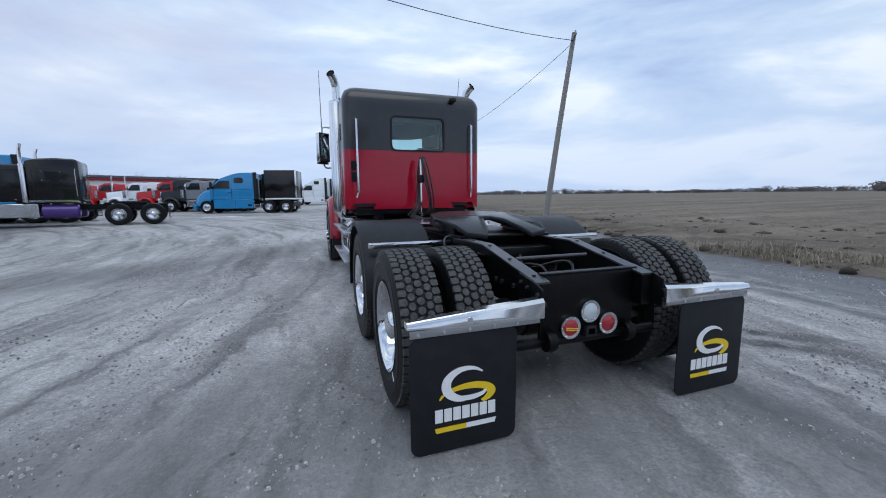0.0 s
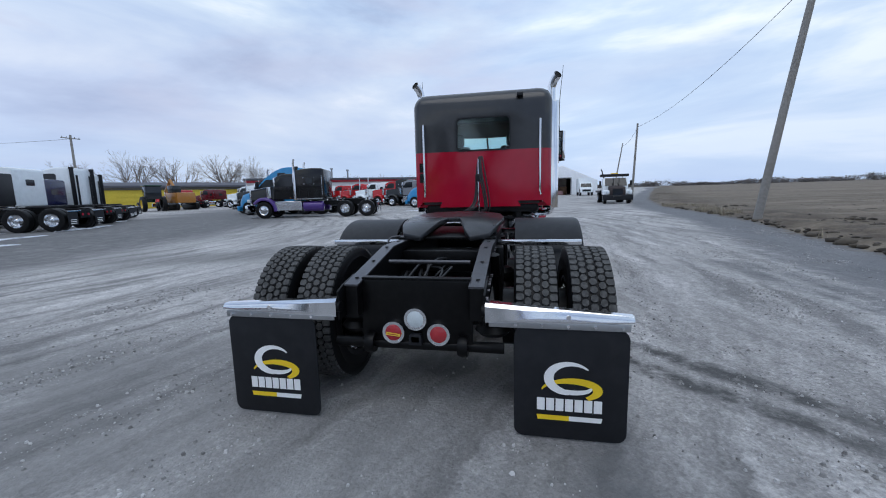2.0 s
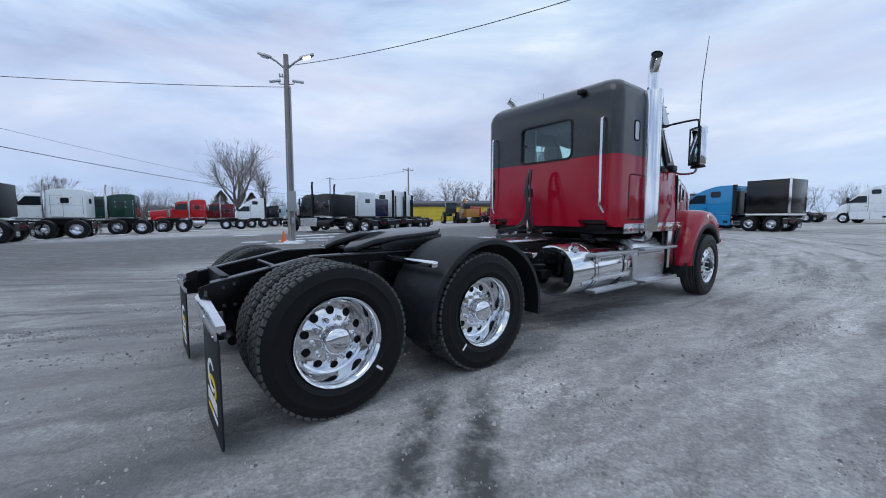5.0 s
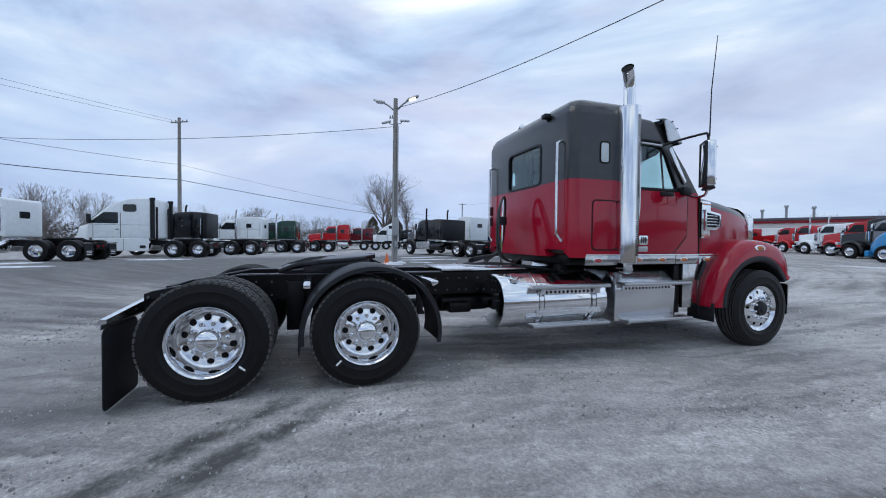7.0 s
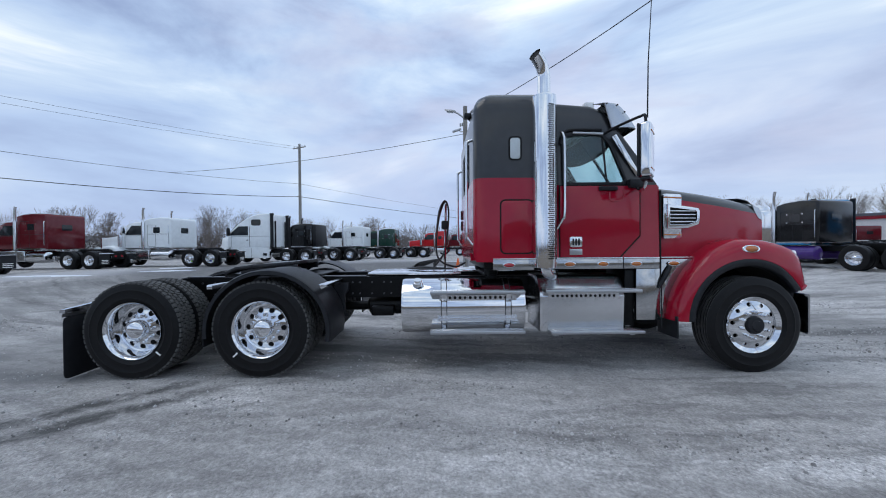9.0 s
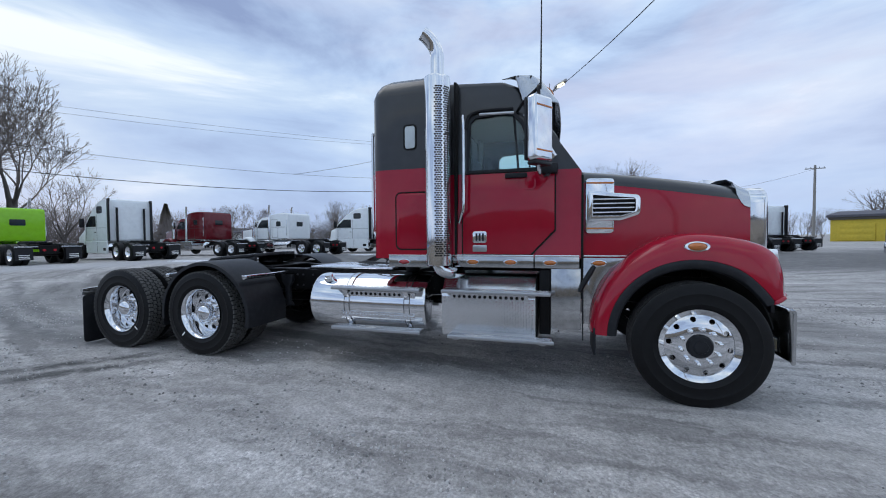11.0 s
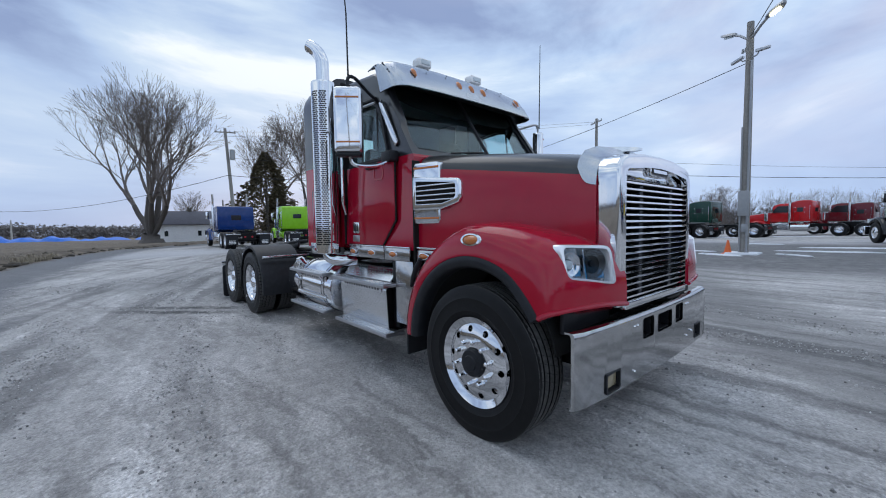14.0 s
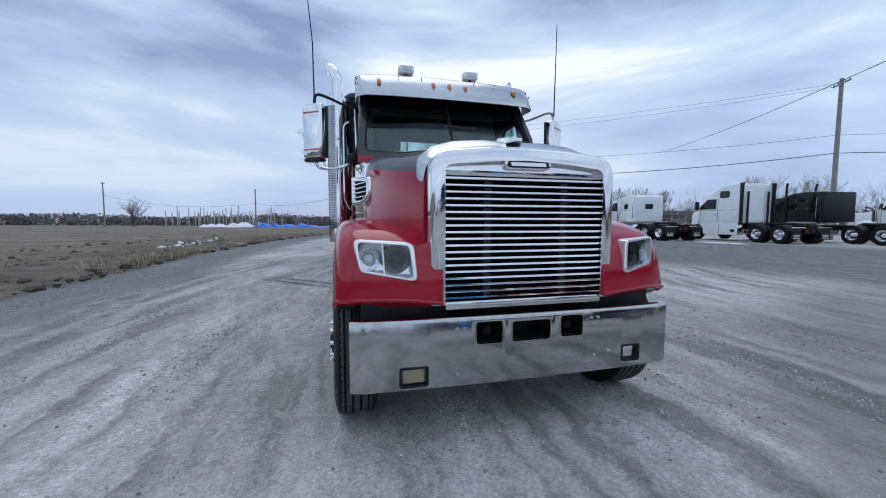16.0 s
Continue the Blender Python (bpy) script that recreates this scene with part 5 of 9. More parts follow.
for s in (1, -1):
    hole = rings([[lamp_place(s, x, z, -0.075) for x, z in shrink(LAMP, 0.006)], [lamp_place(s, x, z, 0.3) for x, z in shrink(LAMP, 0.006)]])
    bmesh.ops.recalc_face_normals(hole, faces=hole.faces)
    fd = part("front_fender", carve(fender(s, False), [hole]), RED, TRUCK, "dark red front fender", smooth=50)
    shell = sections(s)[-1]
    part("nose_lip", tube(shell[1:11], 0.016, 8), RED, fd)
    part("filler_panel", box((min(s * 0.50, s * 1.06), 7.13, 0.78), (max(s * 0.50, s * 1.06), 7.16, 0.94), 0.008), PLASTIC, fd)
    part("flare", fender(s, True), PLASTIC, fd, "black rubber wheel-arch flare", smooth=50)
    part("arch_liner", rings([[(s * xx, ARCH[0] + r * math.cos(radians(a)), ARCH[1] + r * math.sin(radians(a))) for xx, r in ((0.62, 0.589), (1.1, 0.589), (1.1, 0.60), (0.62, 0.60))] for a in range(10, 186, 8)]), VOID, fd)
    lamp = part("fender_lamp", lathe([(0.0005, 0.028), (0.025, 0.024), (0.042, 0.011), (0.046, 0.0)], "X", 22), AMBER, fd, "amber side lamp in a chrome bezel")
    lamp.matrix_basis = Matrix.Translation((s * 1.206, 6.56, 1.325)) @ Matrix.Rotation(0 if s > 0 else math.pi, 4, "Z") @ Matrix.Rotation(radians(-10), 4, "Y") @ Matrix.Diagonal((1, 1.5, 0.7, 1))
    part("bezel", lathe([(0.046, 0.0), (0.047, 0.010), (0.060, 0.008), (0.064, 0.0)], "X", 22), CHROME, lamp)
    part("splash_flap", box((min(s * 0.80, s * 1.18), 5.775, 0.36), (max(s * 0.80, s * 1.18), 5.795, 0.60), 0.006), FLAP, fd)

    # side air inlet: chrome surround with dark louvres and amber lines
    def hug(bm):
        for v in bm.verts:
            v.co.x -= (v.co.y - 5.73) * 0.28
        return bm
    grp = part("air_inlet", hug(prism(rounded(5.715, 1.44, 5.965, 1.945, 0.03), "X", -0.04, 0.046, 0.008)), CHROME, TRUCK, "chrome side air inlet with louvres")
    grp.matrix_basis = Matrix.Translation((s * 0.982, 0, 0)) @ Matrix.Diagonal((s, 1, 1, 1))
    nose = [(5.74, 1.555), (6.02, 1.555), (6.17, 1.60), (6.19, 1.64), (6.19, 1.76), (6.17, 1.79), (5.74, 1.83)]
    inner = [(5.775, 1.60), (6.02, 1.60), (6.13, 1.632), (6.145, 1.66), (6.145, 1.745), (6.13, 1.762), (5.775, 1.79)]
    rimbm = carve(prism(nose, "X", 0.0, 0.088, 0.010), [prism(inner, "X", 0.060, 0.2)])
    part("inlet_rim", hug(rimbm), CHROME, grp)
    lv = prism(inner, "X", 0.0605, 0.063)
    part("inlet_backing", hug(lv), VOID, grp)
    for k in range(4):
        z = 1.622 + k * 0.040
        lb = prism([(5.775, z), (6.138, z + 0.006), (6.138, z + 0.018), (5.775, z + 0.014)], "X", 0.064, 0.082, 0.003)
        part("louvre", hug(lb), ALU, grp)
    for z in (1.478, 1.895):
        part("amber_line", hug(box((0.0465, 5.72, z), (0.0525, 5.96, z + 0.016), 0.002)), AMBER, grp)

# grille shell, bars, emblem plate
def shell_outline(w, z0, z1, r):
    pts = [(-w, z0), (w, z0), (w, z1 - r)]
    pts += [(w - r + r * math.cos(radians(a)), z1 - r + r * math.sin(radians(a))) for a in (20, 40, 60, 80)]
    pts += [(w * 0.4, z1 + 0.028), (0, z1 + 0.036), (-w * 0.4, z1 + 0.028)]
    pts += [(-w + r + r * math.cos(radians(a)), z1 - r + r * math.sin(radians(a))) for a in (100, 120, 140, 160)] + [(-w, z1 - r)]
    return pts


GRILLE = part("grille_shell", carve(prism(shell_outline(0.645, 0.885, 1.855, 0.13), "Y", 7.115, 7.285, 0.028, 3), [prism(shell_outline(0.553, 0.86, 1.765, 0.05), "Y", 6.9, 7.5)]), CHROME, TRUCK, "chrome radiator shell with polished bars", smooth=50)
part("grille_header", prism([(-0.553, 1.70), (0.553, 1.70), (0.553, 1.775), (0.3, 1.80), (0, 1.806), (-0.3, 1.80), (-0.553, 1.775)], "Y", 7.20, 7.245, 0.004), CHROME, GRILLE)
for k in range(19):
    z = 0.928 + k * 0.0415
    bar = prism([(7.248, z - 0.001), (7.267, z - 0.001), (7.270, z + 0.002), (7.2688, z + 0.012), (7.265, z + 0.0145), (7.248, z + 0.0145)], "X", -0.55, 0.55)
    part("grille_bar", bar, CHROME, GRILLE)
    # near-black blade behind each chrome bar keeps the gap below it dark
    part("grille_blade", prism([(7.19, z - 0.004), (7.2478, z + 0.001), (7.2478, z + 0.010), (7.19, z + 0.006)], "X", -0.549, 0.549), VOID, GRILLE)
for x in (-0.27, 0.27):
    part("grille_support", box((x - 0.028, 7.15, 0.9), (x + 0.028, 7.2045, 1.70)), FRAME, GRILLE)
    clips = bmesh.new()
    for k in range(18):
        z = 0.944 + k * 0.0415
        box((x - 0.026, 7.2046, z), (x + 0.026, 7.262, z + 0.018), 0.002, 1, clips)
    part("grille_clip", clips, PLASTIC, GRILLE)
part("grille_foot", box((-0.553, 7.22, 0.865), (0.553, 7.29, 0.915), 0.008), STEEL, GRILLE)
em = part("maker_badge", prism(rounded(-0.165, 1.745, 0.165, 1.812, 0.033), "Y", 7.246, 7.278, 0.006), CHROME, GRILLE, "oval chrome maker's badge")
part("badge_field", prism(rounded(-0.145, 1.756, 0.145, 1.801, 0.022), "Y", 7.2785, 7.281), PLASTIC, em)
part("badge_bar", prism([(-0.125, 1.767), (0.118, 1.767), (0.125, 1.79), (-0.118, 1.79)], "Y", 7.2812, 7.283), ALU, em)

def deflector():
    secs = []
    for t, top_lift, cut in ((0.918, 0.055, 0.80), (0.93, 0.042, 0.5), (0.945, 0.028, 0.22), (0.962, 0.016, 0.05), (0.985, 0.008, 0.0), (1.0, 0.005, 0.0)):
        row = hood_row(t)[2:-2]
        n, zt = len(row), 2.01 - 0.16 * t - 0.03 * t ** 3
        pts = []
        for i, p in enumerate(row):
            k = min(i, n - 1 - i)
            q = p.copy()
            sgn = 1 if q.x > 0 else -1
            if k == 0:
                q.z = zt - 0.16 + 0.13 * cut
                q.x -= sgn * 0.035 * cut
            if k == 1:
                q.z = zt - 0.07 + 0.06 * cut
                q.x -= sgn * 0.025 * cut
            q.x += sgn * 0.009
            q.z += 0.006 + top_lift * ramp(k, 0.5, 4.0) * (1 if abs(q.x) > 0.1 else 0.8)
            pts.append(q)
        secs.append(pts)
    bm = rings(secs, closed=False, caps=False)
    bmesh.ops.recalc_face_normals(bm, faces=bm.faces)
    bmesh.ops.solidify(bm, geom=bm.faces[:], thickness=0.004)
    return bm


part("bug_deflector", deflector(), SHEET, TRUCK, "polished steel bug deflector", smooth=50)
part("hood_ornament", rings([[(x * k, 6.96 + y, z) for x, z in ((-0.02, 1.955), (0.02, 1.955), (0.015, 1.985 + lift), (-0.015, 1.985 + lift))] for y, k, lift in ((-0.02, 5.0, 0.02), (0.06, 3.4, 0.012), (0.14, 1.6, 0.0), (0.19, 0.6, -0.012))]), STEEL, TRUCK, "winged steel bonnet ornament")


def bumper():
    secs = []
    for k in range(29):
        u = -1 + 2 * k / 28
        x = 1.135 * u
        back = ramp(abs(u), 0.93, 1.0)
        y = 7.325 - 0.035 * u * u - 0.02 * back
        secs.append([(x, y - 0.028, 0.385), (x, y - 0.008, 0.385), (x, y, 0.40), (x, y, 0.800), (x, y - 0.006, 0.815), (x, y - 0.016, 0.822), (x, y - 0.06, 0.822), (x, y - 0.06, 0.812), (x, y - 0.028, 0.810), (x, y - 0.02, 0.79), (x, y - 0.02, 0.405), (x, y - 0.028, 0.395)])
    bm = rings(secs)
    cut = [prism(rounded(0.185, 0.645, 0.36, 0.785, 0.02), "Y", 7.1, 7.5), prism(rounded(-0.155, 0.645, 0.115, 0.775, 0.02), "Y", 7.1, 7.5), prism(rounded(-0.40, 0.65, -0.235, 0.79, 0.02), "Y", 7.1, 7.5)]
    cut += [prism(rounded(0.67, 0.41, 0.84, 0.525, 0.015), "Y", 7.1, 7.5), prism(rounded(-0.87, 0.435, -0.73, 0.545, 0.012), "Y", 7.1, 7.5)]
    return carve(bm, cut)


BUMPER = part("bumper", bumper(), SATIN, TRUCK, "broad chrome steel bumper", smooth=50)
for x0, z0, x1, z1 in ((0.175, 0.635, 0.37, 0.80), (-0.165, 0.635, 0.125, 0.785), (-0.41, 0.64, -0.225, 0.808)):
    part("tow_pocket", carve(box((x0, 7.12, z0), (x1, 7.298, z1), 0.004), [box((x0 + 0.012, 7.14, z0 + 0.012), (x1 - 0.012, 7.5, z1 - 0.012))]), PLASTIC, BUMPER)
for x in (0.27, -0.315):
    part("tow_pin", tube([(x, 7.15, 0.715), (x, 7.27, 0.715)], 0.03, 12), FRAME, BUMPER)
fog = part("fog_lamp", box((0.685, 7.27, 0.425), (0.825, 7.296, 0.512), 0.01), lens_mat("smoky_lens", (0.32, 0.27, 0.17)), BUMPER, "yellowed fog lamp")
for x0, z0, x1, z1 in ((0.67, 0.41, 0.84, 0.525), (-0.87, 0.435, -0.73, 0.545)):
    part("fog_frame", carve(prism(rounded(x0 - 0.006, z0 - 0.006, x1 + 0.006, z1 + 0.006, 0.016), "Y", 7.28, 7.3135), [prism(rounded(x0 + 0.006, z0 + 0.006, x1 - 0.006, z1 - 0.006, 0.012), "Y", 7.1, 7.5)]), PLASTIC, BUMPER)
part("blanking_plate", box((-0.86, 7.27, 0.445), (-0.74, 7.29, 0.535), 0.004), STEEL, BUMPER)
rv = bmesh.new()
for x, z in ((0.44, 0.755), (0.485, 0.755), (-0.47, 0.765), (-0.52, 0.765), (0.48, 0.46), (-0.5, 0.5), (-0.62, 0.52)):
    tube([(x, 7.30, z), (x, 7.327, z)], [0.013, 0.008], 8, rv)
part("bumper_bolts", rv, CHROME, BUMPER)
part("bumper_beam", box((-0.9, 7.0, 0.55), (0.9, 7.15, 0.8), 0.02), FRAME, TRUCK)
part("front_axle", tube([(-0.95, 6.585, 0.50), (-0.5, 6.585, 0.42), (0.5, 6.585, 0.42), (0.95, 6.585, 0.50)], 0.06, 10), FRAME, TRUCK)
for s in (1, -1):
    part("leaf_spring", rings([[(s * 0.40, y, z - 0.05), (s * 0.48, y, z - 0.05), (s * 0.48, y, z), (s * 0.40, y, z)] for y, z in ((5.9, 0.72), (6.3, 0.6), (6.6, 0.57), (6.9, 0.6), (7.2, 0.72))]), FRAME, TRUCK)


def headlamp(s):
    def place(x, z, d=0.0):
        return lamp_place(s, x, z, d)
    outer = LAMP
    inn = shrink(outer, 0.026)
    bez = carve(rings([[place(x, z, -0.08) for x, z in outer], [place(x, z, 0.005) for x, z in shrink(outer, 0.0)], [place(x, z, 0.014) for x, z in shrink(outer, 0.008)]]), [rings([[place(x, z, -0.05) for x, z in inn], [place(x, z, 0.1) for x, z in inn]])])
    lamp = part("headlamp", bez, BEZEL, TRUCK, "silver-rimmed headlamp with two reflectors")
    part("lamp_bowl", rings([[place(x, z, -0.046) for x, z in inn], [place(x, z, -0.042) for x, z in inn]]), BOWL, lamp)
    dark = [(0.775, 1.098), (0.905, 1.112), (0.918, 1.262), (0.79, 1.256)]
    part("lamp_mask", rings([[place(x, z, -0.0415) for x, z in dark], [place(x, z, -0.036) for x, z in dark]]), VOID, lamp)
    for x, z, k in ((0.80, 1.105, 1), (0.945, 1.125, -1)):
        part("lamp_facet", rings([[place(x + u * k, z + v, -0.035) for u, v in ((-0.03, -0.012), (0.035, -0.008), (-0.02, 0.06))], [place(x + u * k, z + v, -0.028) for u, v in ((-0.03, -0.012), (0.035, -0.008), (-0.02, 0.06))]]), CHROME, lamp)
    for x, r, m in ((1.005, 0.066, ALU), (0.845, 0.082, DARKBOWL)):
        c = place(x, 1.185, -0.04)
        rf = part("reflector", lathe([(0.02, -0.012), (r * 0.6, 0.0), (r, 0.024), (r + 0.006, 0.026)], "Y", 28), m, lamp)
        rf.matrix_basis = Matrix.Translation(c) @ Matrix.Rotation(radians(-s * 19), 4, "Z")
        bulb = part("bulb", lathe([(0.026, 0.0), (0.024, 0.02), (0.0005, 0.026)], "Y", 18), VOID if x < 0.9 else CLEAR, lamp)
        bulb.matrix_basis = rf.matrix_basis.copy()
    part("lamp_rib", rings([[place(x, z, -0.04) for x, z in ((0.915, 1.085), (0.925, 1.085), (0.935, 1.275), (0.925, 1.275))], [place(x, z, -0.006) for x, z in ((0.915, 1.085), (0.925, 1.085), (0.935, 1.275), (0.925, 1.275))]]), CHROME, lamp)
    part("lamp_glass", rings([[place(x, z, -0.006) for x, z in shrink(inn, 0.001)], [place(x, z, -0.0045) for x, z in shrink(inn, 0.001)]]), LAMPGLASS, lamp)


headlamp(1), headlamp(-1)

# air lines on a pole behind the cab
part("hose_pole", tube([(0.02, 3.3, 1.04), (0.02, 3.32, 1.95)], 0.016, 8), ALU, TRUCK)
rnd = random.Random(9)
for k in range(4):
    a = rnd.uniform(-0.05, 0.05)
    part("air_hose", tube(bend([(0.06 + a * 0.4, 3.58, 1.15), (0.10 + a, 3.42, 1.10), (0.16 + a, 3.20, 1.25 + 0.1 * a), (0.08 + a, 3.22, 1.75 + a), (0.05 + a * 0.5, 3.31, 1.98 + 0.1 * a), (0.0 + a * 0.3, 3.36, 1.80), (-0.02 + a, 3.30, 1.3), (-0.18 + 1.5 * a, 3.15, 1.07 + 0.02 * k)], 7), 0.012, 8), HOSE, TRUCK, "black coiled air hose")
for k in range(4):
    part("cable_loop", tube(bend([(0.25, 3.4, 1.08), (0.12 + 0.02 * k, 3.0, 1.07 + 0.01 * k), (-0.05, 2.78 + 0.03 * k, 1.075), (-0.2, 2.95, 1.08 + 0.02 * k), (-0.05, 3.25, 1.2)], 7), 0.010, 8), HOSE, TRUCK)
part("gladhand", box((-0.03, 3.26, 1.60), (0.07, 3.36, 1.72), 0.02), PLASTIC, TRUCK)
# ---- ground ----
EDGE = [(-400, -330), (-90, -60), (-45, -13), (-30, -2.5), (-23, 2.8), (-14.3, 5.0), (-6.7, 6.4), (0, 6.8), (4.3, 7.2), (14.3, 9.4), (26, 10.2), (40, 13.5), (80, 26), (400, 130)]


def edge_x(y):
    """Where the yard ends and the field begins."""
    for (y0, x0), (y1, x1) in zip(EDGE, EDGE[1:]):
        if y0 <= y <= y1:
            t = (y - y0) / (y1 - y0)
            return x0 + (x1 - x0) * t
    return EDGE[0][1] if y < 0 else EDGE[-1][1]


def line_gap(x, y, pts):
    best = 1e9
    for (ax, ay), (bx, by) in zip(pts, pts[1:]):
        dx, dy = bx - ax, by - ay
        t = min(1, max(0, ((x - ax) * dx + (y - ay) * dy) / (dx * dx + dy * dy)))
        best = min(best, math.hypot(x - ax - dx * t, y - ay - dy * t))
    return best


ROADWAY = [(3.5, -15.5), (-4.6, -17.0), (-11.6, -14.4), (-14.6, -11.4), (-22.3, -3.2), (-24.2, 3.7), (-26, 9)]
APRON = [(-15, -5), (-16.5, 5), (-19, 18), (-27, 40)]
# Worn ground; the last lane paints in shade under and behind the truck.
WORN_AND_SHADE_LANES = [([(2.2, -4.0), (-1.0, -5.6), (-4.2, -7.6), (-9.0, -9.6)], 0.5, 2.5), ([(-3.6, -3.8), (-6.5, -5.3), (-10.4, -6.3), (-14.0, -5.8), (-18.0, -4.0)], 0.5, 2.5),
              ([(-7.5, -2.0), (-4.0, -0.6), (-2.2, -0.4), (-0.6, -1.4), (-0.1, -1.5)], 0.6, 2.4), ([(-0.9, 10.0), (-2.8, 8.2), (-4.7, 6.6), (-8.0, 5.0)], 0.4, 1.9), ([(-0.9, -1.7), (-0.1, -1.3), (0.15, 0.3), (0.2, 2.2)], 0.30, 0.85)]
TRACKS = [[(-2.2, -10.5), (-0.5, -6.9), (0.4, -4.3), (0.9, -2.3), (1.15, -0.6)], [(-2.7, -10.2), (-1.0, -6.8), (-0.1, -4.2), (0.4, -2.2)], [(4.2, -1.0), (4.6, 2.0), (4.4, 5.5)], [(4.6, -1.2), (5.0, 2.0), (4.8, 5.5)]]


def axis(lo, hi, step, far, grow=1.16):
    out = list(np.arange(lo, hi + step / 2, step))
    d, v = step, out[-1]
    while v < far:
        d *= grow
        v += d
        out.append(v)
    d, v = step, out[0]
    while v > -far:
        d *= grow
        v -= d
        out.insert(0, v)
    return out


def build_ground():
    xs, ys = axis(-6.5, 9.5, 0.16, 2600), axis(-7.0, 13.5, 0.16, 2600)
    verts, sdf, wet, pale, worn, apron = [], [], [], [], [], []
    for y in ys:
        ex = edge_x(y)
        for x in xs:
            d = x - ex
            r = math.hypot(x, y - 3.3)
            z = ground_z(x, y)
            if r < 45:
                z += 0.010 * noise.noise((x * 0.7, y * 0.7, 0)) * ramp(r, 1.2, 5) + 0.004 * noise.noise((x * 2.7, y * 2.7, 3)) * ramp(max(abs(x) - 1.2, 0), 0, 0.5)
            f = ramp(d, -0.1, 0.9)
            if f > 0 and r < 130:
                z += f * (0.06 + 0.12 * noise.noise((x * 0.55, y * 0.25, 7)) + 0.16 * abs(noise.noise((x * 1.4, y * 1.1, 2))))
            verts.append((x, y, z))
            sdf.append(max(-3.0, min(6.0, d)))
            near = r < 16
            wet.append(max((1 - ramp(line_gap(x, y, t), 0.08, 0.24)) for t in TRACKS) if near else 0.0)
            # mask of worn ground and of the shade painted at the truck's rear
            worn.append(max(1 - ramp(line_gap(x, y, lane), a, b) for lane, a, b in WORN_AND_SHADE_LANES) if r < 24 else 0.0)
            apron.append((1 - ramp(line_gap(x, y, APRON), 5.2, 8.2)) if r < 60 else 0.0)
            pale.append(1 - ramp(line_gap(x, y, ROADWAY), 2.0, 2.9) if 8 < r < 60 else 0.0)
    nx = len(xs)
    faces = [(j * nx + i, j * nx + i + 1, (j + 1) * nx + i + 1, (j + 1) * nx + i) for j in range(len(ys) - 1) for i in range(nx - 1)]
    me = bpy.data.meshes.new("ground")
    me.from_pydata(verts, [], faces)
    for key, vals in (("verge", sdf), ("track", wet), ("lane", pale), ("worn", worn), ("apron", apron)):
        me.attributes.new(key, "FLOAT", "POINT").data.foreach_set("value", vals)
    me.shade_smooth()
    return me


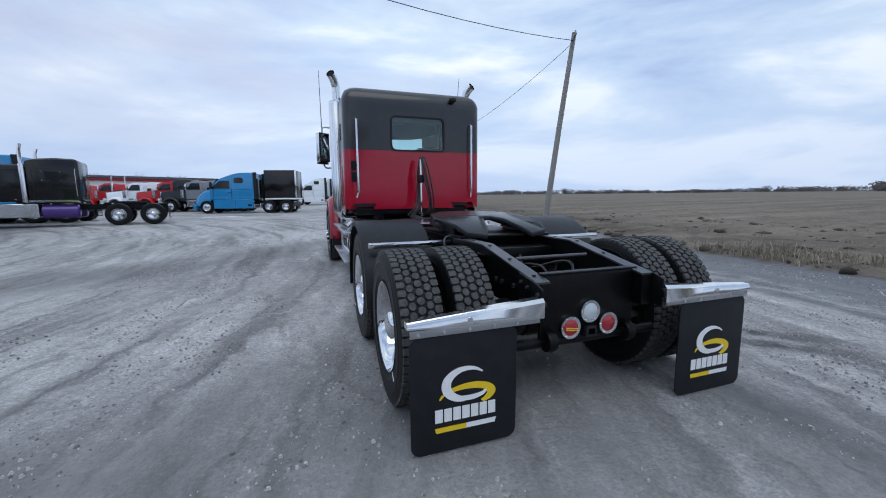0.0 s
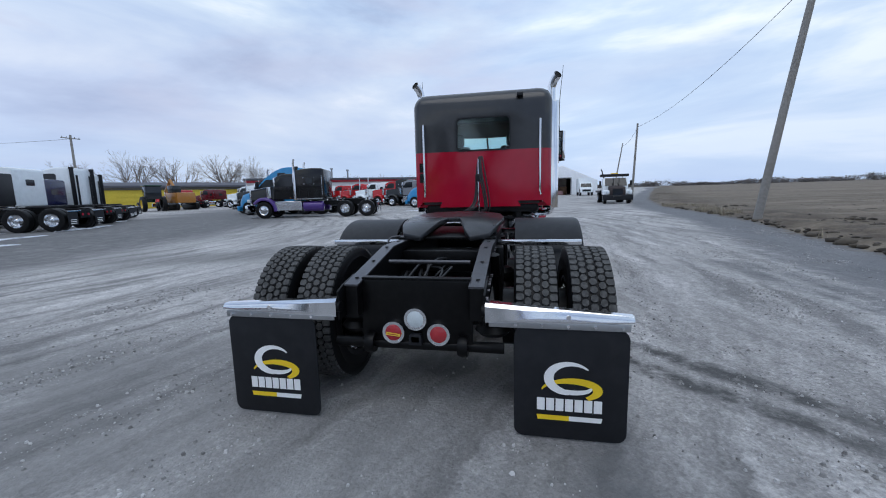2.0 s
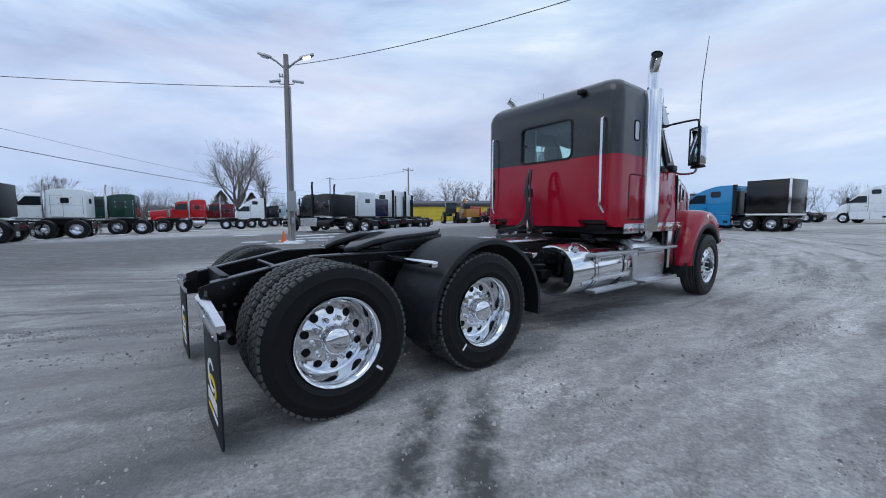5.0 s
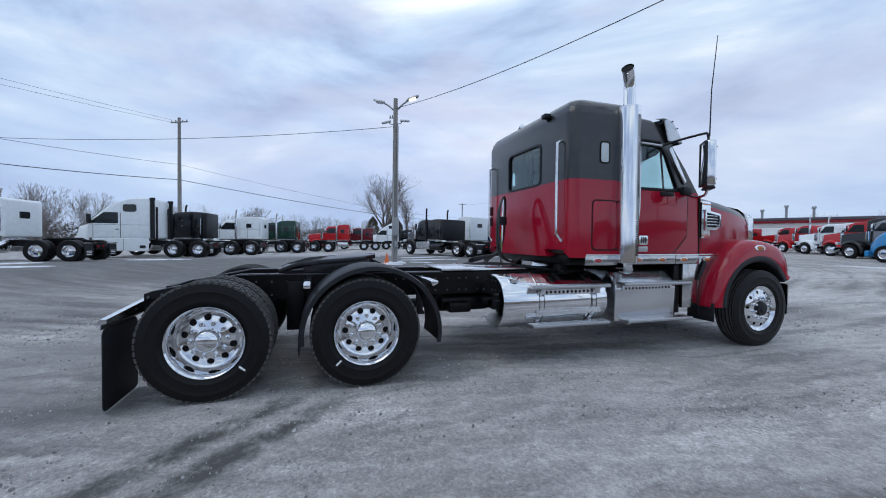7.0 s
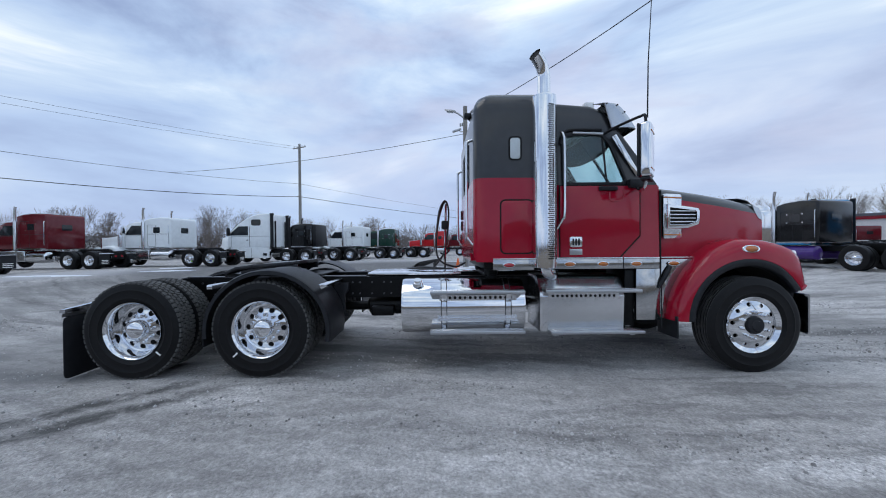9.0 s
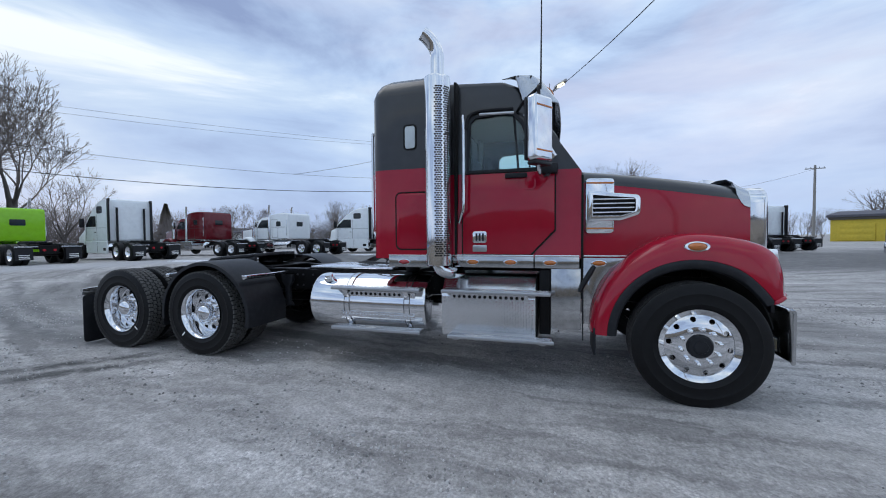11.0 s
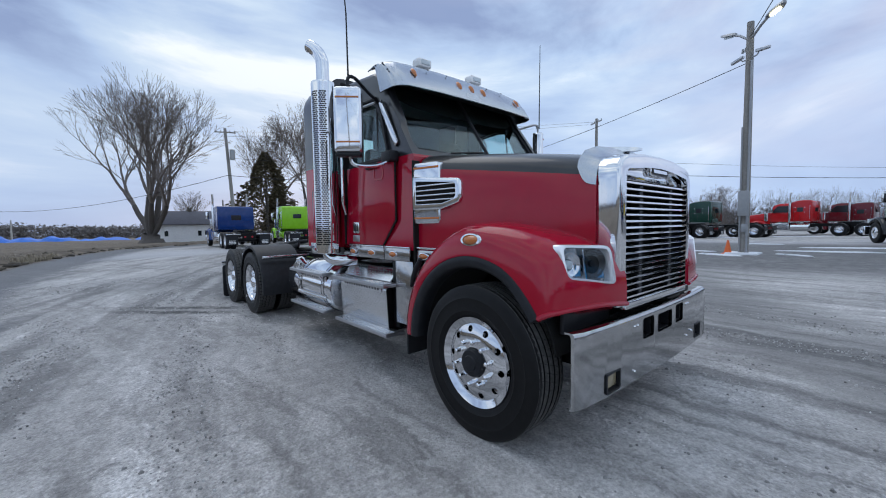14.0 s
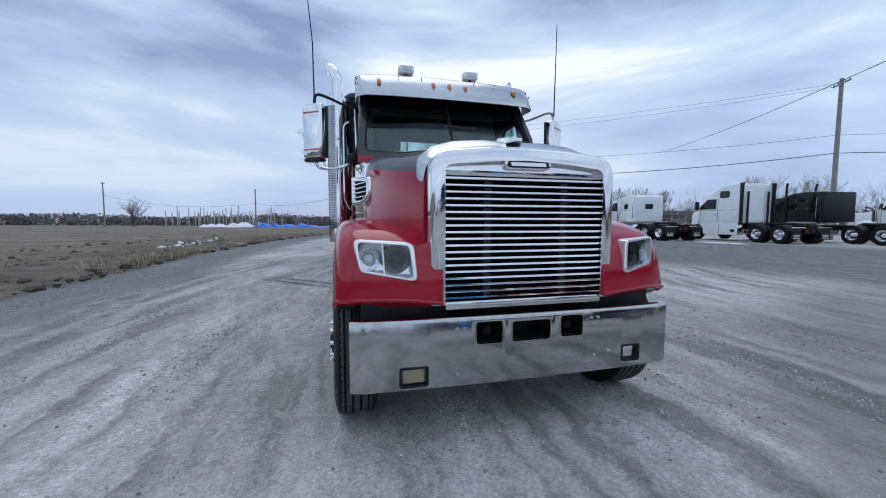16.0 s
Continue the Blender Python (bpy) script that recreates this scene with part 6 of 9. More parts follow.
def ground_mat():
    m = bpy.data.materials.new("gravel_yard_and_field")
    m.use_nodes = True
    n, l = m.node_tree.nodes, m.node_tree.links
    b = n["Principled BSDF"]
    tc = n.new("ShaderNodeTexCoord")

    def tex(scale, detail=5, rough=0.6, stretch=None, rot=0, dist=0.0):
        t = n.new("ShaderNodeTexNoise")
        t.inputs["Scale"].default_value, t.inputs["Detail"].default_value, t.inputs["Roughness"].default_value = scale, detail, rough
        t.inputs["Distortion"].default_value = dist
        src = tc.outputs["Object"]
        if stretch:
            mp = n.new("ShaderNodeMapping")
            mp.inputs["Scale"].default_value, mp.inputs["Rotation"].default_value = stretch, (0, 0, radians(rot))
            l.new(src, mp.inputs[0])
            src = mp.outputs[0]
        l.new(src, t.inputs["Vector"])
        return t.outputs["Fac"]

    def rng(v, a, b2, c=0.0, d=1.0):
        r = n.new("ShaderNodeMapRange")
        for i, q in enumerate((a, b2, c, d)):
            r.inputs[i + 1].default_value = q
        l.new(v, r.inputs[0])
        return r.outputs[0]

    def mixc(f, a, c, blend="MIX"):
        x = n.new("ShaderNodeMix")
        x.data_type, x.blend_type = "RGBA", blend
        for sock, v in ((x.inputs[0], f), (x.inputs[6], a), (x.inputs[7], c)):
            if isinstance(v, tuple):
                sock.default_value = (*v, 1)
            elif isinstance(v, (int, float)):
                sock.default_value = v
            else:
                l.new(v, sock)
        return x.outputs[2]

    def mul(a, c, op="MULTIPLY"):
        x = n.new("ShaderNodeMath")
        x.operation = op
        for i, v in enumerate((a, c)):
            if isinstance(v, (int, float)):
                x.inputs[i].default_value = v
            else:
                l.new(v, x.inputs[i])
        return x.outputs[0]

    def attr(name):
        a = n.new("ShaderNodeAttribute")
        a.attribute_name = name
        return a.outputs["Fac"]

    broad = tex(0.16, 5, 0.6, dist=0.8)
    def arcs(cx, cy, scale, along, seed):
        """Long streaks that curve round a far centre, as wheels drag the dust."""
        dv, cb, sp, t = n.new("ShaderNodeVectorMath"), n.new("ShaderNodeCombineXYZ"), n.new("ShaderNodeSeparateXYZ"), n.new("ShaderNodeTexNoise")
        dv.operation = "DISTANCE"
        dv.inputs[1].default_value = (cx, cy, 0)
        wv = n.new("ShaderNodeVectorMath")
        wv.operation = "MULTIPLY_ADD"
        wn = n.new("ShaderNodeTexNoise")
        wn.inputs["Scale"].default_value, wn.inputs["Detail"].default_value = 0.35, 2
        l.new(tc.outputs["Object"], wn.inputs["Vector"])
        l.new(wn.outputs["Color"], wv.inputs[0])
        wv.inputs[1].default_value = (0.5, 0.5, 0)
        l.new(tc.outputs["Object"], wv.inputs[2])
        rn, rv = n.new("ShaderNodeTexNoise"), n.new("ShaderNodeVectorMath")
        rn.inputs["Scale"].default_value, rn.inputs["Detail"].default_value, rn.inputs["Roughness"].default_value = 2.6, 6, 0.68
        rv.operation = "MULTIPLY_ADD"
        rv.inputs[1].default_value = (0.42, 0.42, 0)
        l.new(tc.outputs["Object"], rn.inputs["Vector"]), l.new(rn.outputs["Color"], rv.inputs[0]), l.new(wv.outputs[0], rv.inputs[2])
        l.new(rv.outputs[0], dv.inputs[0]), l.new(tc.outputs["Object"], sp.inputs[0])
        l.new(mul(dv.outputs["Value"], scale), cb.inputs[0]), l.new(mul(sp.outputs[1], along), cb.inputs[1])
        cb.inputs[2].default_value = seed
        t.inputs["Scale"].default_value, t.inputs["Detail"].default_value, t.inputs["Roughness"].default_value = 1.0, 6, 0.62
        l.new(cb.outputs[0], t.inputs["Vector"])
        return t.outputs["Fac"]

    streak = arcs(-25, 8, 2.3, 0.20, 2.0)
    streak2 = arcs(32, 9, 3.2, 0.26, 7.0)
    patch = tex(0.55, 7, 0.72, dist=0.4)
    thread = arcs(-40, 14, 8.0, 0.45, 4.0)
    mid = tex(3.2, 6, 0.7)
    fine = tex(38, 4, 0.75)
    grit = n.new("ShaderNodeTexVoronoi")
    grit.inputs["Scale"].default_value = 62
    l.new(tc.outputs["Object"], grit.inputs["Vector"])
    pebble = n.new("ShaderNodeTexVoronoi")
    pebble.inputs["Scale"].default_value = 29
    l.new(tc.outputs["Object"], pebble.inputs["Vector"])
    yard = mixc(rng(broad, 0.38, 0.62), (0.314, 0.300, 0.289), (0.486, 0.466, 0.450))
    yard = mixc(mul(rng(streak, 0.50, 0.68), rng(patch, 0.37, 0.56)), yard, (0.615, 0.593, 0.580))
    yard = mixc(mul(rng(streak2, 0.54, 0.70), rng(patch, 0.60, 0.45, 0.0, 0.9)), yard, (0.535, 0.515, 0.502))
    yard = mixc(rng(streak, 0.48, 0.37, 0, 0.85), yard, (0.168, 0.161, 0.156))
    yard = mixc(rng(streak2, 0.45, 0.33, 0, 0.65), yard, (0.186, 0.179, 0.174))
    yard = mixc(1.0, yard, rng(thread, 0.32, 0.68, 0.86, 1.14), "MULTIPLY")
    yard = mixc(1.0, yard, rng(tex(1.3, 9, 0.82), 0.30, 0.70, 0.86, 1.14), "MULTIPLY")
    yard = mixc(1.0, yard, rng(tex(6.5, 9, 0.80, dist=0.2), 0.32, 0.68, 0.80, 1.20), "MULTIPLY")
    yard = mixc(1.0, yard, rng(fine, 0.32, 0.68, 0.72, 1.28), "MULTIPLY")
    yard = mixc(mul(rng(tex(5.5, 8, 0.7, dist=0.6), 0.47, 0.34, 0, 0.6), rng(patch, 0.40, 0.60)), yard, (0.162, 0.156, 0.151))
    yard = mixc(mul(rng(tex(8, 8, 0.72, dist=0.5), 0.53, 0.66, 0, 0.55), rng(patch, 0.58, 0.42)), yard, (0.600, 0.578, 0.564))
    yard = mixc(rng(grit.outputs["Distance"], 0.12, 0.0, 0, 0.16), yard, (0.600, 0.600, 0.612))
    # crushed stone: every little cell has its own grey, strongest where gravel lies loose
    loose = mul(rng(patch, 0.40, 0.58, 0.35, 1.0), rng(streak, 0.38, 0.60, 0.45, 1.0))
    yard = mixc(mul(loose, 0.5), yard, mixc(1.0, yard, rng(grit.outputs["Color"], 0.0, 1.0, 0.42, 1.58), "MULTIPLY"))
    yard = mixc(mul(loose, 0.45), yard, mixc(1.0, yard, rng(pebble.outputs["Color"], 0.0, 1.0, 0.72, 1.28), "MULTIPLY"))
    yard = mixc(mul(attr("track"), rng(mid, 0.3, 0.62, 0.25, 0.85)), yard, (0.114, 0.116, 0.120))
    # a pair of dark wheel marks across the gravel
    sp = n.new("ShaderNodeSeparateXYZ")
    l.new(tc.outputs["Object"], sp.inputs[0])
    across = mul(mul(mul(sp.outputs[0], sp.outputs[1], "ADD"), 0.7071), mul(mid, 0.34), "ADD")
    along = mul(mul(sp.outputs[1], sp.outputs[0], "SUBTRACT"), 0.7071)
    span = mul(rng(along, -2.9, -1.9), rng(along, 0.1, -0.8))
    ragged = rng(tex(4.5, 7, 0.7), 0.32, 0.54)
    for centre in (1.58, 1.94):
        off = mul(mul(across, centre, "SUBTRACT"), 0.0, "ADD")
        ab = n.new("ShaderNodeMath")
        ab.operation = "ABSOLUTE"
        l.new(off, ab.inputs[0])
        yard = mixc(mul(mul(rng(ab.outputs[0], 0.16, 0.05), span), ragged), yard, (0.085, 0.083, 0.081))
    yard = mixc(mul(attr("lane"), rng(mid, 0.3, 0.7, 0.55, 0.85)), yard, (0.44, 0.44, 0.455))
    yard = mixc(mul(attr("apron"), rng(mid, 0.30, 0.60, 0.66, 0.94)), yard, (0.122, 0.121, 0.122))
    # worn ground, and shade darkened in below the truck's tail
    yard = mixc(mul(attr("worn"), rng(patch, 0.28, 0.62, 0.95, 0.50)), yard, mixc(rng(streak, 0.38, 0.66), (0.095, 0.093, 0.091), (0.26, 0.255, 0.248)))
    # tarmac strip along the verge
    sd = attr("verge")
    wob = mul(rng(mid, 0.2, 0.8, -0.5, 0.5), sd, "ADD")
    strip = mul(rng(wob, -2.3, -1.5), rng(broad, 0.2, 0.5, 0.55, 0.9))
    yard = mixc(strip, yard, mixc(rng(fine, 0.3, 0.7), (0.10, 0.102, 0.11), (0.16, 0.163, 0.171)))
    furrow = tex(0.5, 6, 0.7, (0.10, 1.0, 1), 62)
    clod = tex(1.6, 7, 0.75)
    field = mixc(rng(furrow, 0.35, 0.68), (0.125, 0.098, 0.074), (0.255, 0.210, 0.160))
    field = mixc(rng(clod, 0.47, 0.33, 0, 0.9), field, (0.045, 0.035, 0.027))
    field = mixc(rng(tex(7, 5, 0.7), 0.50, 0.72, 0, 0.65), field, (0.30, 0.25, 0.185))
    field = mixc(mul(rng(wob, 1.6, 0.1), rng(clod, 0.42, 0.62)), field, (0.27, 0.225, 0.16))
    field = mixc(mul(rng(wob, 5.9, 2.5, 0, 0.8), rng(tex(0.8, 6, 0.7), 0.40, 0.56)), field, (0.075, 0.058, 0.044))
    col = mixc(rng(wob, -0.15, 0.25), yard, field)
    l.new(col, b.inputs["Base Color"])
    l.new(mixc(rng(wob, -0.15, 0.25), rng(streak, 0.3, 0.7, 0.62, 0.92), (0.95, 0.95, 0.95)), b.inputs["Roughness"])
    b.inputs["Specular IOR Level"].default_value = 0.35
    h = mul(mul(fine, 0.14), mul(mul(rng(grit.outputs["Distance"], 0.5, 0.0), loose), 0.24), "ADD")
    h = mul(h, mul(mul(rng(pebble.outputs["Distance"], 0.5, 0.0), loose), 0.32), "ADD")
    h = mul(h, mul(mid, 0.9), "ADD")
    h = mul(h, mul(tex(12, 5, 0.7), 0.7), "ADD")
    h = mul(h, mul(streak, 1.6), "ADD")
    h = mul(h, mul(streak2, 1.3), "ADD")
    bp = n.new("ShaderNodeBump")
    bp.inputs["Strength"].default_value, bp.inputs["Distance"].default_value = 0.65, 0.030
    l.new(h, bp.inputs["Height"]), l.new(bp.outputs[0], b.inputs["Normal"])
    return m


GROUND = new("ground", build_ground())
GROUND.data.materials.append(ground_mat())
tagged(GROUND, "grey gravel yard running into a dry brown field", "ground", kind="structure")

# loose stones over the yard
def stones():
    rnd = random.Random(2)
    verts, faces = [], []
    for k in range(150000):
        x, y = rnd.uniform(-5, 8.5), rnd.uniform(-6, 12.5)
        if x > edge_x(y) - 0.2 or (abs(x) < 1.3 and -0.7 < y < 7.4 and rnd.random() < 0.6):
            continue
        away = math.hypot(x + 25, y - 8)
        drift = noise.noise((away * 1.6, y * 0.25, 1)) + 0.6 * noise.noise((x * 1.7, y * 1.7, 4))
        if drift < rnd.uniform(-0.15, 0.75):
            continue
        r = 0.005 + 0.011 * rnd.random() ** 4
        z = ground_z(x, y) + r * 0.1
        i = len(verts)
        n, a0 = 5, rnd.random() * 6
        for q in range(n):
            a = a0 + q * 2 * math.pi / n
            verts.append((x + r * math.cos(a) * rnd.uniform(0.7, 1.4), y + r * math.sin(a) * rnd.uniform(0.7, 1.4), z - 0.004))
        for q in range(n):
            a = a0 + (q + 0.3) * 2 * math.pi / n
            verts.append((x + 0.6 * r * math.cos(a), y + 0.6 * r * math.sin(a), z + r * rnd.uniform(0.6, 0.9)))
        for q in range(n):
            faces.append((i + q, i + (q + 1) % n, i + n + (q + 1) % n, i + n + q))
        faces.append(tuple(i + n + q for q in range(n)))
    me = bpy.data.meshes.new("stones")
    me.from_pydata(verts, [], faces)
    me.materials.append(island_mat("loose_stone", (0.22, 0.212, 0.206), (0.80, 0.78, 0.765), 0.85))
    return me


def island_mat(name, a, b2, rough=0.9):
    m = bpy.data.materials.new(name)
    m.use_nodes = True
    n, l = m.node_tree.nodes, m.node_tree.links
    g = n.new("ShaderNodeNewGeometry")
    t, tc = n.new("ShaderNodeTexNoise"), n.new("ShaderNodeTexCoord")
    t.inputs["Scale"].default_value = 9
    l.new(tc.outputs["Object"], t.inputs["Vector"])
    x, y = n.new("ShaderNodeMix"), n.new("ShaderNodeMix")
    x.data_type = y.data_type = "RGBA"
    x.inputs[6].default_value, x.inputs[7].default_value = (*a, 1), (*b2, 1)
    l.new(g.outputs["Random Per Island"], x.inputs[0])
    y.blend_type, y.inputs[0].default_value = "MULTIPLY", 0.5
    l.new(x.outputs[2], y.inputs[6]), l.new(t.outputs["Fac"], y.inputs[7])
    l.new(y.outputs[2], n["Principled BSDF"].inputs["Base Color"])
    n["Principled BSDF"].inputs["Roughness"].default_value = rough
    return m


tagged(new("loose_stones", stones()), "small loose stones scattered over the gravel", "gravel", kind="stuff")


def grass(name, count, spot, h0, h1, colours, label, spread=0.09, blades=9):
    rnd = random.Random(len(name) * 7)
    verts, faces = [], []
    for k in range(count):
        p = spot(rnd)
        if p is None:
            continue
        x, y, scale = p
        z = ground_z(x, y) + 0.02
        for q in range(blades):
            a, h = rnd.random() * 6.28, rnd.uniform(h0, h1) * scale
            bx, by = x + rnd.gauss(0, spread), y + rnd.gauss(0, spread)
            lean = rnd.uniform(0.2, 0.9) * h
            w = rnd.uniform(0.004, 0.010) * (1 + scale * 0.3)
            ca, sa = math.cos(a), math.sin(a)
            i = len(verts)
            verts += [(bx - sa * w, by + ca * w, z - 0.05), (bx + sa * w, by - ca * w, z - 0.05), (bx + ca * lean * 0.4 + sa * w * 0.7, by + sa * lean * 0.4 - ca * w * 0.7, z + h * 0.65), (bx + ca * lean * 0.4 - sa * w * 0.7, by + sa * lean * 0.4 + ca * w * 0.7, z + h * 0.65), (bx + ca * lean, by + sa * lean, z + h * rnd.uniform(0.75, 1.0))]
            faces += [(i, i + 1, i + 2, i + 3), (i + 3, i + 2, i + 4)]
    me = bpy.data.meshes.new(name)
    me.from_pydata(verts, [], faces)
    me.materials.append(island_mat(name + "_blades", *colours))
    return tagged(new(name, me), label, "grass", kind="stuff")


def verge_spot(rnd):
    y = rnd.uniform(-24, 34)
    d = abs(rnd.gauss(0, 0.9)) + 0.15
    x = edge_x(y) + d
    if noise.noise((x * 0.35, y * 0.22, 5)) < 0.05 + 0.05 * d:
        return None
    return x, y, rnd.uniform(0.5, 1.25)


def field_spot(rnd):
    y = rnd.uniform(-40, 60)
    x = edge_x(y) + 0.8 + rnd.random() ** 1.6 * 40
    if noise.noise((x * 0.12, y * 0.12, 9)) < -0.05:
        return None
    return x, y, rnd.uniform(0.5, 1.2)


grass("verge_grass", 2600, verge_spot, 0.08, 0.30, ((0.27, 0.225, 0.16), (0.55, 0.48, 0.36)), "dry straw-coloured grass along the yard's edge")
grass("field_stubble", 6500, field_spot, 0.04, 0.14, ((0.17, 0.14, 0.11), (0.33, 0.28, 0.21)), "low dead stubble in the brown field", 0.25, 6)

SNOW = mat("old_snow", (0.78, 0.80, 0.84), 0.7, vary=0.08, scale=5, bump=0.01, bump_scale=14)


def snow(x, y, length, width, turn, seed):
    rnd = random.Random(seed)
    n = 34
    bm = bmesh.new()
    rim, top = [], []
    for k in range(n):
        a = 2 * math.pi * k / n
        r = rnd.uniform(0.55, 1.1)
        u, v = math.cos(a) * length / 2 * r, math.sin(a) * width / 2 * rnd.uniform(0.4, 1.2)
        c, s2 = math.cos(radians(turn)), math.sin(radians(turn))
        px, py = x + u * c - v * s2, y + u * s2 + v * c
        rim.append(bm.verts.new((px, py, ground_z(px, py) - 0.01)))
        px, py = x + (u * c - v * s2) * 0.85, y + (u * s2 + v * c) * 0.85
        top.append(bm.verts.new((px, py, ground_z(px, py) + 0.035)))
    bm.faces.new(top)
    for k in range(n):
        j = (k + 1) % n
        bm.faces.new((rim[k], rim[j], top[j], top[k]))
    tagged(new("snow_patch", finish("snow_patch", bm, SNOW)), "thin patch of old snow on the yard", "snow", "snow patches in the yard")


for i, (x, y, ln, wd, tn) in enumerate(((-11.1, -13.1, 3.4, 0.6, 100), (-14.0, -10.1, 2.6, 0.6, 110), (-16.5, -11.4, 1.6, 0.5, 130), (-19.0, -7.0, 3.0, 0.5, 95), (-26.0, -4.2, 3.0, 0.5, 120), (-30.6, -1.7, 4.5, 0.5, 140),
                                       (-34.4, 0.3, 3.2, 0.5, 95), (-38.4, 4.0, 5.0, 0.5, 130), (-20.4, 8.0, 4.6, 0.45, 108), (-19.7, 11.8, 2.6, 0.45, 100), (-22.6, 13.4, 3.6, 0.45, 105), (-24.6, 17.2, 3.0, 0.4, 105),
                                       (-14.6, 4.2, 1.9, 0.5, 70), (-16.0, 3.2, 1.2, 0.3, 90), (-15.5, 6.2, 1.4, 0.3, 60), (-6.9, 26.5, 2.4, 0.5, 10), (8.9, -3.0, 1.2, 0.35, 30), (10.4, -8.2, 1.0, 0.3, 20), (-17.6, 7.3, 4.2, 0.35, 96), (-20.4, 12.6, 3.8, 0.3, 104), (-33.2, 0.1, 5.6, 0.45, 145), (-22.2, 4.2, 2.0, 0.4, 100))):
    snow(x, y, ln, wd, tn, i)

# a low line of dirty snow lumps and earth clods along the verge
def lumps(name, count, spot, r0, r1, m, label, category):
    rnd = random.Random(count)
    verts, faces = [], []
    for k in range(count):
        x, y, f = spot(rnd)
        r = (r0 + (r1 - r0) * rnd.random() ** 2.5) * f
        z = ground_z(x, y) + 0.05
        bm = bmesh.new()
        bmesh.ops.create_icosphere(bm, subdivisions=1, radius=1)
        b = len(verts)
        a, sx, sy, sz = rnd.random() * 6.28, rnd.uniform(0.7, 1.7), rnd.uniform(0.6, 1.1), rnd.uniform(0.35, 0.75)
        for v in bm.verts:
            q = v.co * rnd.uniform(0.75, 1.25) * r
            verts.append((x + q.x * sx * math.cos(a) - q.y * sy * math.sin(a), y + q.x * sx * math.sin(a) + q.y * sy * math.cos(a), z + q.z * sz))
        faces += [tuple(b + v.index for v in fc.verts) for fc in bm.faces]
        bm.free()
    me = bpy.data.meshes.new(name)
    me.from_pydata(verts, [], faces)
    me.materials.append(m)
    me.shade_smooth()
    return tagged(new(name, me), label, category, kind="stuff")


def snow_line(rnd):
    y = rnd.triangular(-17.5, -6.5, -11.5)
    return 8.4 + (y + 11) * -0.06 + rnd.gauss(0, 0.28), y, 1.0


def clod_spot(rnd):
    y = rnd.uniform(-30, 24)
    return edge_x(y) + 0.1 + rnd.random() ** 1.7 * 8.0, y, 1.0


lumps("snow_lumps", 40, snow_line, 0.04, 0.18, SNOW, "dirty lumps of old snow along the field's edge", "snow")
lumps("earth_clods", 1500, clod_spot, 0.03, 0.17, island_mat("brown_clod", (0.045, 0.036, 0.028), (0.15, 0.125, 0.095)), "dark earth clods along the field's edge", "soil")

# ---- poles and wires ----
WOOD = mat("weathered_pole_wood", (0.285, 0.27, 0.25), 0.9, vary=0.25, scale=3, bump=0.006, bump_scale=18)
GALV = mat("galvanised_steel", (0.36, 0.37, 0.385), 0.45, metal=0.6, vary=0.15, scale=5)
GREYPAINT = mat("grey_box_paint", (0.34, 0.35, 0.36), 0.5, vary=0.1, scale=3)
ORANGE = mat("orange_plastic", (0.75, 0.14, 0.03), 0.5, vary=0.1)
WIRE = mat("dark_cable", (0.03, 0.03, 0.035), 0.6)
LIT = glow_mat("lit_lamp", (1.0, 0.93, 0.62), 3.5)


def pole(x, y, height, lean=(0, 0), r=0.15, arms=1, turn=0, label="weathered wooden utility pole with a crossarm"):
    z = ground_z(x, y)
    p = empty("utility_pole", Matrix.Translation((x, y, z)), label, "utility pole", "utility poles")
    top = Vector((lean[0], lean[1], height))
    part("shaft", tube([(0, 0, -0.3), top * 0.5, top], [r, r * 0.85, r * 0.68], 14), WOOD, p)
    for k in range(arms):
        c = top * ((height - 0.35 - 0.8 * k) / height)
        d = Vector((math.cos(radians(turn)), math.sin(radians(turn)), 0))
        arm = part("crossarm", tube([c - d * 0.85, c + d * 0.85], 0.055, 6), WOOD, p)
        for u in (-0.75, -0.35, 0.35, 0.75):
            part("insulator", tube([c + d * u, c + d * u + Vector((0, 0, 0.09)), c + d * u + Vector((0, 0, 0.17))], [0.02, 0.045, 0.03], 8), GREYPAINT, arm)
    return p, Vector((x, y, z)) + top


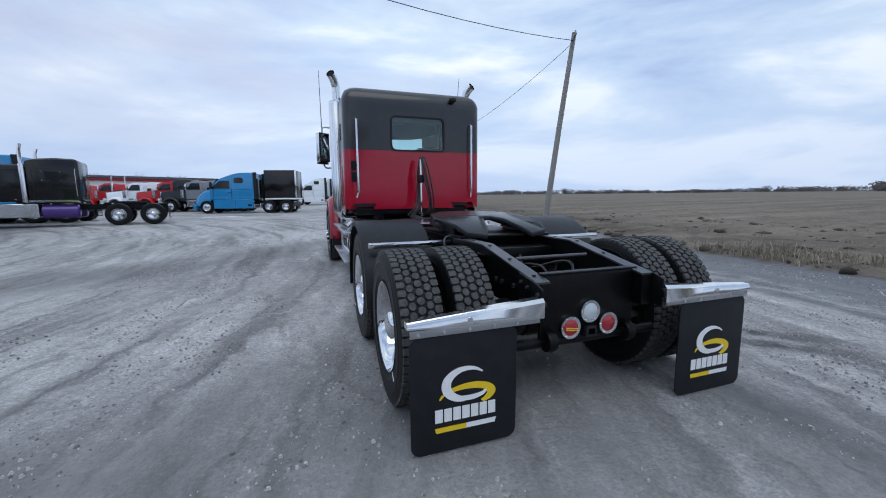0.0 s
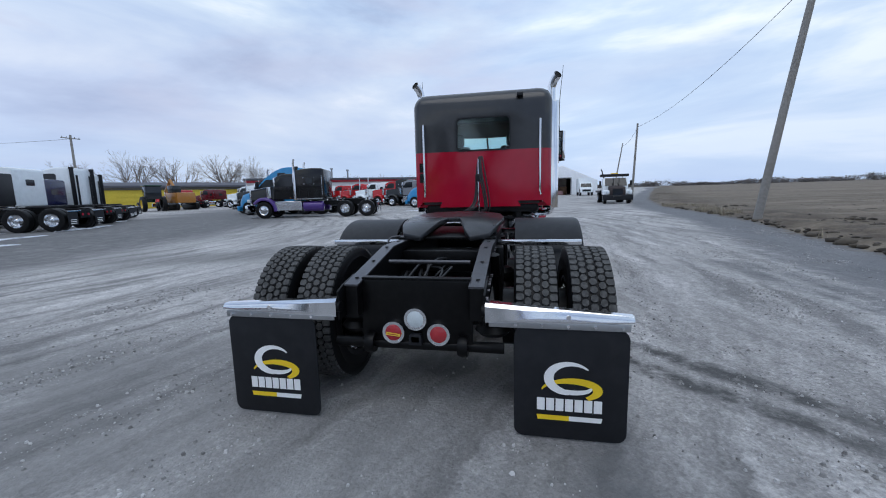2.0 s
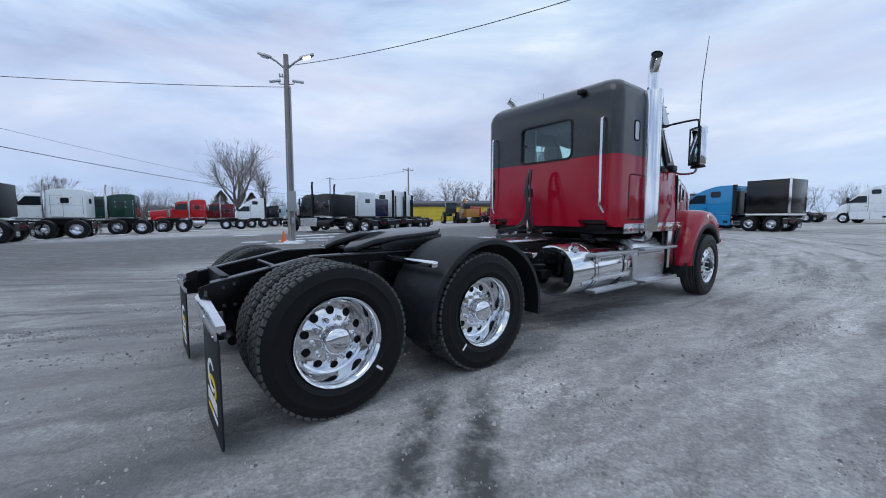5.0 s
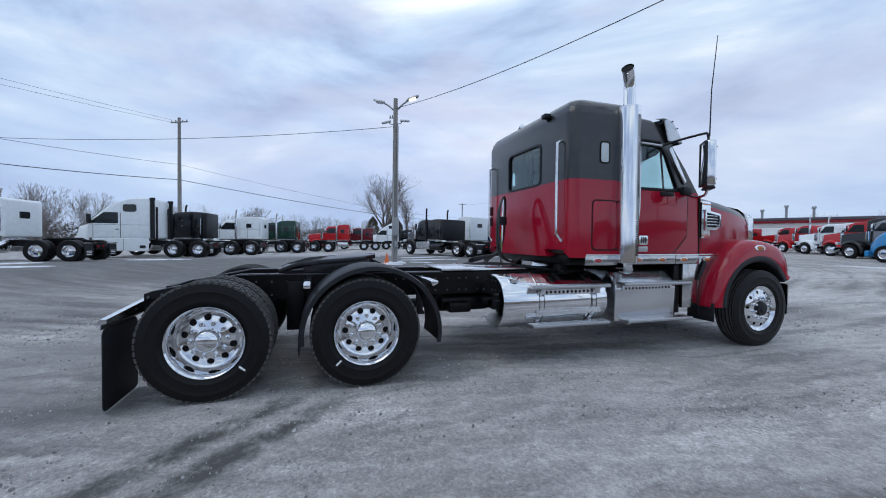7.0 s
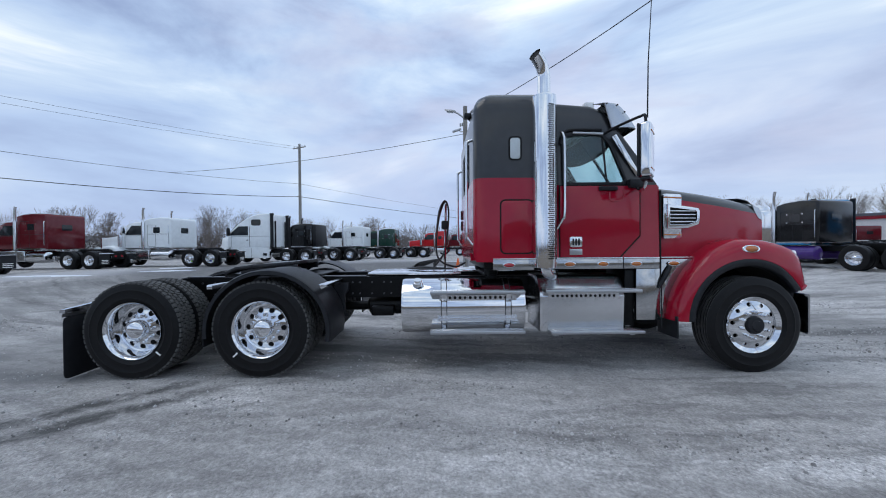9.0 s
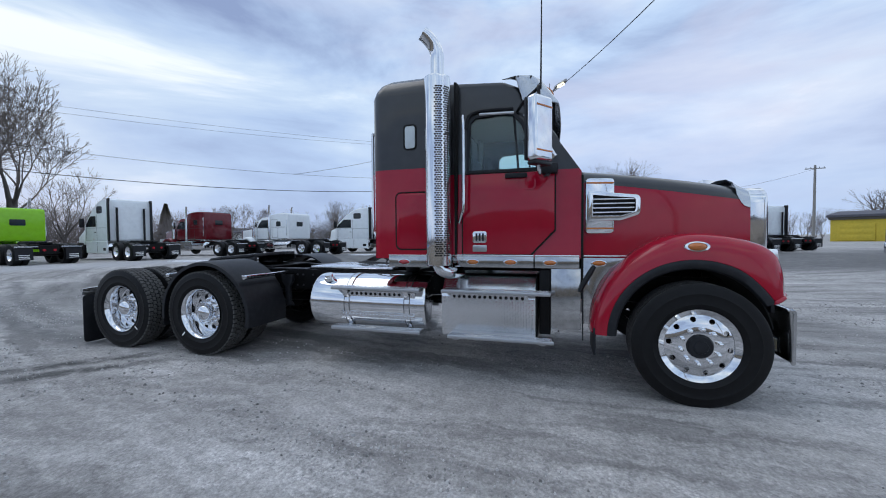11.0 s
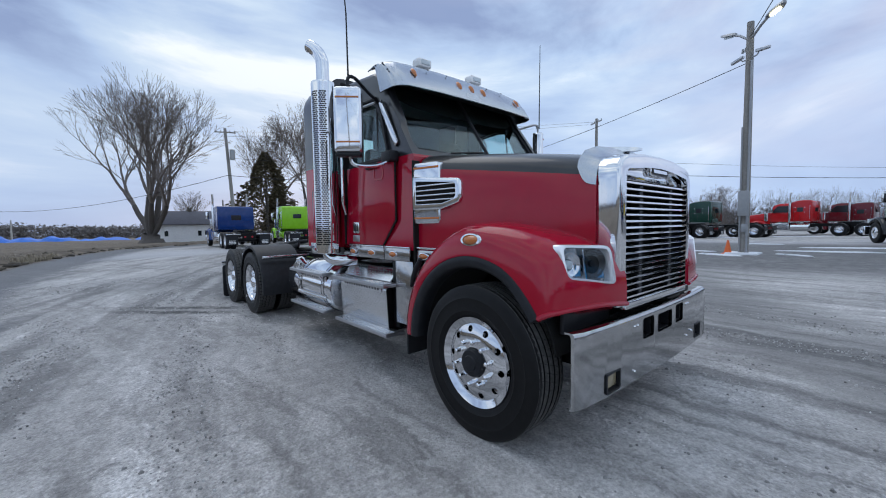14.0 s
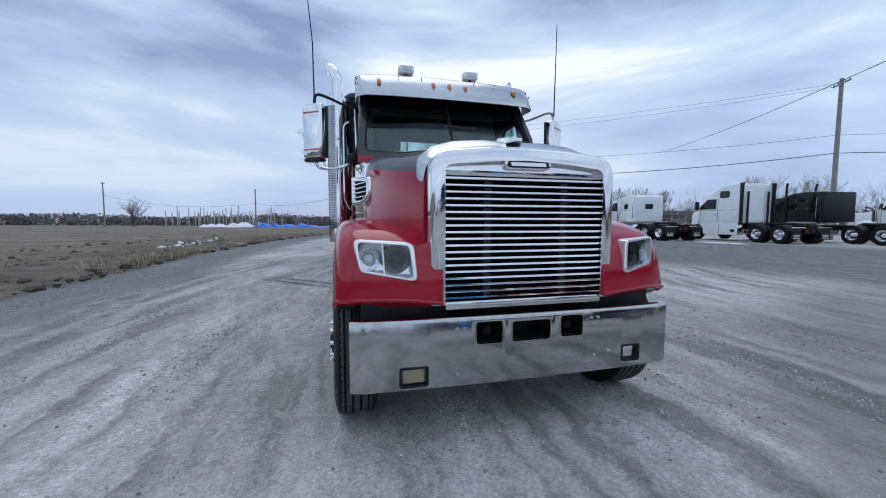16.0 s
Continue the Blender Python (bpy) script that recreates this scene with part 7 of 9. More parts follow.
P1, T1 = pole(-15.5, 4.75, 8.65, (0.0, 0.0), 0.165, 0, label="wooden yard pole with floodlights and a grey meter box")
d1 = Vector((-0.55, -0.83, 0)).normalized()
for s in (1, -1):
    arm = part("lamp_arm", tube([Vector((0, 0, 7.98)), d1 * s * 0.42 + Vector((0, 0, 8.34)), d1 * s * 0.80 + Vector((0, 0, 8.56))], 0.045, 8), GALV, P1)
    head = part("lamp_head", rings([[d1 * s * u + Vector((-d1.y * w * v, d1.x * w * v, z + h)) for v, h in ((-1, 0), (1, 0), (0.7, 0.09), (-0.7, 0.09))] for u, w, z in ((0.62, 0.07, 8.47), (0.80, 0.15, 8.52), (1.10, 0.16, 8.60), (1.26, 0.08, 8.66))]), GALV, arm)
    part("lamp_glass", rings([[d1 * s * u + Vector((-d1.y * w * v, d1.x * w * v, z + h)) for v, h in ((-1, -0.003), (1, -0.003), (0.6, -0.07), (-0.6, -0.07))] for u, w, z in ((0.78, 0.06, 8.51), (0.86, 0.09, 8.53), (1.04, 0.09, 8.575), (1.12, 0.06, 8.595))]), LIT if s < 0 else CLEAR, head, "lit floodlight glass" if s < 0 else "unlit floodlight glass")
    cam_arm = part("camera_arm", tube([Vector((0, 0, 7.32)), d1 * s * 0.30 + Vector((0, 0, 7.34)), d1 * s * 0.36 + Vector((0, 0, 7.42))], 0.025, 8), GALV, P1)
    part("watch_camera", box((-0.10, -0.06, -0.05), (0.42, 0.06, 0.06), 0.02), BRUSHED, cam_arm, "grey watch camera").matrix_basis = Matrix.Translation(d1 * s * 0.36 + Vector((0, 0, 7.48))) @ Matrix.Rotation(math.atan2(d1.y * s, d1.x * s), 4, "Z") @ Matrix.Rotation(radians(8), 4, "Y")
part("wire_bracket", tube([Vector((0, 0, 7.62)), d1 * 0.32 + Vector((0, 0, 7.68))], 0.02, 6), GALV, P1)
for u in (0.18, 0.30):
    part("insulator", tube([d1 * u + Vector((0, 0, 7.64)), d1 * u + Vector((0, 0, 7.80))], [0.045, 0.03], 8), GREYPAINT, P1)
bxm = part("meter_box", box((0.13, -0.16, 1.45), (0.36, 0.16, 2.40), 0.02), GREYPAINT, P1, "grey electric meter box")
part("small_box", box((0.13, -0.06, 0.85), (0.26, 0.10, 1.15), 0.01), GALV, P1)
part("conduit", tube([(0.16, 0.1, 0), (0.16, 0.1, 7.2)], 0.04, 8), GALV, P1)
part("conduit", tube([(0.17, -0.12, 0), (0.17, -0.12, 4.8)], 0.03, 8), GALV, P1)
part("foot_slab", box((-0.45, -0.5, -0.2), (0.55, 0.5, 0.06), 0.02), SNOW, P1, "concrete foot dusted with snow")
CONE = empty("traffic_cone", Matrix.Translation((-15.25, 4.3, ground_z(-15.25, 4.3))), "orange traffic cone beside the yard pole", "traffic cone")
part("base", box((-0.18, -0.18, 0.0), (0.18, 0.18, 0.035), 0.01), ORANGE, CONE)
part("cone", lathe([(0.13, 0.035), (0.03, 0.53), (0.0005, 0.54)], "Z", 16), ORANGE, CONE)

P2, T2 = pole(9.75, 14.4, 8.95, (1.0, -0.6), 0.15, 1, 60, "leaning weathered wooden pole at the yard's edge")
P3, T3 = pole(10.9, 36.0, 7.0, (0.25, 0), 0.11, 0, 20, "slim weathered wooden pole at the yard's edge")
P6, T6 = pole(12.2, 49.5, 6.6, (1.0, 0), 0.09, 0, 20, "slim leaning wooden pole in the distance")
P5, T5 = pole(-32.6, -10.1, 11.2, (0, 0), 0.17, 1, 60)
P4, T4 = pole(-6.15, -31.2, 10.4, (0.55, 0.0), 0.17, 1, -20, "wooden pole with a crossarm and a grey transformer can")
part("transformer_can", tube([(0.1, 0.3, 7.6), (0.1, 0.3, 8.5)], 0.22, 14), GREYPAINT, P4)
P7, T7 = pole(20.2, -89, 9.0, (0, 0), 0.16, 1, 90)
P8, T8 = pole(54.3, -98, 10.5, (0, 0), 0.16, 1, 90)
P9, T9 = pole(-82.0, 33.6, 10.2, (0, 0), 0.16, 1, 80)
P10, T10 = pole(-47.1, 32.0, 8.6, (0, 0), 0.15, 1, 80)
P11, T11 = pole(-8.2, -46, 5.2, (0, 0), 0.12, 0, 0, "short bare wooden pole")
P12, T12 = pole(30, -116, 6.5, (0, 0), 0.12, 0, 0, "short bare wooden pole")


def wire(a, b, sag, r=0.014):
    a, b = Vector(a), Vector(b)
    pts = [a.lerp(b, k / 16) - Vector((0, 0, 4 * sag * (k / 16) * (1 - k / 16))) for k in range(17)]
    tagged(new("overhead_wire", finish("overhead_wire", tube(pts, r, 5), WIRE)), "thin dark overhead wire between poles", "wire", "overhead wires")


up = Vector((0, 0, 1))
wire(T1 - up * 0.5, T2 - up * 0.35, 1.05)
SPLICE = (T4 - up * 2.6).lerp(T5 - up * 3.85, 0.685) - up * 0.6
wire(T1 - up * 1.45, SPLICE, 0.35)
wire(T2 - up * 0.4, T3 - up * 0.3, 0.7, 0.012)
wire(T3 - up * 0.3, T6 - up * 0.3, 0.4, 0.012)
wire(T5 - up * 0.3, T4 - up * 0.3, 0.35, 0.009)
wire(T5 - up * 0.5, T4 - up * 0.7, 0.45, 0.009)
wire(T5 - up * 3.85, T4 - up * 2.6, 0.7, 0.013)
wire(T5 - up * 3.85, T9 - up * 3.6, 0.9, 0.012)
wire(T4 - up * 4.2, T5 - up * 5.1, 0.8, 0.026)
wire(T5 - up * 5.1, T9 - up * 4.4, 0.8, 0.026)
wire(T4 - up * 4.2, T7 - up * 3.2, 1.6, 0.024)
wire(T7 - up * 3.2, T8 - up * 3.0, 1.6, 0.024)
wire(T9 - up * 0.4, T10 - up * 0.4, 0.4)
# ---- the other trucks in the yard ----
def paint(name, c, rough=0.14):
    return mat(name, c, rough, vary=0.12, scale=1.2, dirt=(0.16, 0.16, 0.165), dirt_amount=0.03)


PAINT = {"white": paint("white_paint", (0.86, 0.90, 0.92), 0.25), "maroon": paint("maroon_paint", (0.13, 0.010, 0.016)), "red": paint("bright_red_paint", (0.48, 0.012, 0.016)), "black": paint("black_paint", (0.006, 0.006, 0.007)),
         "green": paint("lime_paint", (0.27, 0.62, 0.02)), "dark green": paint("dark_green_paint", (0.012, 0.050, 0.035)), "blue": paint("blue_paint", (0.006, 0.036, 0.17)), "sky blue": paint("sky_blue_paint", (0.025, 0.25, 0.52)),
         "pale": paint("pale_blue_paint", (0.42, 0.53, 0.60), 0.25), "navy": paint("navy_paint", (0.012, 0.016, 0.06)), "purple": paint("purple_paint", (0.075, 0.035, 0.20)), "grey": paint("grey_paint", (0.25, 0.26, 0.28)), "yellow": paint("yellow_paint", (0.72, 0.52, 0.03)), "tan": paint("orange_paint", (0.42, 0.18, 0.04))}
DARKGLASS = mat("dark_vehicle_glass", (0.018, 0.022, 0.026), 0.06, vary=0.1)
FAR = {"tyre": finish("far_tyre", lathe([(0.29, -0.12), (0.44, -0.14), (0.50, -0.12), (0.515, -0.09), (0.515, 0.09), (0.50, 0.12), (0.44, 0.14), (0.29, 0.12)], "X", 28), RUBBER),
       "dual": finish("far_dual", lathe([(0.29, -0.44), (0.44, -0.46), (0.515, -0.41), (0.515, -0.21), (0.45, -0.19), (0.45, -0.15), (0.515, -0.13), (0.515, 0.09), (0.50, 0.12), (0.44, 0.14), (0.29, 0.12)], "X", 28), RUBBER),
       "rim_dish": finish("far_rim", lathe([(0.30, 0.12), (0.285, 0.10), (0.26, 0.02), (0.22, -0.02), (0.11, -0.03), (0.10, 0.08), (0.06, 0.11), (0.0005, 0.115)], "X", 24), ALU),
       "rim_flat": finish("far_rim_front", lathe([(0.30, 0.125), (0.275, 0.10), (0.25, 0.09), (0.16, 0.125), (0.10, 0.13), (0.09, 0.16), (0.0005, 0.17)], "X", 24), ALU),
       "rim_white": finish("far_rim_white", lathe([(0.30, 0.12), (0.285, 0.10), (0.26, 0.02), (0.22, -0.02), (0.11, -0.03), (0.10, 0.08), (0.06, 0.11), (0.0005, 0.115)], "X", 24), PAINT["white"])}


def far_wheel(t, x, y, tyre, rim):
    w = new("wheel", FAR[tyre])
    w.parent = t
    w.matrix_basis = Matrix.Translation((x, y, 0.51)) @ Matrix.Rotation(0 if x > 0 else math.pi, 4, "Z")
    r = new("rim", FAR[rim])
    r.parent = w
    tagged(r, label="bright wheel rim")


def cols(c):
    return PAINT[c] if isinstance(c, str) else c


def far_detail(t, s, x, y0, y1, yc, H):
    """Door seam, handle and belt line on the side of a parked cab."""
    part("door_seam", box((min(s * (x - 0.004), s * (x + 0.003)), yc + 0.14, 1.18), (max(s * (x - 0.004), s * (x + 0.003)), yc + 0.16, 1.95)), PLASTIC, t)
    part("door_handle", box((min(s * (x - 0.005), s * (x + 0.03)), y1 + 0.12, 1.62), (max(s * (x - 0.005), s * (x + 0.03)), y1 + 0.28, 1.67), 0.008, 1), PLASTIC, t)
    part("belt_line", box((min(s * (x - 0.004), s * (x + 0.003)), y0 + 0.1, 1.90), (max(s * (x - 0.004), s * (x + 0.003)), yc + 0.1, 1.912)), PLASTIC, t)
    part("side_lamp", box((min(s * (x - 0.005), s * (x + 0.015)), y1 + 0.4, 1.22), (max(s * (x - 0.005), s * (x + 0.015)), y1 + 0.47, 1.25), 0.004, 1), AMBER, t)


def tractor(x, y, heading, colour, style="classic", sl=1.55, height=2.95, wb=5.3, hood=None, tank=None, fender=None, label="", top=None, cover=False, window=True, stacks=True, back=1.2):
    """A parked road tractor; its origin is on the ground under the rear tandem, its nose towards heading (degrees from +Y, counter-clockwise)."""
    body, hoodm, fendm = cols(colour), cols(hood or colour), cols(fender or hood or colour)
    t = empty("parked_tractor", Matrix.Translation((x, y, ground_z(x, y))) @ Matrix.Rotation(radians(heading), 4, "Z"), label, "truck", "parked trucks")
    y0, yb = back, max(back, 1.15)
    y1, yc = y0 + sl, y0 + sl + 1.25
    for s in (1, -1):
        part("frame_rail", box((min(s * 0.34, s * 0.42), -1.25, 0.76), (max(s * 0.34, s * 0.42), wb + 0.6, 1.0), 0.01, 1), FRAME, t)
        for yy in (-0.66, 0.66):
            far_wheel(t, s * 1.08, yy, "dual", "rim_dish")
        far_wheel(t, s * 1.06, wb, "tyre", "rim_flat")
        fl = part("mud_flap", box((min(s * 0.6, s * 1.22), -1.32, 0.26), (max(s * 0.6, s * 1.22), -1.30, 0.85), 0.005, 1), FLAP, t)
        for k in range(3):
            part("flap_bar", box((min(s * 0.72, s * 1.1), -1.3285, 0.32 + 0.08 * k), (max(s * 0.72, s * 1.1), -1.3215, 0.35 + 0.08 * k)), WHITEINK, fl)
        part("hanger", box((min(s * 0.42, s * 1.24), -1.36, 0.86), (max(s * 0.42, s * 1.24), -1.30, 0.91), 0.01, 1), STEEL, t)
        tk = part("fuel_tank", tube([(s * 0.82, yb + 0.15, 0.70), (s * 0.82, yb + 0.19, 0.70), (s * 0.82, yb + 1.35, 0.70), (s * 0.82, yb + 1.39, 0.70)], [0.25, 0.31, 0.31, 0.25], 20), cols(tank) if tank else CHROME, t)
        part("step_box", box((min(s * 0.6, s * 1.1), yb + 1.45, 0.45), (max(s * 0.6, s * 1.1), max(yc + 0.15, yb + 1.7), 1.05), 0.03, 1), PLATE if style == "classic" else body, t)
    part("rear_plate", box((-0.36, -1.26, 0.55), (0.36, -1.22, 0.95), 0.01, 1), FRAME, t)
    for s in (1, -1):
        part("tail_lamp", tube([(s * 0.2, -1.26, 0.72), (s * 0.2, -1.29, 0.72)], 0.06, 12), REDLENS, t)
    part("coupling_plate", prism([(-0.45, 0.75), (0.45, 0.75), (0.42, 0.1), (0.2, -0.45), (0.08, 0.0), (-0.08, 0.0), (-0.2, -0.45), (-0.42, 0.1)], "Z", 1.08, 1.14, 0.01, 1), GREASE, t)
    part("axle", tube([(-1.0, -0.66, 0.51), (1.0, -0.66, 0.51)], 0.09, 8), FRAME, t)
    part("axle", tube([(-1.0, 0.66, 0.51), (1.0, 0.66, 0.51)], 0.09, 8), FRAME, t)
    part("slide_rail", box((-0.44, -0.4, 1.0), (0.44, 0.9, 1.08), 0.01, 1), FRAME, t)
    nose = wb + 0.95
    if style == "aero":
        H = height
        prof = [(y0, 1.1), (y0, H - 0.12), (y0 + 0.08, H)]
        for k in range(9):
            u = k / 8
            prof.append((y0 + sl * 0.45 + (y1 + 0.98 - y0 - sl * 0.45) * u, H - (H - 2.72) * u ** 1.75))
        prof += [(yc + 0.45, 2.05), (yc + 0.45, 1.1)]
        part("cab", prism(prof, "X", -1.12, 1.12, 0.10, 3), body, t, smooth=45)
        for s in (1, -1):
            part("side_window", prism([(y1 + 0.15, 1.98), (y1 + 0.15, 2.62), (y1 + 0.85, 2.62), (yc + 0.22, 2.12), (yc + 0.22, 1.98)], "X", s * 1.118, s * 1.128, 0.003, 1), DARKGLASS, t)
            if window:
                part("sleeper_window", prism(rounded(y0 + sl * 0.50, H - 0.80, y0 + sl * 0.50 + 0.62, H - 0.44, 0.10), "X", s * 1.118, s * 1.128), DARKGLASS, t)
                part("window_frame", carve(prism(rounded(y0 + sl * 0.50 - 0.035, H - 0.835, y0 + sl * 0.50 + 0.655, H - 0.405, 0.12), "X", s * 1.117, s * 1.133), [prism(rounded(y0 + sl * 0.50, H - 0.80, y0 + sl * 0.50 + 0.62, H - 0.44, 0.10), "X", s * 1.05, s * 1.2)]), PLASTIC, t)
            part("side_fairing", box((min(s * 1.08, s * 1.14), y0 - 0.22, 1.1), (max(s * 1.08, s * 1.14), y0 + 0.02, H - 0.1), 0.02, 1), PLASTIC if s else body, t)
            part("chassis_skirt", box((min(s * 1.06, s * 1.14), yb + 0.1, 0.38), (max(s * 1.06, s * 1.14), yc + 0.2, 1.12), 0.03, 1), body, t)
            far_detail(t, s, 1.121, y0, y1, yc, H)
            part("skirt_seam", box((min(s * 1.139, s * 1.143), (yb + yc) / 2, 0.42), (max(s * 1.139, s * 1.143), (yb + yc) / 2 + 0.02, 1.08)), PLASTIC, t)
            part("skirt_vent", prism(rounded(yb + 0.25, 0.55, yb + 0.55, 0.72, 0.03), "X", s * 1.139, s * 1.145), PLASTIC, t)
            part("roof_edge", box((min(s * 1.06, s * 1.12), y0 - 0.24, H - 0.14), (max(s * 1.06, s * 1.12), y0 + 0.06, H + 0.02), 0.02, 1), PLASTIC, t)
            part("back_pipe", tube([(s * 0.7, y0 - 0.14, 1.05), (s * 0.7, y0 - 0.14, H - 0.5)], 0.06, 8), PLASTIC, t)
            part("door_line", box((min(s * 1.119, s * 1.124), y1 + 0.02, 1.15), (max(s * 1.119, s * 1.124), y1 + 0.05, H - 0.9)), PLASTIC, t)
        part("windscreen", prism([(-0.95, 0), (0.95, 0), (0.88, 0.86), (-0.88, 0.86)], "Y", 0, 0.01), DARKGLASS, t).matrix_basis = Matrix.Translation((0, yc + 0.425, 2.13)) @ Matrix.Rotation(radians(42), 4, "X")
        secs = []
        for yy, w, zt, zb in ((yc + 0.35, 1.08, 2.02, 1.0), (yc + 0.9, 1.05, 1.86, 0.8), (nose - 0.35, 0.98, 1.58, 0.6), (nose, 0.80, 1.25, 0.5), (nose + 0.08, 0.7, 0.95, 0.45)):
            secs.append([(w, yy, zb), (w, yy, zt - 0.25), (w - 0.12, yy, zt - 0.06), (w * 0.5, yy, zt), (-w * 0.5, yy, zt), (-w + 0.12, yy, zt - 0.06), (-w, yy, zt - 0.25), (-w, yy, zb)])
        part("bonnet", rings(secs), hoodm, t, smooth=60)
        part("rear_wall_panel", box((-0.8, y0 - 0.02, 1.2), (0.8, y0 + 0.0, H - 0.4), 0.006, 1), body if not cover else PAINT["black"], t)
        part("mirror_left", box((-1.42, yc + 0.15, 1.95), (-1.2, yc + 0.32, 2.5), 0.04), PLASTIC, t)
        part("mirror_right", box((1.2, yc + 0.15, 1.95), (1.42, yc + 0.32, 2.5), 0.04), PLASTIC, t)
        part("bumper", box((-1.1, nose - 0.1, 0.32), (1.1, nose + 0.12, 0.7), 0.06), hoodm, t)
        part("grille", prism(rounded(-0.5, 0.72, 0.5, 1.15, 0.06), "Y", nose + 0.05, nose + 0.10), DARKGLASS, t)
    else:
        H = height
        part("sleeper", prism([(y0, 1.15), (y0, H - 0.12), (y0 + 0.10, H - 0.02), (y0 + sl * 0.45, H), (y0 + sl * 0.8, H - 0.05), (y1 + 0.02, H - 0.16), (y1 + 0.02, 1.15)], "X", -1.1, 1.1, 0.075, 3), cols(top) if top else body, t, smooth=40)
        prof = [(y1 + 0.021, 1.15), (y1 + 0.021, 2.66), (y1 + 0.2, 2.74), (y1 + 0.85, 2.72), (yc + 0.0, 2.55), (yc + 0.22, 1.98), (yc + 0.22, 1.15)]
        part("cab", prism(prof, "X", -1.0, 1.0, 0.06, 2), body, t, smooth=45)
        for s in (1, -1):
            part("side_window", prism([(y1 + 0.25, 1.95), (y1 + 0.25, 2.52), (y1 + 0.95, 2.52), (yc + 0.12, 2.02), (yc + 0.12, 1.95)], "X", s * 0.998, s * 1.008, 0.003, 1), DARKGLASS, t)
            if window:
                part("sleeper_window", prism(rounded(y0 + sl * 0.42, H - 0.95, y0 + sl * 0.42 + 0.42, H - 0.6, 0.05), "X", s * 1.098, s * 1.108), DARKGLASS, t)
            far_detail(t, s, 1.0, y1, y1, yc, 2.7)
            part("sleeper_door", carve(prism(rounded(y0 + sl * 0.58, 1.24, y0 + sl * 0.90, H - 0.45, 0.05), "X", s * 1.096, s * 1.104), [prism(rounded(y0 + sl * 0.58 + 0.014, 1.254, y0 + sl * 0.90 - 0.014, H - 0.464, 0.04), "X", s * 1.0, s * 1.2)]), PLASTIC, t)
            for dy, dz in ((-0.10, 0.12), (0.52, 0.12), (-0.10, -0.12), (0.52, -0.12)):
                part("marker_lamp", tube([(s * 1.099, y0 + sl * 0.42 + dy, H - 0.79 + dz * 1.6), (s * 1.118, y0 + sl * 0.42 + dy, H - 0.79 + dz * 1.6)], 0.028, 8), CHROME, t)
            part("sleeper_seam", box((min(s * 1.097, s * 1.103), y0 + 0.12, 1.98), (max(s * 1.097, s * 1.103), y1 - 0.1, 1.995)), PLASTIC, t)
            part("grab_rail", tube([(s * 1.10, y0 + 0.13, 1.4), (s * 1.14, y0 + 0.13, 1.44), (s * 1.14, y0 + 0.13, H - 0.5), (s * 1.10, y0 + 0.13, H - 0.46)], 0.016, 6), STEEL, t)
            part("locker_door", prism(rounded(y0 + 0.2, 1.25, y0 + 0.62, 1.7, 0.04), "X", s * 1.098, s * 1.106), body if not top else cols(top), t)
            part("trim_strip", box((min(s * 1.09, s * 1.108), y0 + 0.1, 1.13), (max(s * 1.09, s * 1.108), y1, 1.2)), STEEL, t)
            if stacks:
                part("exhaust_pipe", tube([(s * 1.08, y1 + 0.12, 1.1), (s * 1.08, y1 + 0.12, 2.75), (s * 1.08, y1 + 0.12, 2.76), (s * 1.08, y1 + 0.12, 3.35), (s * 1.10, y1 + 0.06, 3.6)], [0.10, 0.10, 0.065, 0.065, 0.065], 12), CHROME if stacks is True else PLASTIC, t)
            part("mirror", box((min(s * 1.18, s * 1.38), yc - 0.05, 1.95), (max(s * 1.18, s * 1.38), yc + 0.06, 2.45), 0.03), CHROME, t)
            part("mirror_arm", tube([(s * 1.0, yc, 2.5), (s * 1.28, yc, 2.5), (s * 1.28, yc, 2.4)], 0.015, 6), CHROME, t)
            # front fender as an arched skin
            secs = []
            for k in range(13):
                a = radians(185 - 150 * k / 12)
                secs.append([(s * xx, wb + r * math.cos(a), 0.50 + r * math.sin(a)) for xx, r in ((1.18, 0.62), (1.2, 0.70), (1.1, 0.80), (0.62, 0.82), (0.62, 0.66), (1.1, 0.62))])
            part("front_fender", rings(secs), fendm, t, smooth=60)
            part("headlamp", box((min(s * 0.78, s * 1.08), nose - 0.12, 1.0), (max(s * 0.78, s * 1.08), nose + 0.08, 1.2), 0.04), CLEAR, t)
            part("air_cleaner", tube([(s * 0.92, yc + 0.5, 1.25), (s * 0.92, yc + 0.5, 1.95)], [0.16, 0.16], 14), CHROME, t)
        part("windscreen", prism([(-0.86, 0), (0.86, 0), (0.8, 0.55), (-0.8, 0.55)], "Y", 0, 0.01), DARKGLASS, t).matrix_basis = Matrix.Translation((0, yc + 0.225, 2.0)) @ Matrix.Rotation(radians(21), 4, "X")
        part("visor", prism([(yc - 0.05, 2.60), (yc + 0.25, 2.45), (yc + 0.25, 2.43), (yc - 0.05, 2.55)], "X", -0.92, 0.92), STEEL if stacks else body, t)
        secs = []
        for yy, w, zt in ((yc + 0.23, 0.92, 2.0), (yc + 0.7, 0.84, 1.96), (nose - 0.3, 0.66, 1.84), (nose, 0.62, 1.80)):
            secs.append([(w, yy, 0.95), (w, yy, zt - 0.2), (w - 0.06, yy, zt - 0.05), (w * 0.5, yy, zt), (-w * 0.5, yy, zt), (-w + 0.06, yy, zt - 0.05), (-w, yy, zt - 0.2), (-w, yy, 0.95)])
        part("bonnet", rings(secs), hoodm, t, smooth=50)
        gr = part("grille", prism(rounded(-0.6, 0.85, 0.6, 1.80, 0.08), "Y", nose + 0.001, nose + 0.1, 0.02), CHROME, t)
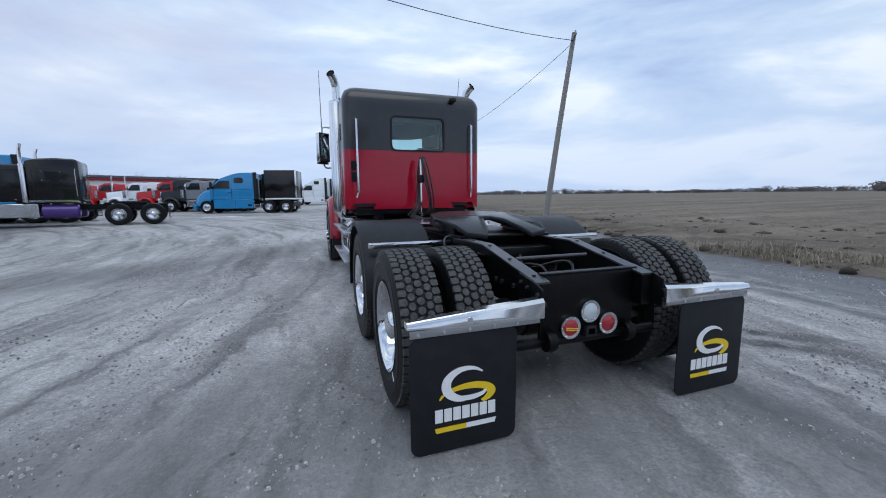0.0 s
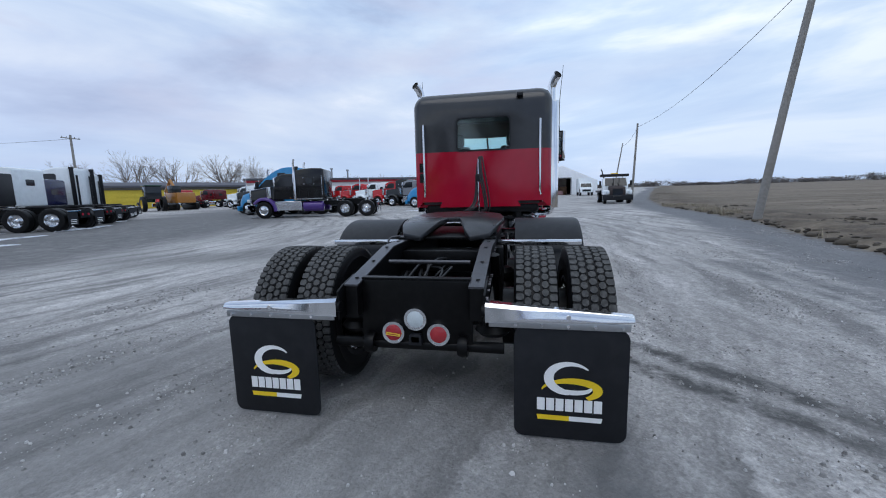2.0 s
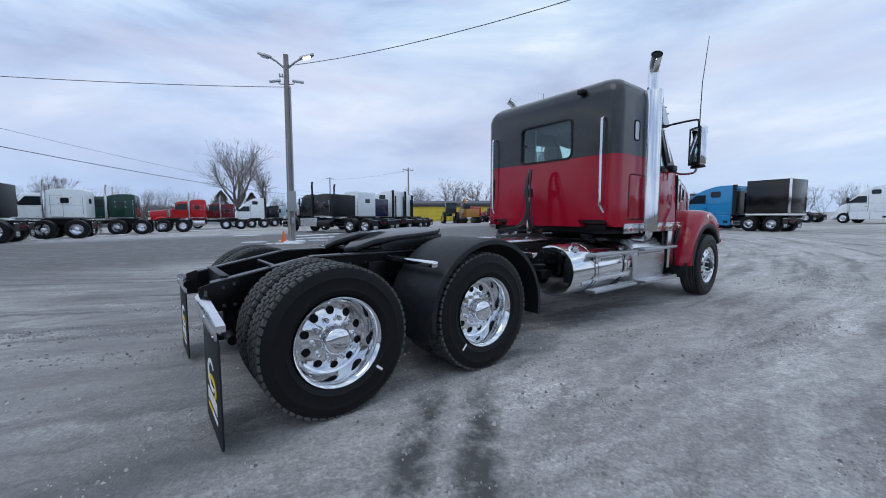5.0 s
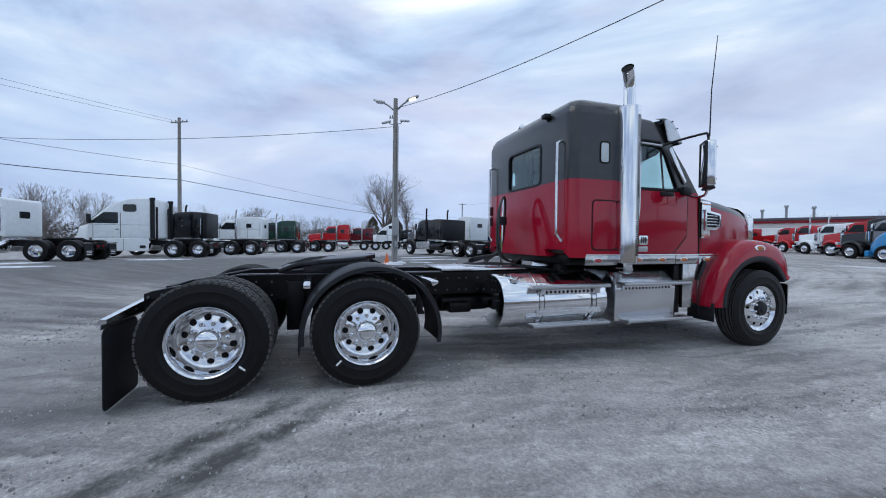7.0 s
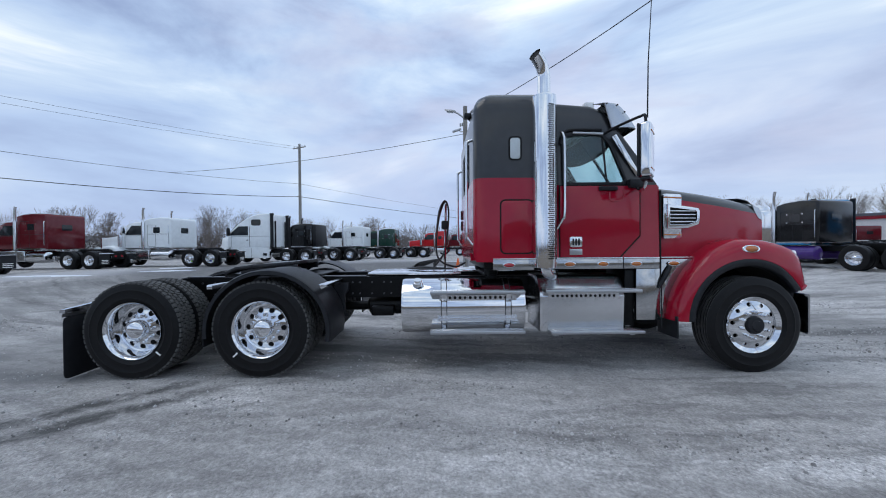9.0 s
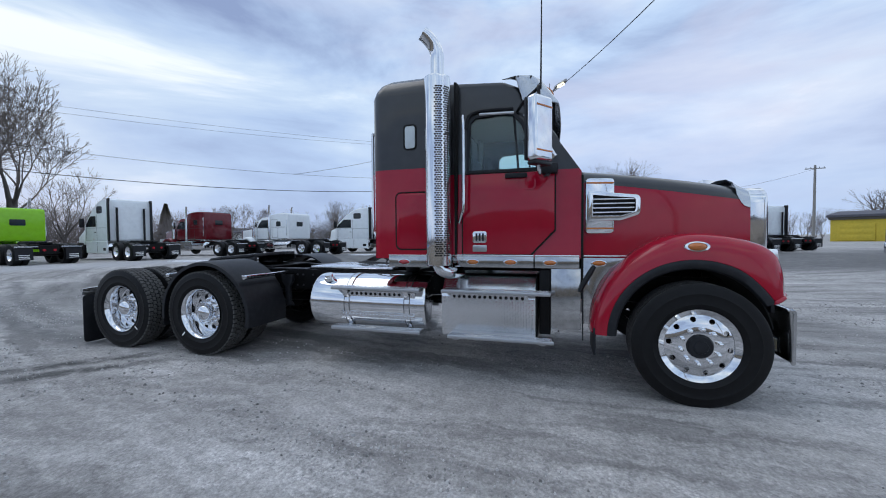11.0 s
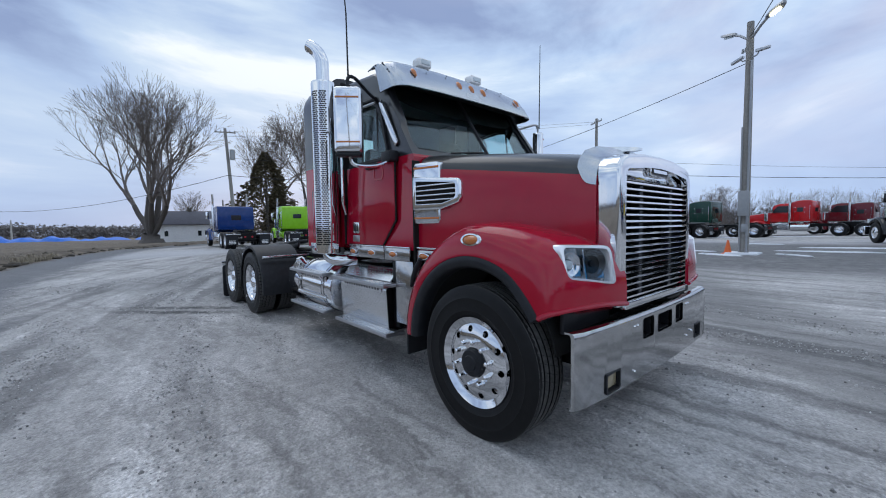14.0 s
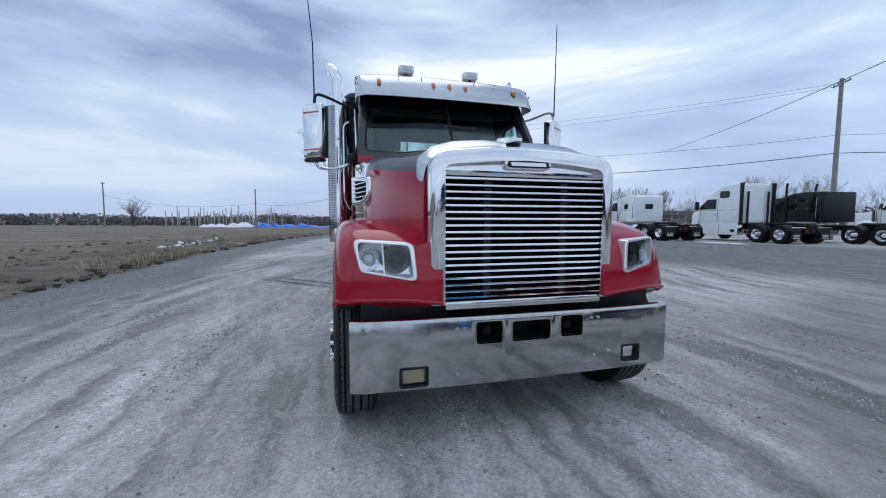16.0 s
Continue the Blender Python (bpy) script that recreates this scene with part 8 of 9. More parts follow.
        part("grille_mesh", prism(rounded(-0.5, 0.9, 0.5, 1.68, 0.05), "Y", nose + 0.1005, nose + 0.105), DARKGLASS, gr)
        part("bumper", box((-1.18, nose + 0.02, 0.36), (1.18, nose + 0.2, 0.82), 0.04), CHROME, t)
        if cover:
            part("rear_cover", box((-1.12, y0 - 0.25, 1.2), (1.12, y0 - 0.001, H - 0.06), 0.05), PLASTIC, t, "black fairing edge")
        part("rear_window", prism(rounded(-0.3, H - 0.95, 0.3, H - 0.62, 0.05), "Y", y0 - 0.012, y0 - 0.002), DARKGLASS, t)
    return t


yard_trucks = [
    (-3.62, -18.5, 178, "blue", dict(sl=1.6, height=2.75, wb=5.8, back=2.0, label="blue road tractor with a tall sleeper, parked by the roadway")),
    (-7.95, -19.6, 172, "green", dict(sl=1.7, height=2.92, wb=6.0, back=2.1, tank="green", label="lime green road tractor with a sleeper window")),
    (-12.05, -17.9, 169, "white", dict(style="aero", sl=1.3, height=3.6, back=1.75, wb=5.3, label="white aerodynamic tractor seen from its sleeper wall")),
    (-17.9, -16.8, 174, "maroon", dict(sl=1.9, height=3.2, wb=6.2, back=2.05, label="maroon classic tractor with chrome stacks")),
    (-19.2, -10.85, 174, "white", dict(sl=1.7, height=3.0, wb=6.0, back=1.9, label="white classic tractor with a square sleeper window")),
    (-22.9, -6.5, 174, "white", dict(style="aero", sl=1.5, height=3.5, wb=4.95, back=1.85, label="white aerodynamic high-roof tractor with dark fairing edges")),
    (-26.55, -4.2, 174, "black", dict(sl=1.8, height=3.0, wb=6.4, back=2.4, stacks="dark", cover=True, label="black high-sleeper tractor with a fairing")),
    (-31.7, -1.33, 172, "white", dict(sl=1.9, height=3.05, wb=6.2, back=2.2, label="white classic tractor with a long sleeper")),
    (-34.9, 1.3, 172, "dark green", dict(sl=1.6, height=2.95, wb=6.1, back=2.3, label="dark green classic tractor with polished trim")),
    (-41.4, 6.7, 172, "red", dict(sl=1.3, height=2.95, wb=5.9, back=2.3, label="bright red road tractor with chrome stacks")),
    (-45.9, 10.0, 172, "maroon", dict(sl=1.3, height=2.72, wb=5.9, back=2.3, label="maroon road tractor with a low sleeper")),
    (-51.5, 14.0, 172, "white", dict(style="aero", sl=1.6, height=3.7, wb=5.5, back=1.85, label="white high-roof tractor at the end of a row")),
    (-56.0, 17.4, 172, "black", dict(sl=1.5, height=2.9, wb=5.9, back=2.2, stacks=False, label="black tractor far back in the row")),
    (-60.0, 20.6, 172, "pale", dict(sl=1.5, height=3.0, wb=5.9, back=2.2, stacks=False, label="pale blue tractor far back in the row")),
    (-20.65, 11.5, 113, "black", dict(sl=1.7, height=2.75, wb=6.3, back=2.4, stacks="dark", tank="black", cover=True, label="black heavy tractor with dark stacks")),
    (-23.6, 14.9, 115, "white", dict(sl=1.6, height=3.2, back=2.2, wb=5.9, stacks=False, label="white tractor with a tall white sleeper")),
    (-25.5, 17.3, 116, "navy", dict(sl=1.6, height=2.75, back=2.2, wb=5.9, stacks=False, label="navy blue tractor beside a white one")),
    (-27.8, 19.5, 116, "white", dict(style="aero", sl=1.6, height=3.6, label="white high-roof tractor with side fairings")),
    (-30.0, 21.8, 117, "white", dict(style="aero", sl=1.6, height=3.4, label="white high-roof tractor with side fairings")),
    (-9.7, 21.3, 104, "black", dict(sl=1.70, height=3.05, wb=5.66, back=1.90, tank="purple", fender="purple", label="black long-nose tractor with purple fenders and tanks")),
    (-14.4, 24.8, 90, "sky blue", dict(style="aero", sl=1.6, height=3.5, label="light blue tractor behind a black one")),
    (-17.0, 27.4, 88, "black", dict(sl=1.4, height=2.8, label="black tractor with a grey bonnet in a packed row")),
    (-3.6, 33.2, 78, "sky blue", dict(style="aero", sl=1.7, height=3.25, wb=5.4, back=1.75, cover=True, label="light blue aerodynamic tractor with a dark trailer wall behind")),
    (-7.4, 37.6, 78, "grey", dict(sl=1.4, height=2.75, hood="black", stacks=False, label="grey and black tractor in a packed row")),
    (-10.4, 41.2, 78, "red", dict(sl=1.6, height=2.95, top="black", stacks=False, label="red tractor with a black roof cover")),
    (-14.0, 44.5, 78, "white", dict(sl=1.5, height=2.75, stacks=False, label="white tractor in a packed row")),
    (-17.5, 47.5, 80, "red", dict(sl=1.4, height=2.6, stacks=True, label="bright red tractor at the back of the yard")),
    (-31.0, 42.5, 84, "white", dict(sl=1.2, height=2.8, hood="white", label="white tractor at the back of the yard")),
    (2.95, 53.5, 67, "white", dict(style="aero", sl=1.6, height=3.6, wb=5.2, back=1.75, label="white aerodynamic tractor parked before the tent")),
    (-5.5, 57.0, 72, "red", dict(sl=1.3, height=2.8, label="red tractor partly hidden in the far row")),
]
for x, y, h, c, kw in yard_trucks:
    tractor(x, y, h, c, **kw)

# dark box body standing behind the light blue tractor
bxm = empty("box_body", Matrix.Translation((-3.3, 33.3, ground_z(-3.3, 33.3))) @ Matrix.Rotation(radians(78), 4, "Z"), "black box body carried on the blue tractor's frame", "trailer")
part("box_wall", box((-1.15, -1.2, 1.2), (1.15, 1.25, 3.45), 0.03), PAINT["black"], bxm)
part("corner_post", box((-1.17, -1.25, 1.15), (-1.05, -1.15, 3.5), 0.01), STEEL, bxm)
part("sill", box((-1.17, -1.23, 1.08), (1.17, 1.25, 1.2), 0.02), WHITEINK, bxm)
part("cradle", box((-0.5, -1.0, 1.0), (0.5, 1.0, 1.08)), FRAME, bxm)

# ---- tow truck facing the yard ----
tw = empty("tow_truck", Matrix.Translation((8.9, 33.8, ground_z(8.9, 33.8))) @ Matrix.Rotation(radians(176), 4, "Z"), "white tow truck with a dark roof rack and brown front", "truck")
part("cab", prism([(-0.6, 0.75), (-0.6, 2.15), (0.1, 2.2), (0.55, 1.55), (0.6, 0.75)], "X", -1.0, 1.0, 0.08, 3), PAINT["white"], tw, smooth=45)
part("bonnet", prism([(0.6, 0.6), (0.6, 1.5), (1.5, 1.38), (1.62, 1.1), (1.62, 0.6)], "X", -0.62, 0.62, 0.06, 2), mat("rusty_brown", (0.030, 0.018, 0.017), 0.6, vary=0.3, scale=5), tw)
for s in (1, -1):
    part("fender", box((min(s * 0.6, s * 1.15), 0.75, 0.72), (max(s * 0.6, s * 1.15), 1.6, 1.15), 0.12, 3), PAINT["white"], tw)
    part("headlamp", tube([(s * 0.85, 1.58, 0.95), (s * 0.85, 1.64, 0.95)], 0.09, 14), CLEAR, tw)
    far_wheel(tw, s * 0.95, 1.1, "tyre", "rim_flat")
    far_wheel(tw, s * 0.98, -2.4, "dual", "rim_dish")
    part("rack_post", box((min(s * 0.75, s * 0.8), -0.9, 1.0), (max(s * 0.75, s * 0.8), -0.82, 2.38), 0.01), PLASTIC, tw)
    part("mirror", box((min(s * 1.15, s * 1.32), 0.25, 1.55), (max(s * 1.15, s * 1.32), 0.33, 1.95), 0.02), PLASTIC, tw)
    part("tool_rail", box((min(s * 0.2, s * 0.25), 0.62, 1.5), (max(s * 0.2, s * 0.25), 0.7, 2.2), 0.01), PLASTIC, tw)
part("windscreen", prism([(-0.88, -0.02), (0.88, -0.02), (0.84, 0.78), (-0.84, 0.78)], "Y", 0, 0.012), DARKGLASS, tw, "dark windscreen").matrix_basis = Matrix.Translation((0, 0.585, 1.52)) @ Matrix.Rotation(radians(33), 4, "X")
part("roof_rack", box((-1.15, -0.9, 2.32), (1.15, -0.2, 2.54), 0.03), PLASTIC, tw)
part("beacon", box((-0.3, -0.6, 2.52), (0.3, -0.4, 2.63), 0.03), STICKER, tw)
part("deck", box((-1.1, -4.2, 0.95), (1.1, -0.9, 1.15), 0.03), FRAME, tw)
part("boom", tube([(0.2, -3.8, 1.2), (0.9, -1.5, 2.9), (1.0, -1.2, 3.0)], 0.05, 8), FRAME, tw)
part("bumper", box((-1.18, 1.655, 0.30), (1.18, 1.85, 0.74), 0.03), PLASTIC, tw)
part("winch", tube([(-0.35, 1.88, 0.62), (0.35, 1.88, 0.62)], 0.06, 10), GREASE, tw)
part("grille", prism(rounded(-0.4, 0.75, 0.4, 1.25, 0.05), "Y", 1.621, 1.65), DARKGLASS, tw)

# ---- buildings ----
SIDING = mat("white_siding", (0.88, 0.885, 0.89), 0.7, vary=0.1, scale=2)
ROOFGREY = mat("grey_shingle", (0.10, 0.10, 0.12), 0.85, vary=0.25, scale=6, bump=0.02, bump_scale=6)
FABRIC = mat("white_tent_fabric", (0.86, 0.88, 0.90), 0.6, vary=0.08, scale=0.8)
DOORDARK = mat("dark_doorway", (0.05, 0.045, 0.05), 0.9, vary=0.3)
OCHRE = mat("yellow_wall", (0.62, 0.47, 0.05), 0.7, vary=0.15, scale=1)
BARN = mat("brown_wall", (0.12, 0.11, 0.09), 0.8, vary=0.15)

HOUSE = (-5.2, -53.2)
tent = empty("storage_tent", Matrix.Translation((8.4, 72.0, ground_z(8, 72))), "white gabled fabric storage tent with an open doorway", "tent")
part("shell", carve(prism([(-6.2, 0), (6.2, 0), (6.2, 2.6), (0, 5.4), (-6.2, 2.6)], "Y", 0, 26, 0.12, 2), [prism([(-6.0, -0.5), (6.0, -0.5), (6.0, 2.5), (0, 5.2), (-6.0, 2.5)], "Y", 0.2, 25.8), box((-2.4, -1, -1), (1.6, 1, 3.1))]), FABRIC, tent)
part("door_frame", carve(box((-2.5, -0.06, 0), (1.7, 0.06, 3.2)), [box((-2.35, -1, -1), (1.55, 1, 3.05))]), GALV, tent)
part("stored_crate", box((-2.0, 3.0, 0), (-0.6, 5.0, 2.2), 0.1), DOORDARK, tent)
part("stored_crate", box((-0.4, 3.5, 0), (1.3, 5.5, 1.6), 0.1), mat("brown_crate", (0.22, 0.13, 0.08), 0.8, vary=0.2), tent)
part("stored_crate", box((-1.7, 1.2, 0), (0.4, 2.4, 0.8), 0.2), mat("faded_pink_cover", (0.34, 0.20, 0.20), 0.7), tent)
# pale panel added behind the doorway to lighten the tent's inside
part("pale_panel", box((-2.2, 7.0, 0), (1.6, 7.6, 3.6), 0.05), mat("pale_panel_face", (0.55, 0.48, 0.42), 0.8, vary=0.25, scale=1.0), tent)
van = empty("delivery_van", Matrix.Translation((10.9, 62.0, ground_z(10.9, 62))) @ Matrix.Rotation(radians(178), 4, "Z"), "white box van parked in front of the tent", "van")
part("box_body", box((-1.0, -3.4, 0.55), (1.0, 0.2, 2.75), 0.05), PAINT["white"], van)
part("cab", prism([(0.2, 0.5), (0.2, 2.0), (0.7, 1.95), (1.1, 1.3), (1.75, 1.15), (1.85, 0.5)], "X", -0.92, 0.92, 0.08, 3), PAINT["white"], van)
part("windscreen", prism([(-0.8, 0), (0.8, 0), (0.74, 0.68), (-0.74, 0.68)], "Y", 0, 0.012), DARKGLASS, van).matrix_basis = Matrix.Translation((0, 1.12, 1.30)) @ Matrix.Rotation(radians(32), 4, "X")
part("grille", box((-0.6, 1.84, 0.65), (0.6, 1.87, 0.95)), DARKGLASS, van)
for s in (1, -1):
    far_wheel(van, s * 0.85, 1.1, "tyre", "rim_flat")
    far_wheel(van, s * 0.85, -2.4, "tyre", "rim_flat")


def long_shed(name, x, y, turn, length, depth, h, wall, roof, label, doors=0, doorm=None, band=None, pitch=0.12):
    b = empty(name, Matrix.Translation((x, y, ground_z(x, y))) @ Matrix.Rotation(radians(turn), 4, "Z"), label, "building")
    part("wall", box((-length / 2, 0, -0.5), (length / 2, depth, h), 0.03), wall, b)
    part("roof", prism([(-0.5, h), (depth + 0.5, h), (depth + 0.5, h + 0.15), (depth / 2, h + depth * pitch), (-0.5, h + 0.35)], "X", -length / 2 - 0.4, length / 2 + 0.4, 0.03, 1), roof, b)
    if band:
        part("fascia", box((-length / 2 - 0.2, -0.2, h - 0.40), (length / 2 + 0.2, -0.02, h + 0.05), 0.02), band, b)
    for k in range(doors):
        u = -length / 2 + (k + 0.5) * length / doors
        d = part("door", box((u - length / doors * 0.34, -0.12, 0.0), (u + length / doors * 0.34, -0.01, h * 0.72), 0.02), doorm or DOORDARK, b)
        for q in range(3):
            part("door_panel", box((u - length / doors * 0.30, -0.14, 0.25 + q * h * 0.22), (u + length / doors * 0.30, -0.125, 0.25 + q * h * 0.22 + h * 0.17), 0.01), doorm or DOORDARK, d)
    return b


long_shed("yellow_shed", -58.0, 58.0, 47, 34, 9, 3.5, OCHRE, ROOFGREY, "long low shed with yellow roller doors", 6, OCHRE, BARN)
office = long_shed("red_edged_office", -31.0, 66.0, 30, 34, 8, 4.1, mat("office_wall", (0.62, 0.60, 0.60), 0.7, vary=0.12, scale=1.5), ROOFGREY, "low pale workshop building with a red roof edge", 0, None, paint("red_fascia", (0.40, 0.02, 0.035)), 0.045)
# solid dark slab; the bay's unlit inside is put into its colour
part("open_bay", box((-13.0, -0.10, 0.0), (-7.2, -0.01, 3.3), 0.02), DOORDARK, office, "dark open workshop bay")
for u in (-4.0, 1.5, 7.0):
    d = part("roller_door", box((u - 1.9, -0.09, 0.0), (u + 1.9, -0.01, 3.0), 0.02), SIDING, office)
    for q in range(6):
        part("door_slat", box((u - 1.8, -0.12, 0.08 + q * 0.48), (u + 1.8, -0.0915, 0.50 + q * 0.48), 0.01, 1), SIDING, d)
for u, q in ((-5.2, 1.5), (-2.4, 2.0), (0.6, 1.7)):
    part("roof_vent", tube([(u, 3.5, 4.2), (u, 3.5, 4.2 + q), (u, 3.5, 4.22 + q), (u, 3.5, 4.5 + q)], [0.16, 0.16, 0.30, 0.26], 12), GALV, office, "grey metal flue")
hs = empty("white_house", Matrix.Translation((HOUSE[0], HOUSE[1], ground_z(*HOUSE))) @ Matrix.Rotation(radians(-6), 4, "Z"), "small white boarded house with a grey roof beside a bare tree", "house")
part("wall", box((-3.15, -4.4, -0.5), (3.15, 0, 2.35), 0.03), SIDING, hs)
part("roof", prism([(-4.9, 2.352), (0.5, 2.352), (0.5, 2.42), (-2.2, 4.25), (-4.9, 2.42)], "X", -3.4, 3.4, 0.02, 1), ROOFGREY, hs)
for k in range(21):
    part("board", box((-3.05 + k * 0.29, 0.001, 0.0), (-2.81 + k * 0.29, 0.03, 2.3), 0.006, 1), SIDING, hs)
for u in (-2.3, -1.5, 2.2):
    w = part("window", box((u - 0.26, 0.031, 0.8), (u + 0.26, 0.07, 1.6), 0.01), SIDING, hs)
    part("pane", box((u - 0.2, 0.071, 0.86), (u + 0.2, 0.085, 1.54)), DARKGLASS, w)
part("chimney", box((-0.8, -2.6, 3.4), (-0.3, -2.1, 4.7), 0.02), BARN, hs)
long_shed("far_barn", -58, -52, -40, 12, 8, 2.8, SIDING, ROOFGREY, "small pale barn behind the parked trucks", 2, BARN)

# farm machines before the yellow shed
fm = empty("farm_tractor", Matrix.Translation((-43.0, 37.0, ground_z(-43, 37))) @ Matrix.Rotation(radians(60), 4, "Z"), "green farm tractor with yellow wheel rims", "tractor")
part("cab", box((-0.8, -0.9, 1.5), (0.8, 0.7, 3.0), 0.08), DARKGLASS, fm)
part("roof", box((-0.9, -1.0, 3.0), (0.9, 0.8, 3.15), 0.04), PAINT["dark green"], fm)
part("bonnet", box((-0.45, 0.7, 1.1), (0.45, 2.7, 1.9), 0.1), PAINT["dark green"], fm)
for s in (1, -1):
    for yy, k in ((-0.3, 1.75), (2.1, 1.1)):
        w = new("wheel", FAR["tyre"])
        w.parent = fm
        w.matrix_basis = Matrix.Translation((s * 1.0, yy, 0.51 * k)) @ Matrix.Rotation(0 if s > 0 else math.pi, 4, "Z") @ Matrix.Scale(k, 4)
        part("rim", lathe([(0.30, 0.12), (0.26, 0.02), (0.0005, 0.05)], "X", 20), PAINT["yellow"], w)
ld = empty("yellow_digger", Matrix.Translation((-42.0, 40.0, ground_z(-42, 40))) @ Matrix.Rotation(radians(70), 4, "Z"), "orange-yellow digger with a raised arm", "digger")
part("body", box((-1.1, -1.6, 0.9), (1.1, 1.4, 2.2), 0.1), PAINT["tan"], ld)
part("cab", box((-0.9, -0.2, 2.2), (0.1, 1.2, 3.1), 0.06), DARKGLASS, ld)
part("arm", tube([(0.4, 1.2, 1.8), (0.4, 3.0, 3.9), (0.4, 4.6, 2.4)], 0.18, 8), PAINT["tan"], ld)
for s in (1, -1):
    part("track", box((min(s * 0.9, s * 1.4), -1.9, 0.0), (max(s * 0.9, s * 1.4), 1.9, 0.9), 0.3, 3), FRAME, ld)
for x, y, h, c, tall in ((-45.6, 46.0, 88, "red", 2.7), (-43.5, 50.0, 84, "maroon", 2.7), (-34.0, 49.0, 80, "maroon", 2.7), (-28.6, 53.5, 84, "red", 2.75), (-24.0, 55.5, 84, "red", 2.7)):
    tractor(x, y, h, c, sl=1.2, height=tall, stacks=tall > 2.72, label="red lorry parked before the far sheds" if c == "red" else "maroon lorry parked before the far sheds")
tractor(-33.6, 56.0, 84, "white", sl=0.9, height=2.3, wb=4.4, stacks=False, label="small white lorry beside the open workshop bay")
# ---- trees ----
BARK = mat("grey_bark", (0.105, 0.092, 0.084), 0.95, vary=0.3, scale=4, bump=0.01, bump_scale=14)
TWIG = mat("brown_twigs", (0.20, 0.172, 0.158), 0.95, vary=0.25, scale=3)

PALETWIG = mat("grey_brown_twigs", (0.19, 0.165, 0.155), 0.95, vary=0.25, scale=3)


def forked(rnd, start, way, length, radius, level, out, spread=0.5, lift=0.05, keep=0.76):
    """A limb that bends, throws a few side shoots and forks at its end into ever finer limbs. Collects (points, radii, level)."""
    d, steps = Vector(way).normalized(), 4 if level > 2 else (2 if level else 1)
    pts, rs = [Vector(start)], [radius]
    for k in range(steps):
        d = (d + Vector((rnd.gauss(0, 0.11), rnd.gauss(0, 0.11), rnd.gauss(0, 0.07) + lift))).normalized()
        pts.append(pts[-1] + d * length / steps)
        rs.append(max(radius * (1 - 0.28 * (k + 1) / steps), 0.007))
    out.append((pts, rs, level))
    if level == 0:
        return

    def shoot(p, e, turn, angle):
        u = e.orthogonal().normalized()
        return (e * math.cos(angle) + (u * math.cos(turn) + e.cross(u) * math.sin(turn)) * math.sin(angle)).normalized()

    n, turn = 2 if rnd.random() < 0.62 else 3, rnd.random() * 6.28
    for k in range(n):
        turn += 6.28 / n + rnd.gauss(0, 0.35)
        angle = spread * rnd.uniform(0.55, 1.2) * (0.6 if k == 0 else 1.0)
        forked(rnd, pts[-1], shoot(pts[-1], d, turn, angle), length * keep * rnd.uniform(0.86, 1.14), max(rs[-1] * (0.86 if k == 0 else 0.68), 0.010), level - 1, out, spread, lift, keep)
    for k in range(0 if level > 5 else (1 if level > 4 else 2)):
        if level < 2:
            break
        i = rnd.randrange(1, len(pts) - 1) if len(pts) > 2 else 0
        forked(rnd, pts[i], shoot(pts[i], (pts[i + 1] - pts[i]).normalized(), rnd.random() * 6.28, spread * rnd.uniform(1.0, 1.7)), length * 0.55, max(rs[i] * 0.42, 0.010), level - 2, out, spread, lift, keep)


def limbs_mesh(limbs, thick=1.0):
    verts, faces = [], []
    for pts, rs, depth in limbs:
        seg = 7 if depth >= 4 else (5 if depth == 3 else 3)
        base = len(verts)
        side = None
        for i, p in enumerate(pts):
            d = (pts[min(i + 1, len(pts) - 1)] - pts[max(i - 1, 0)]).normalized()
            if side is None:
                side = d.orthogonal().normalized()
            side = (side - d * side.dot(d)).normalized()
            upv = d.cross(side)
            for k in range(seg):
                a = 2 * math.pi * k / seg
                verts.append(p + (side * math.cos(a) + upv * math.sin(a)) * rs[i] * thick)
        for i in range(len(pts) - 1):
            for k in range(seg):
                j = (k + 1) % seg
                faces.append((base + i * seg + k, base + i * seg + j, base + (i + 1) * seg + j, base + (i + 1) * seg + k))
    return verts, faces


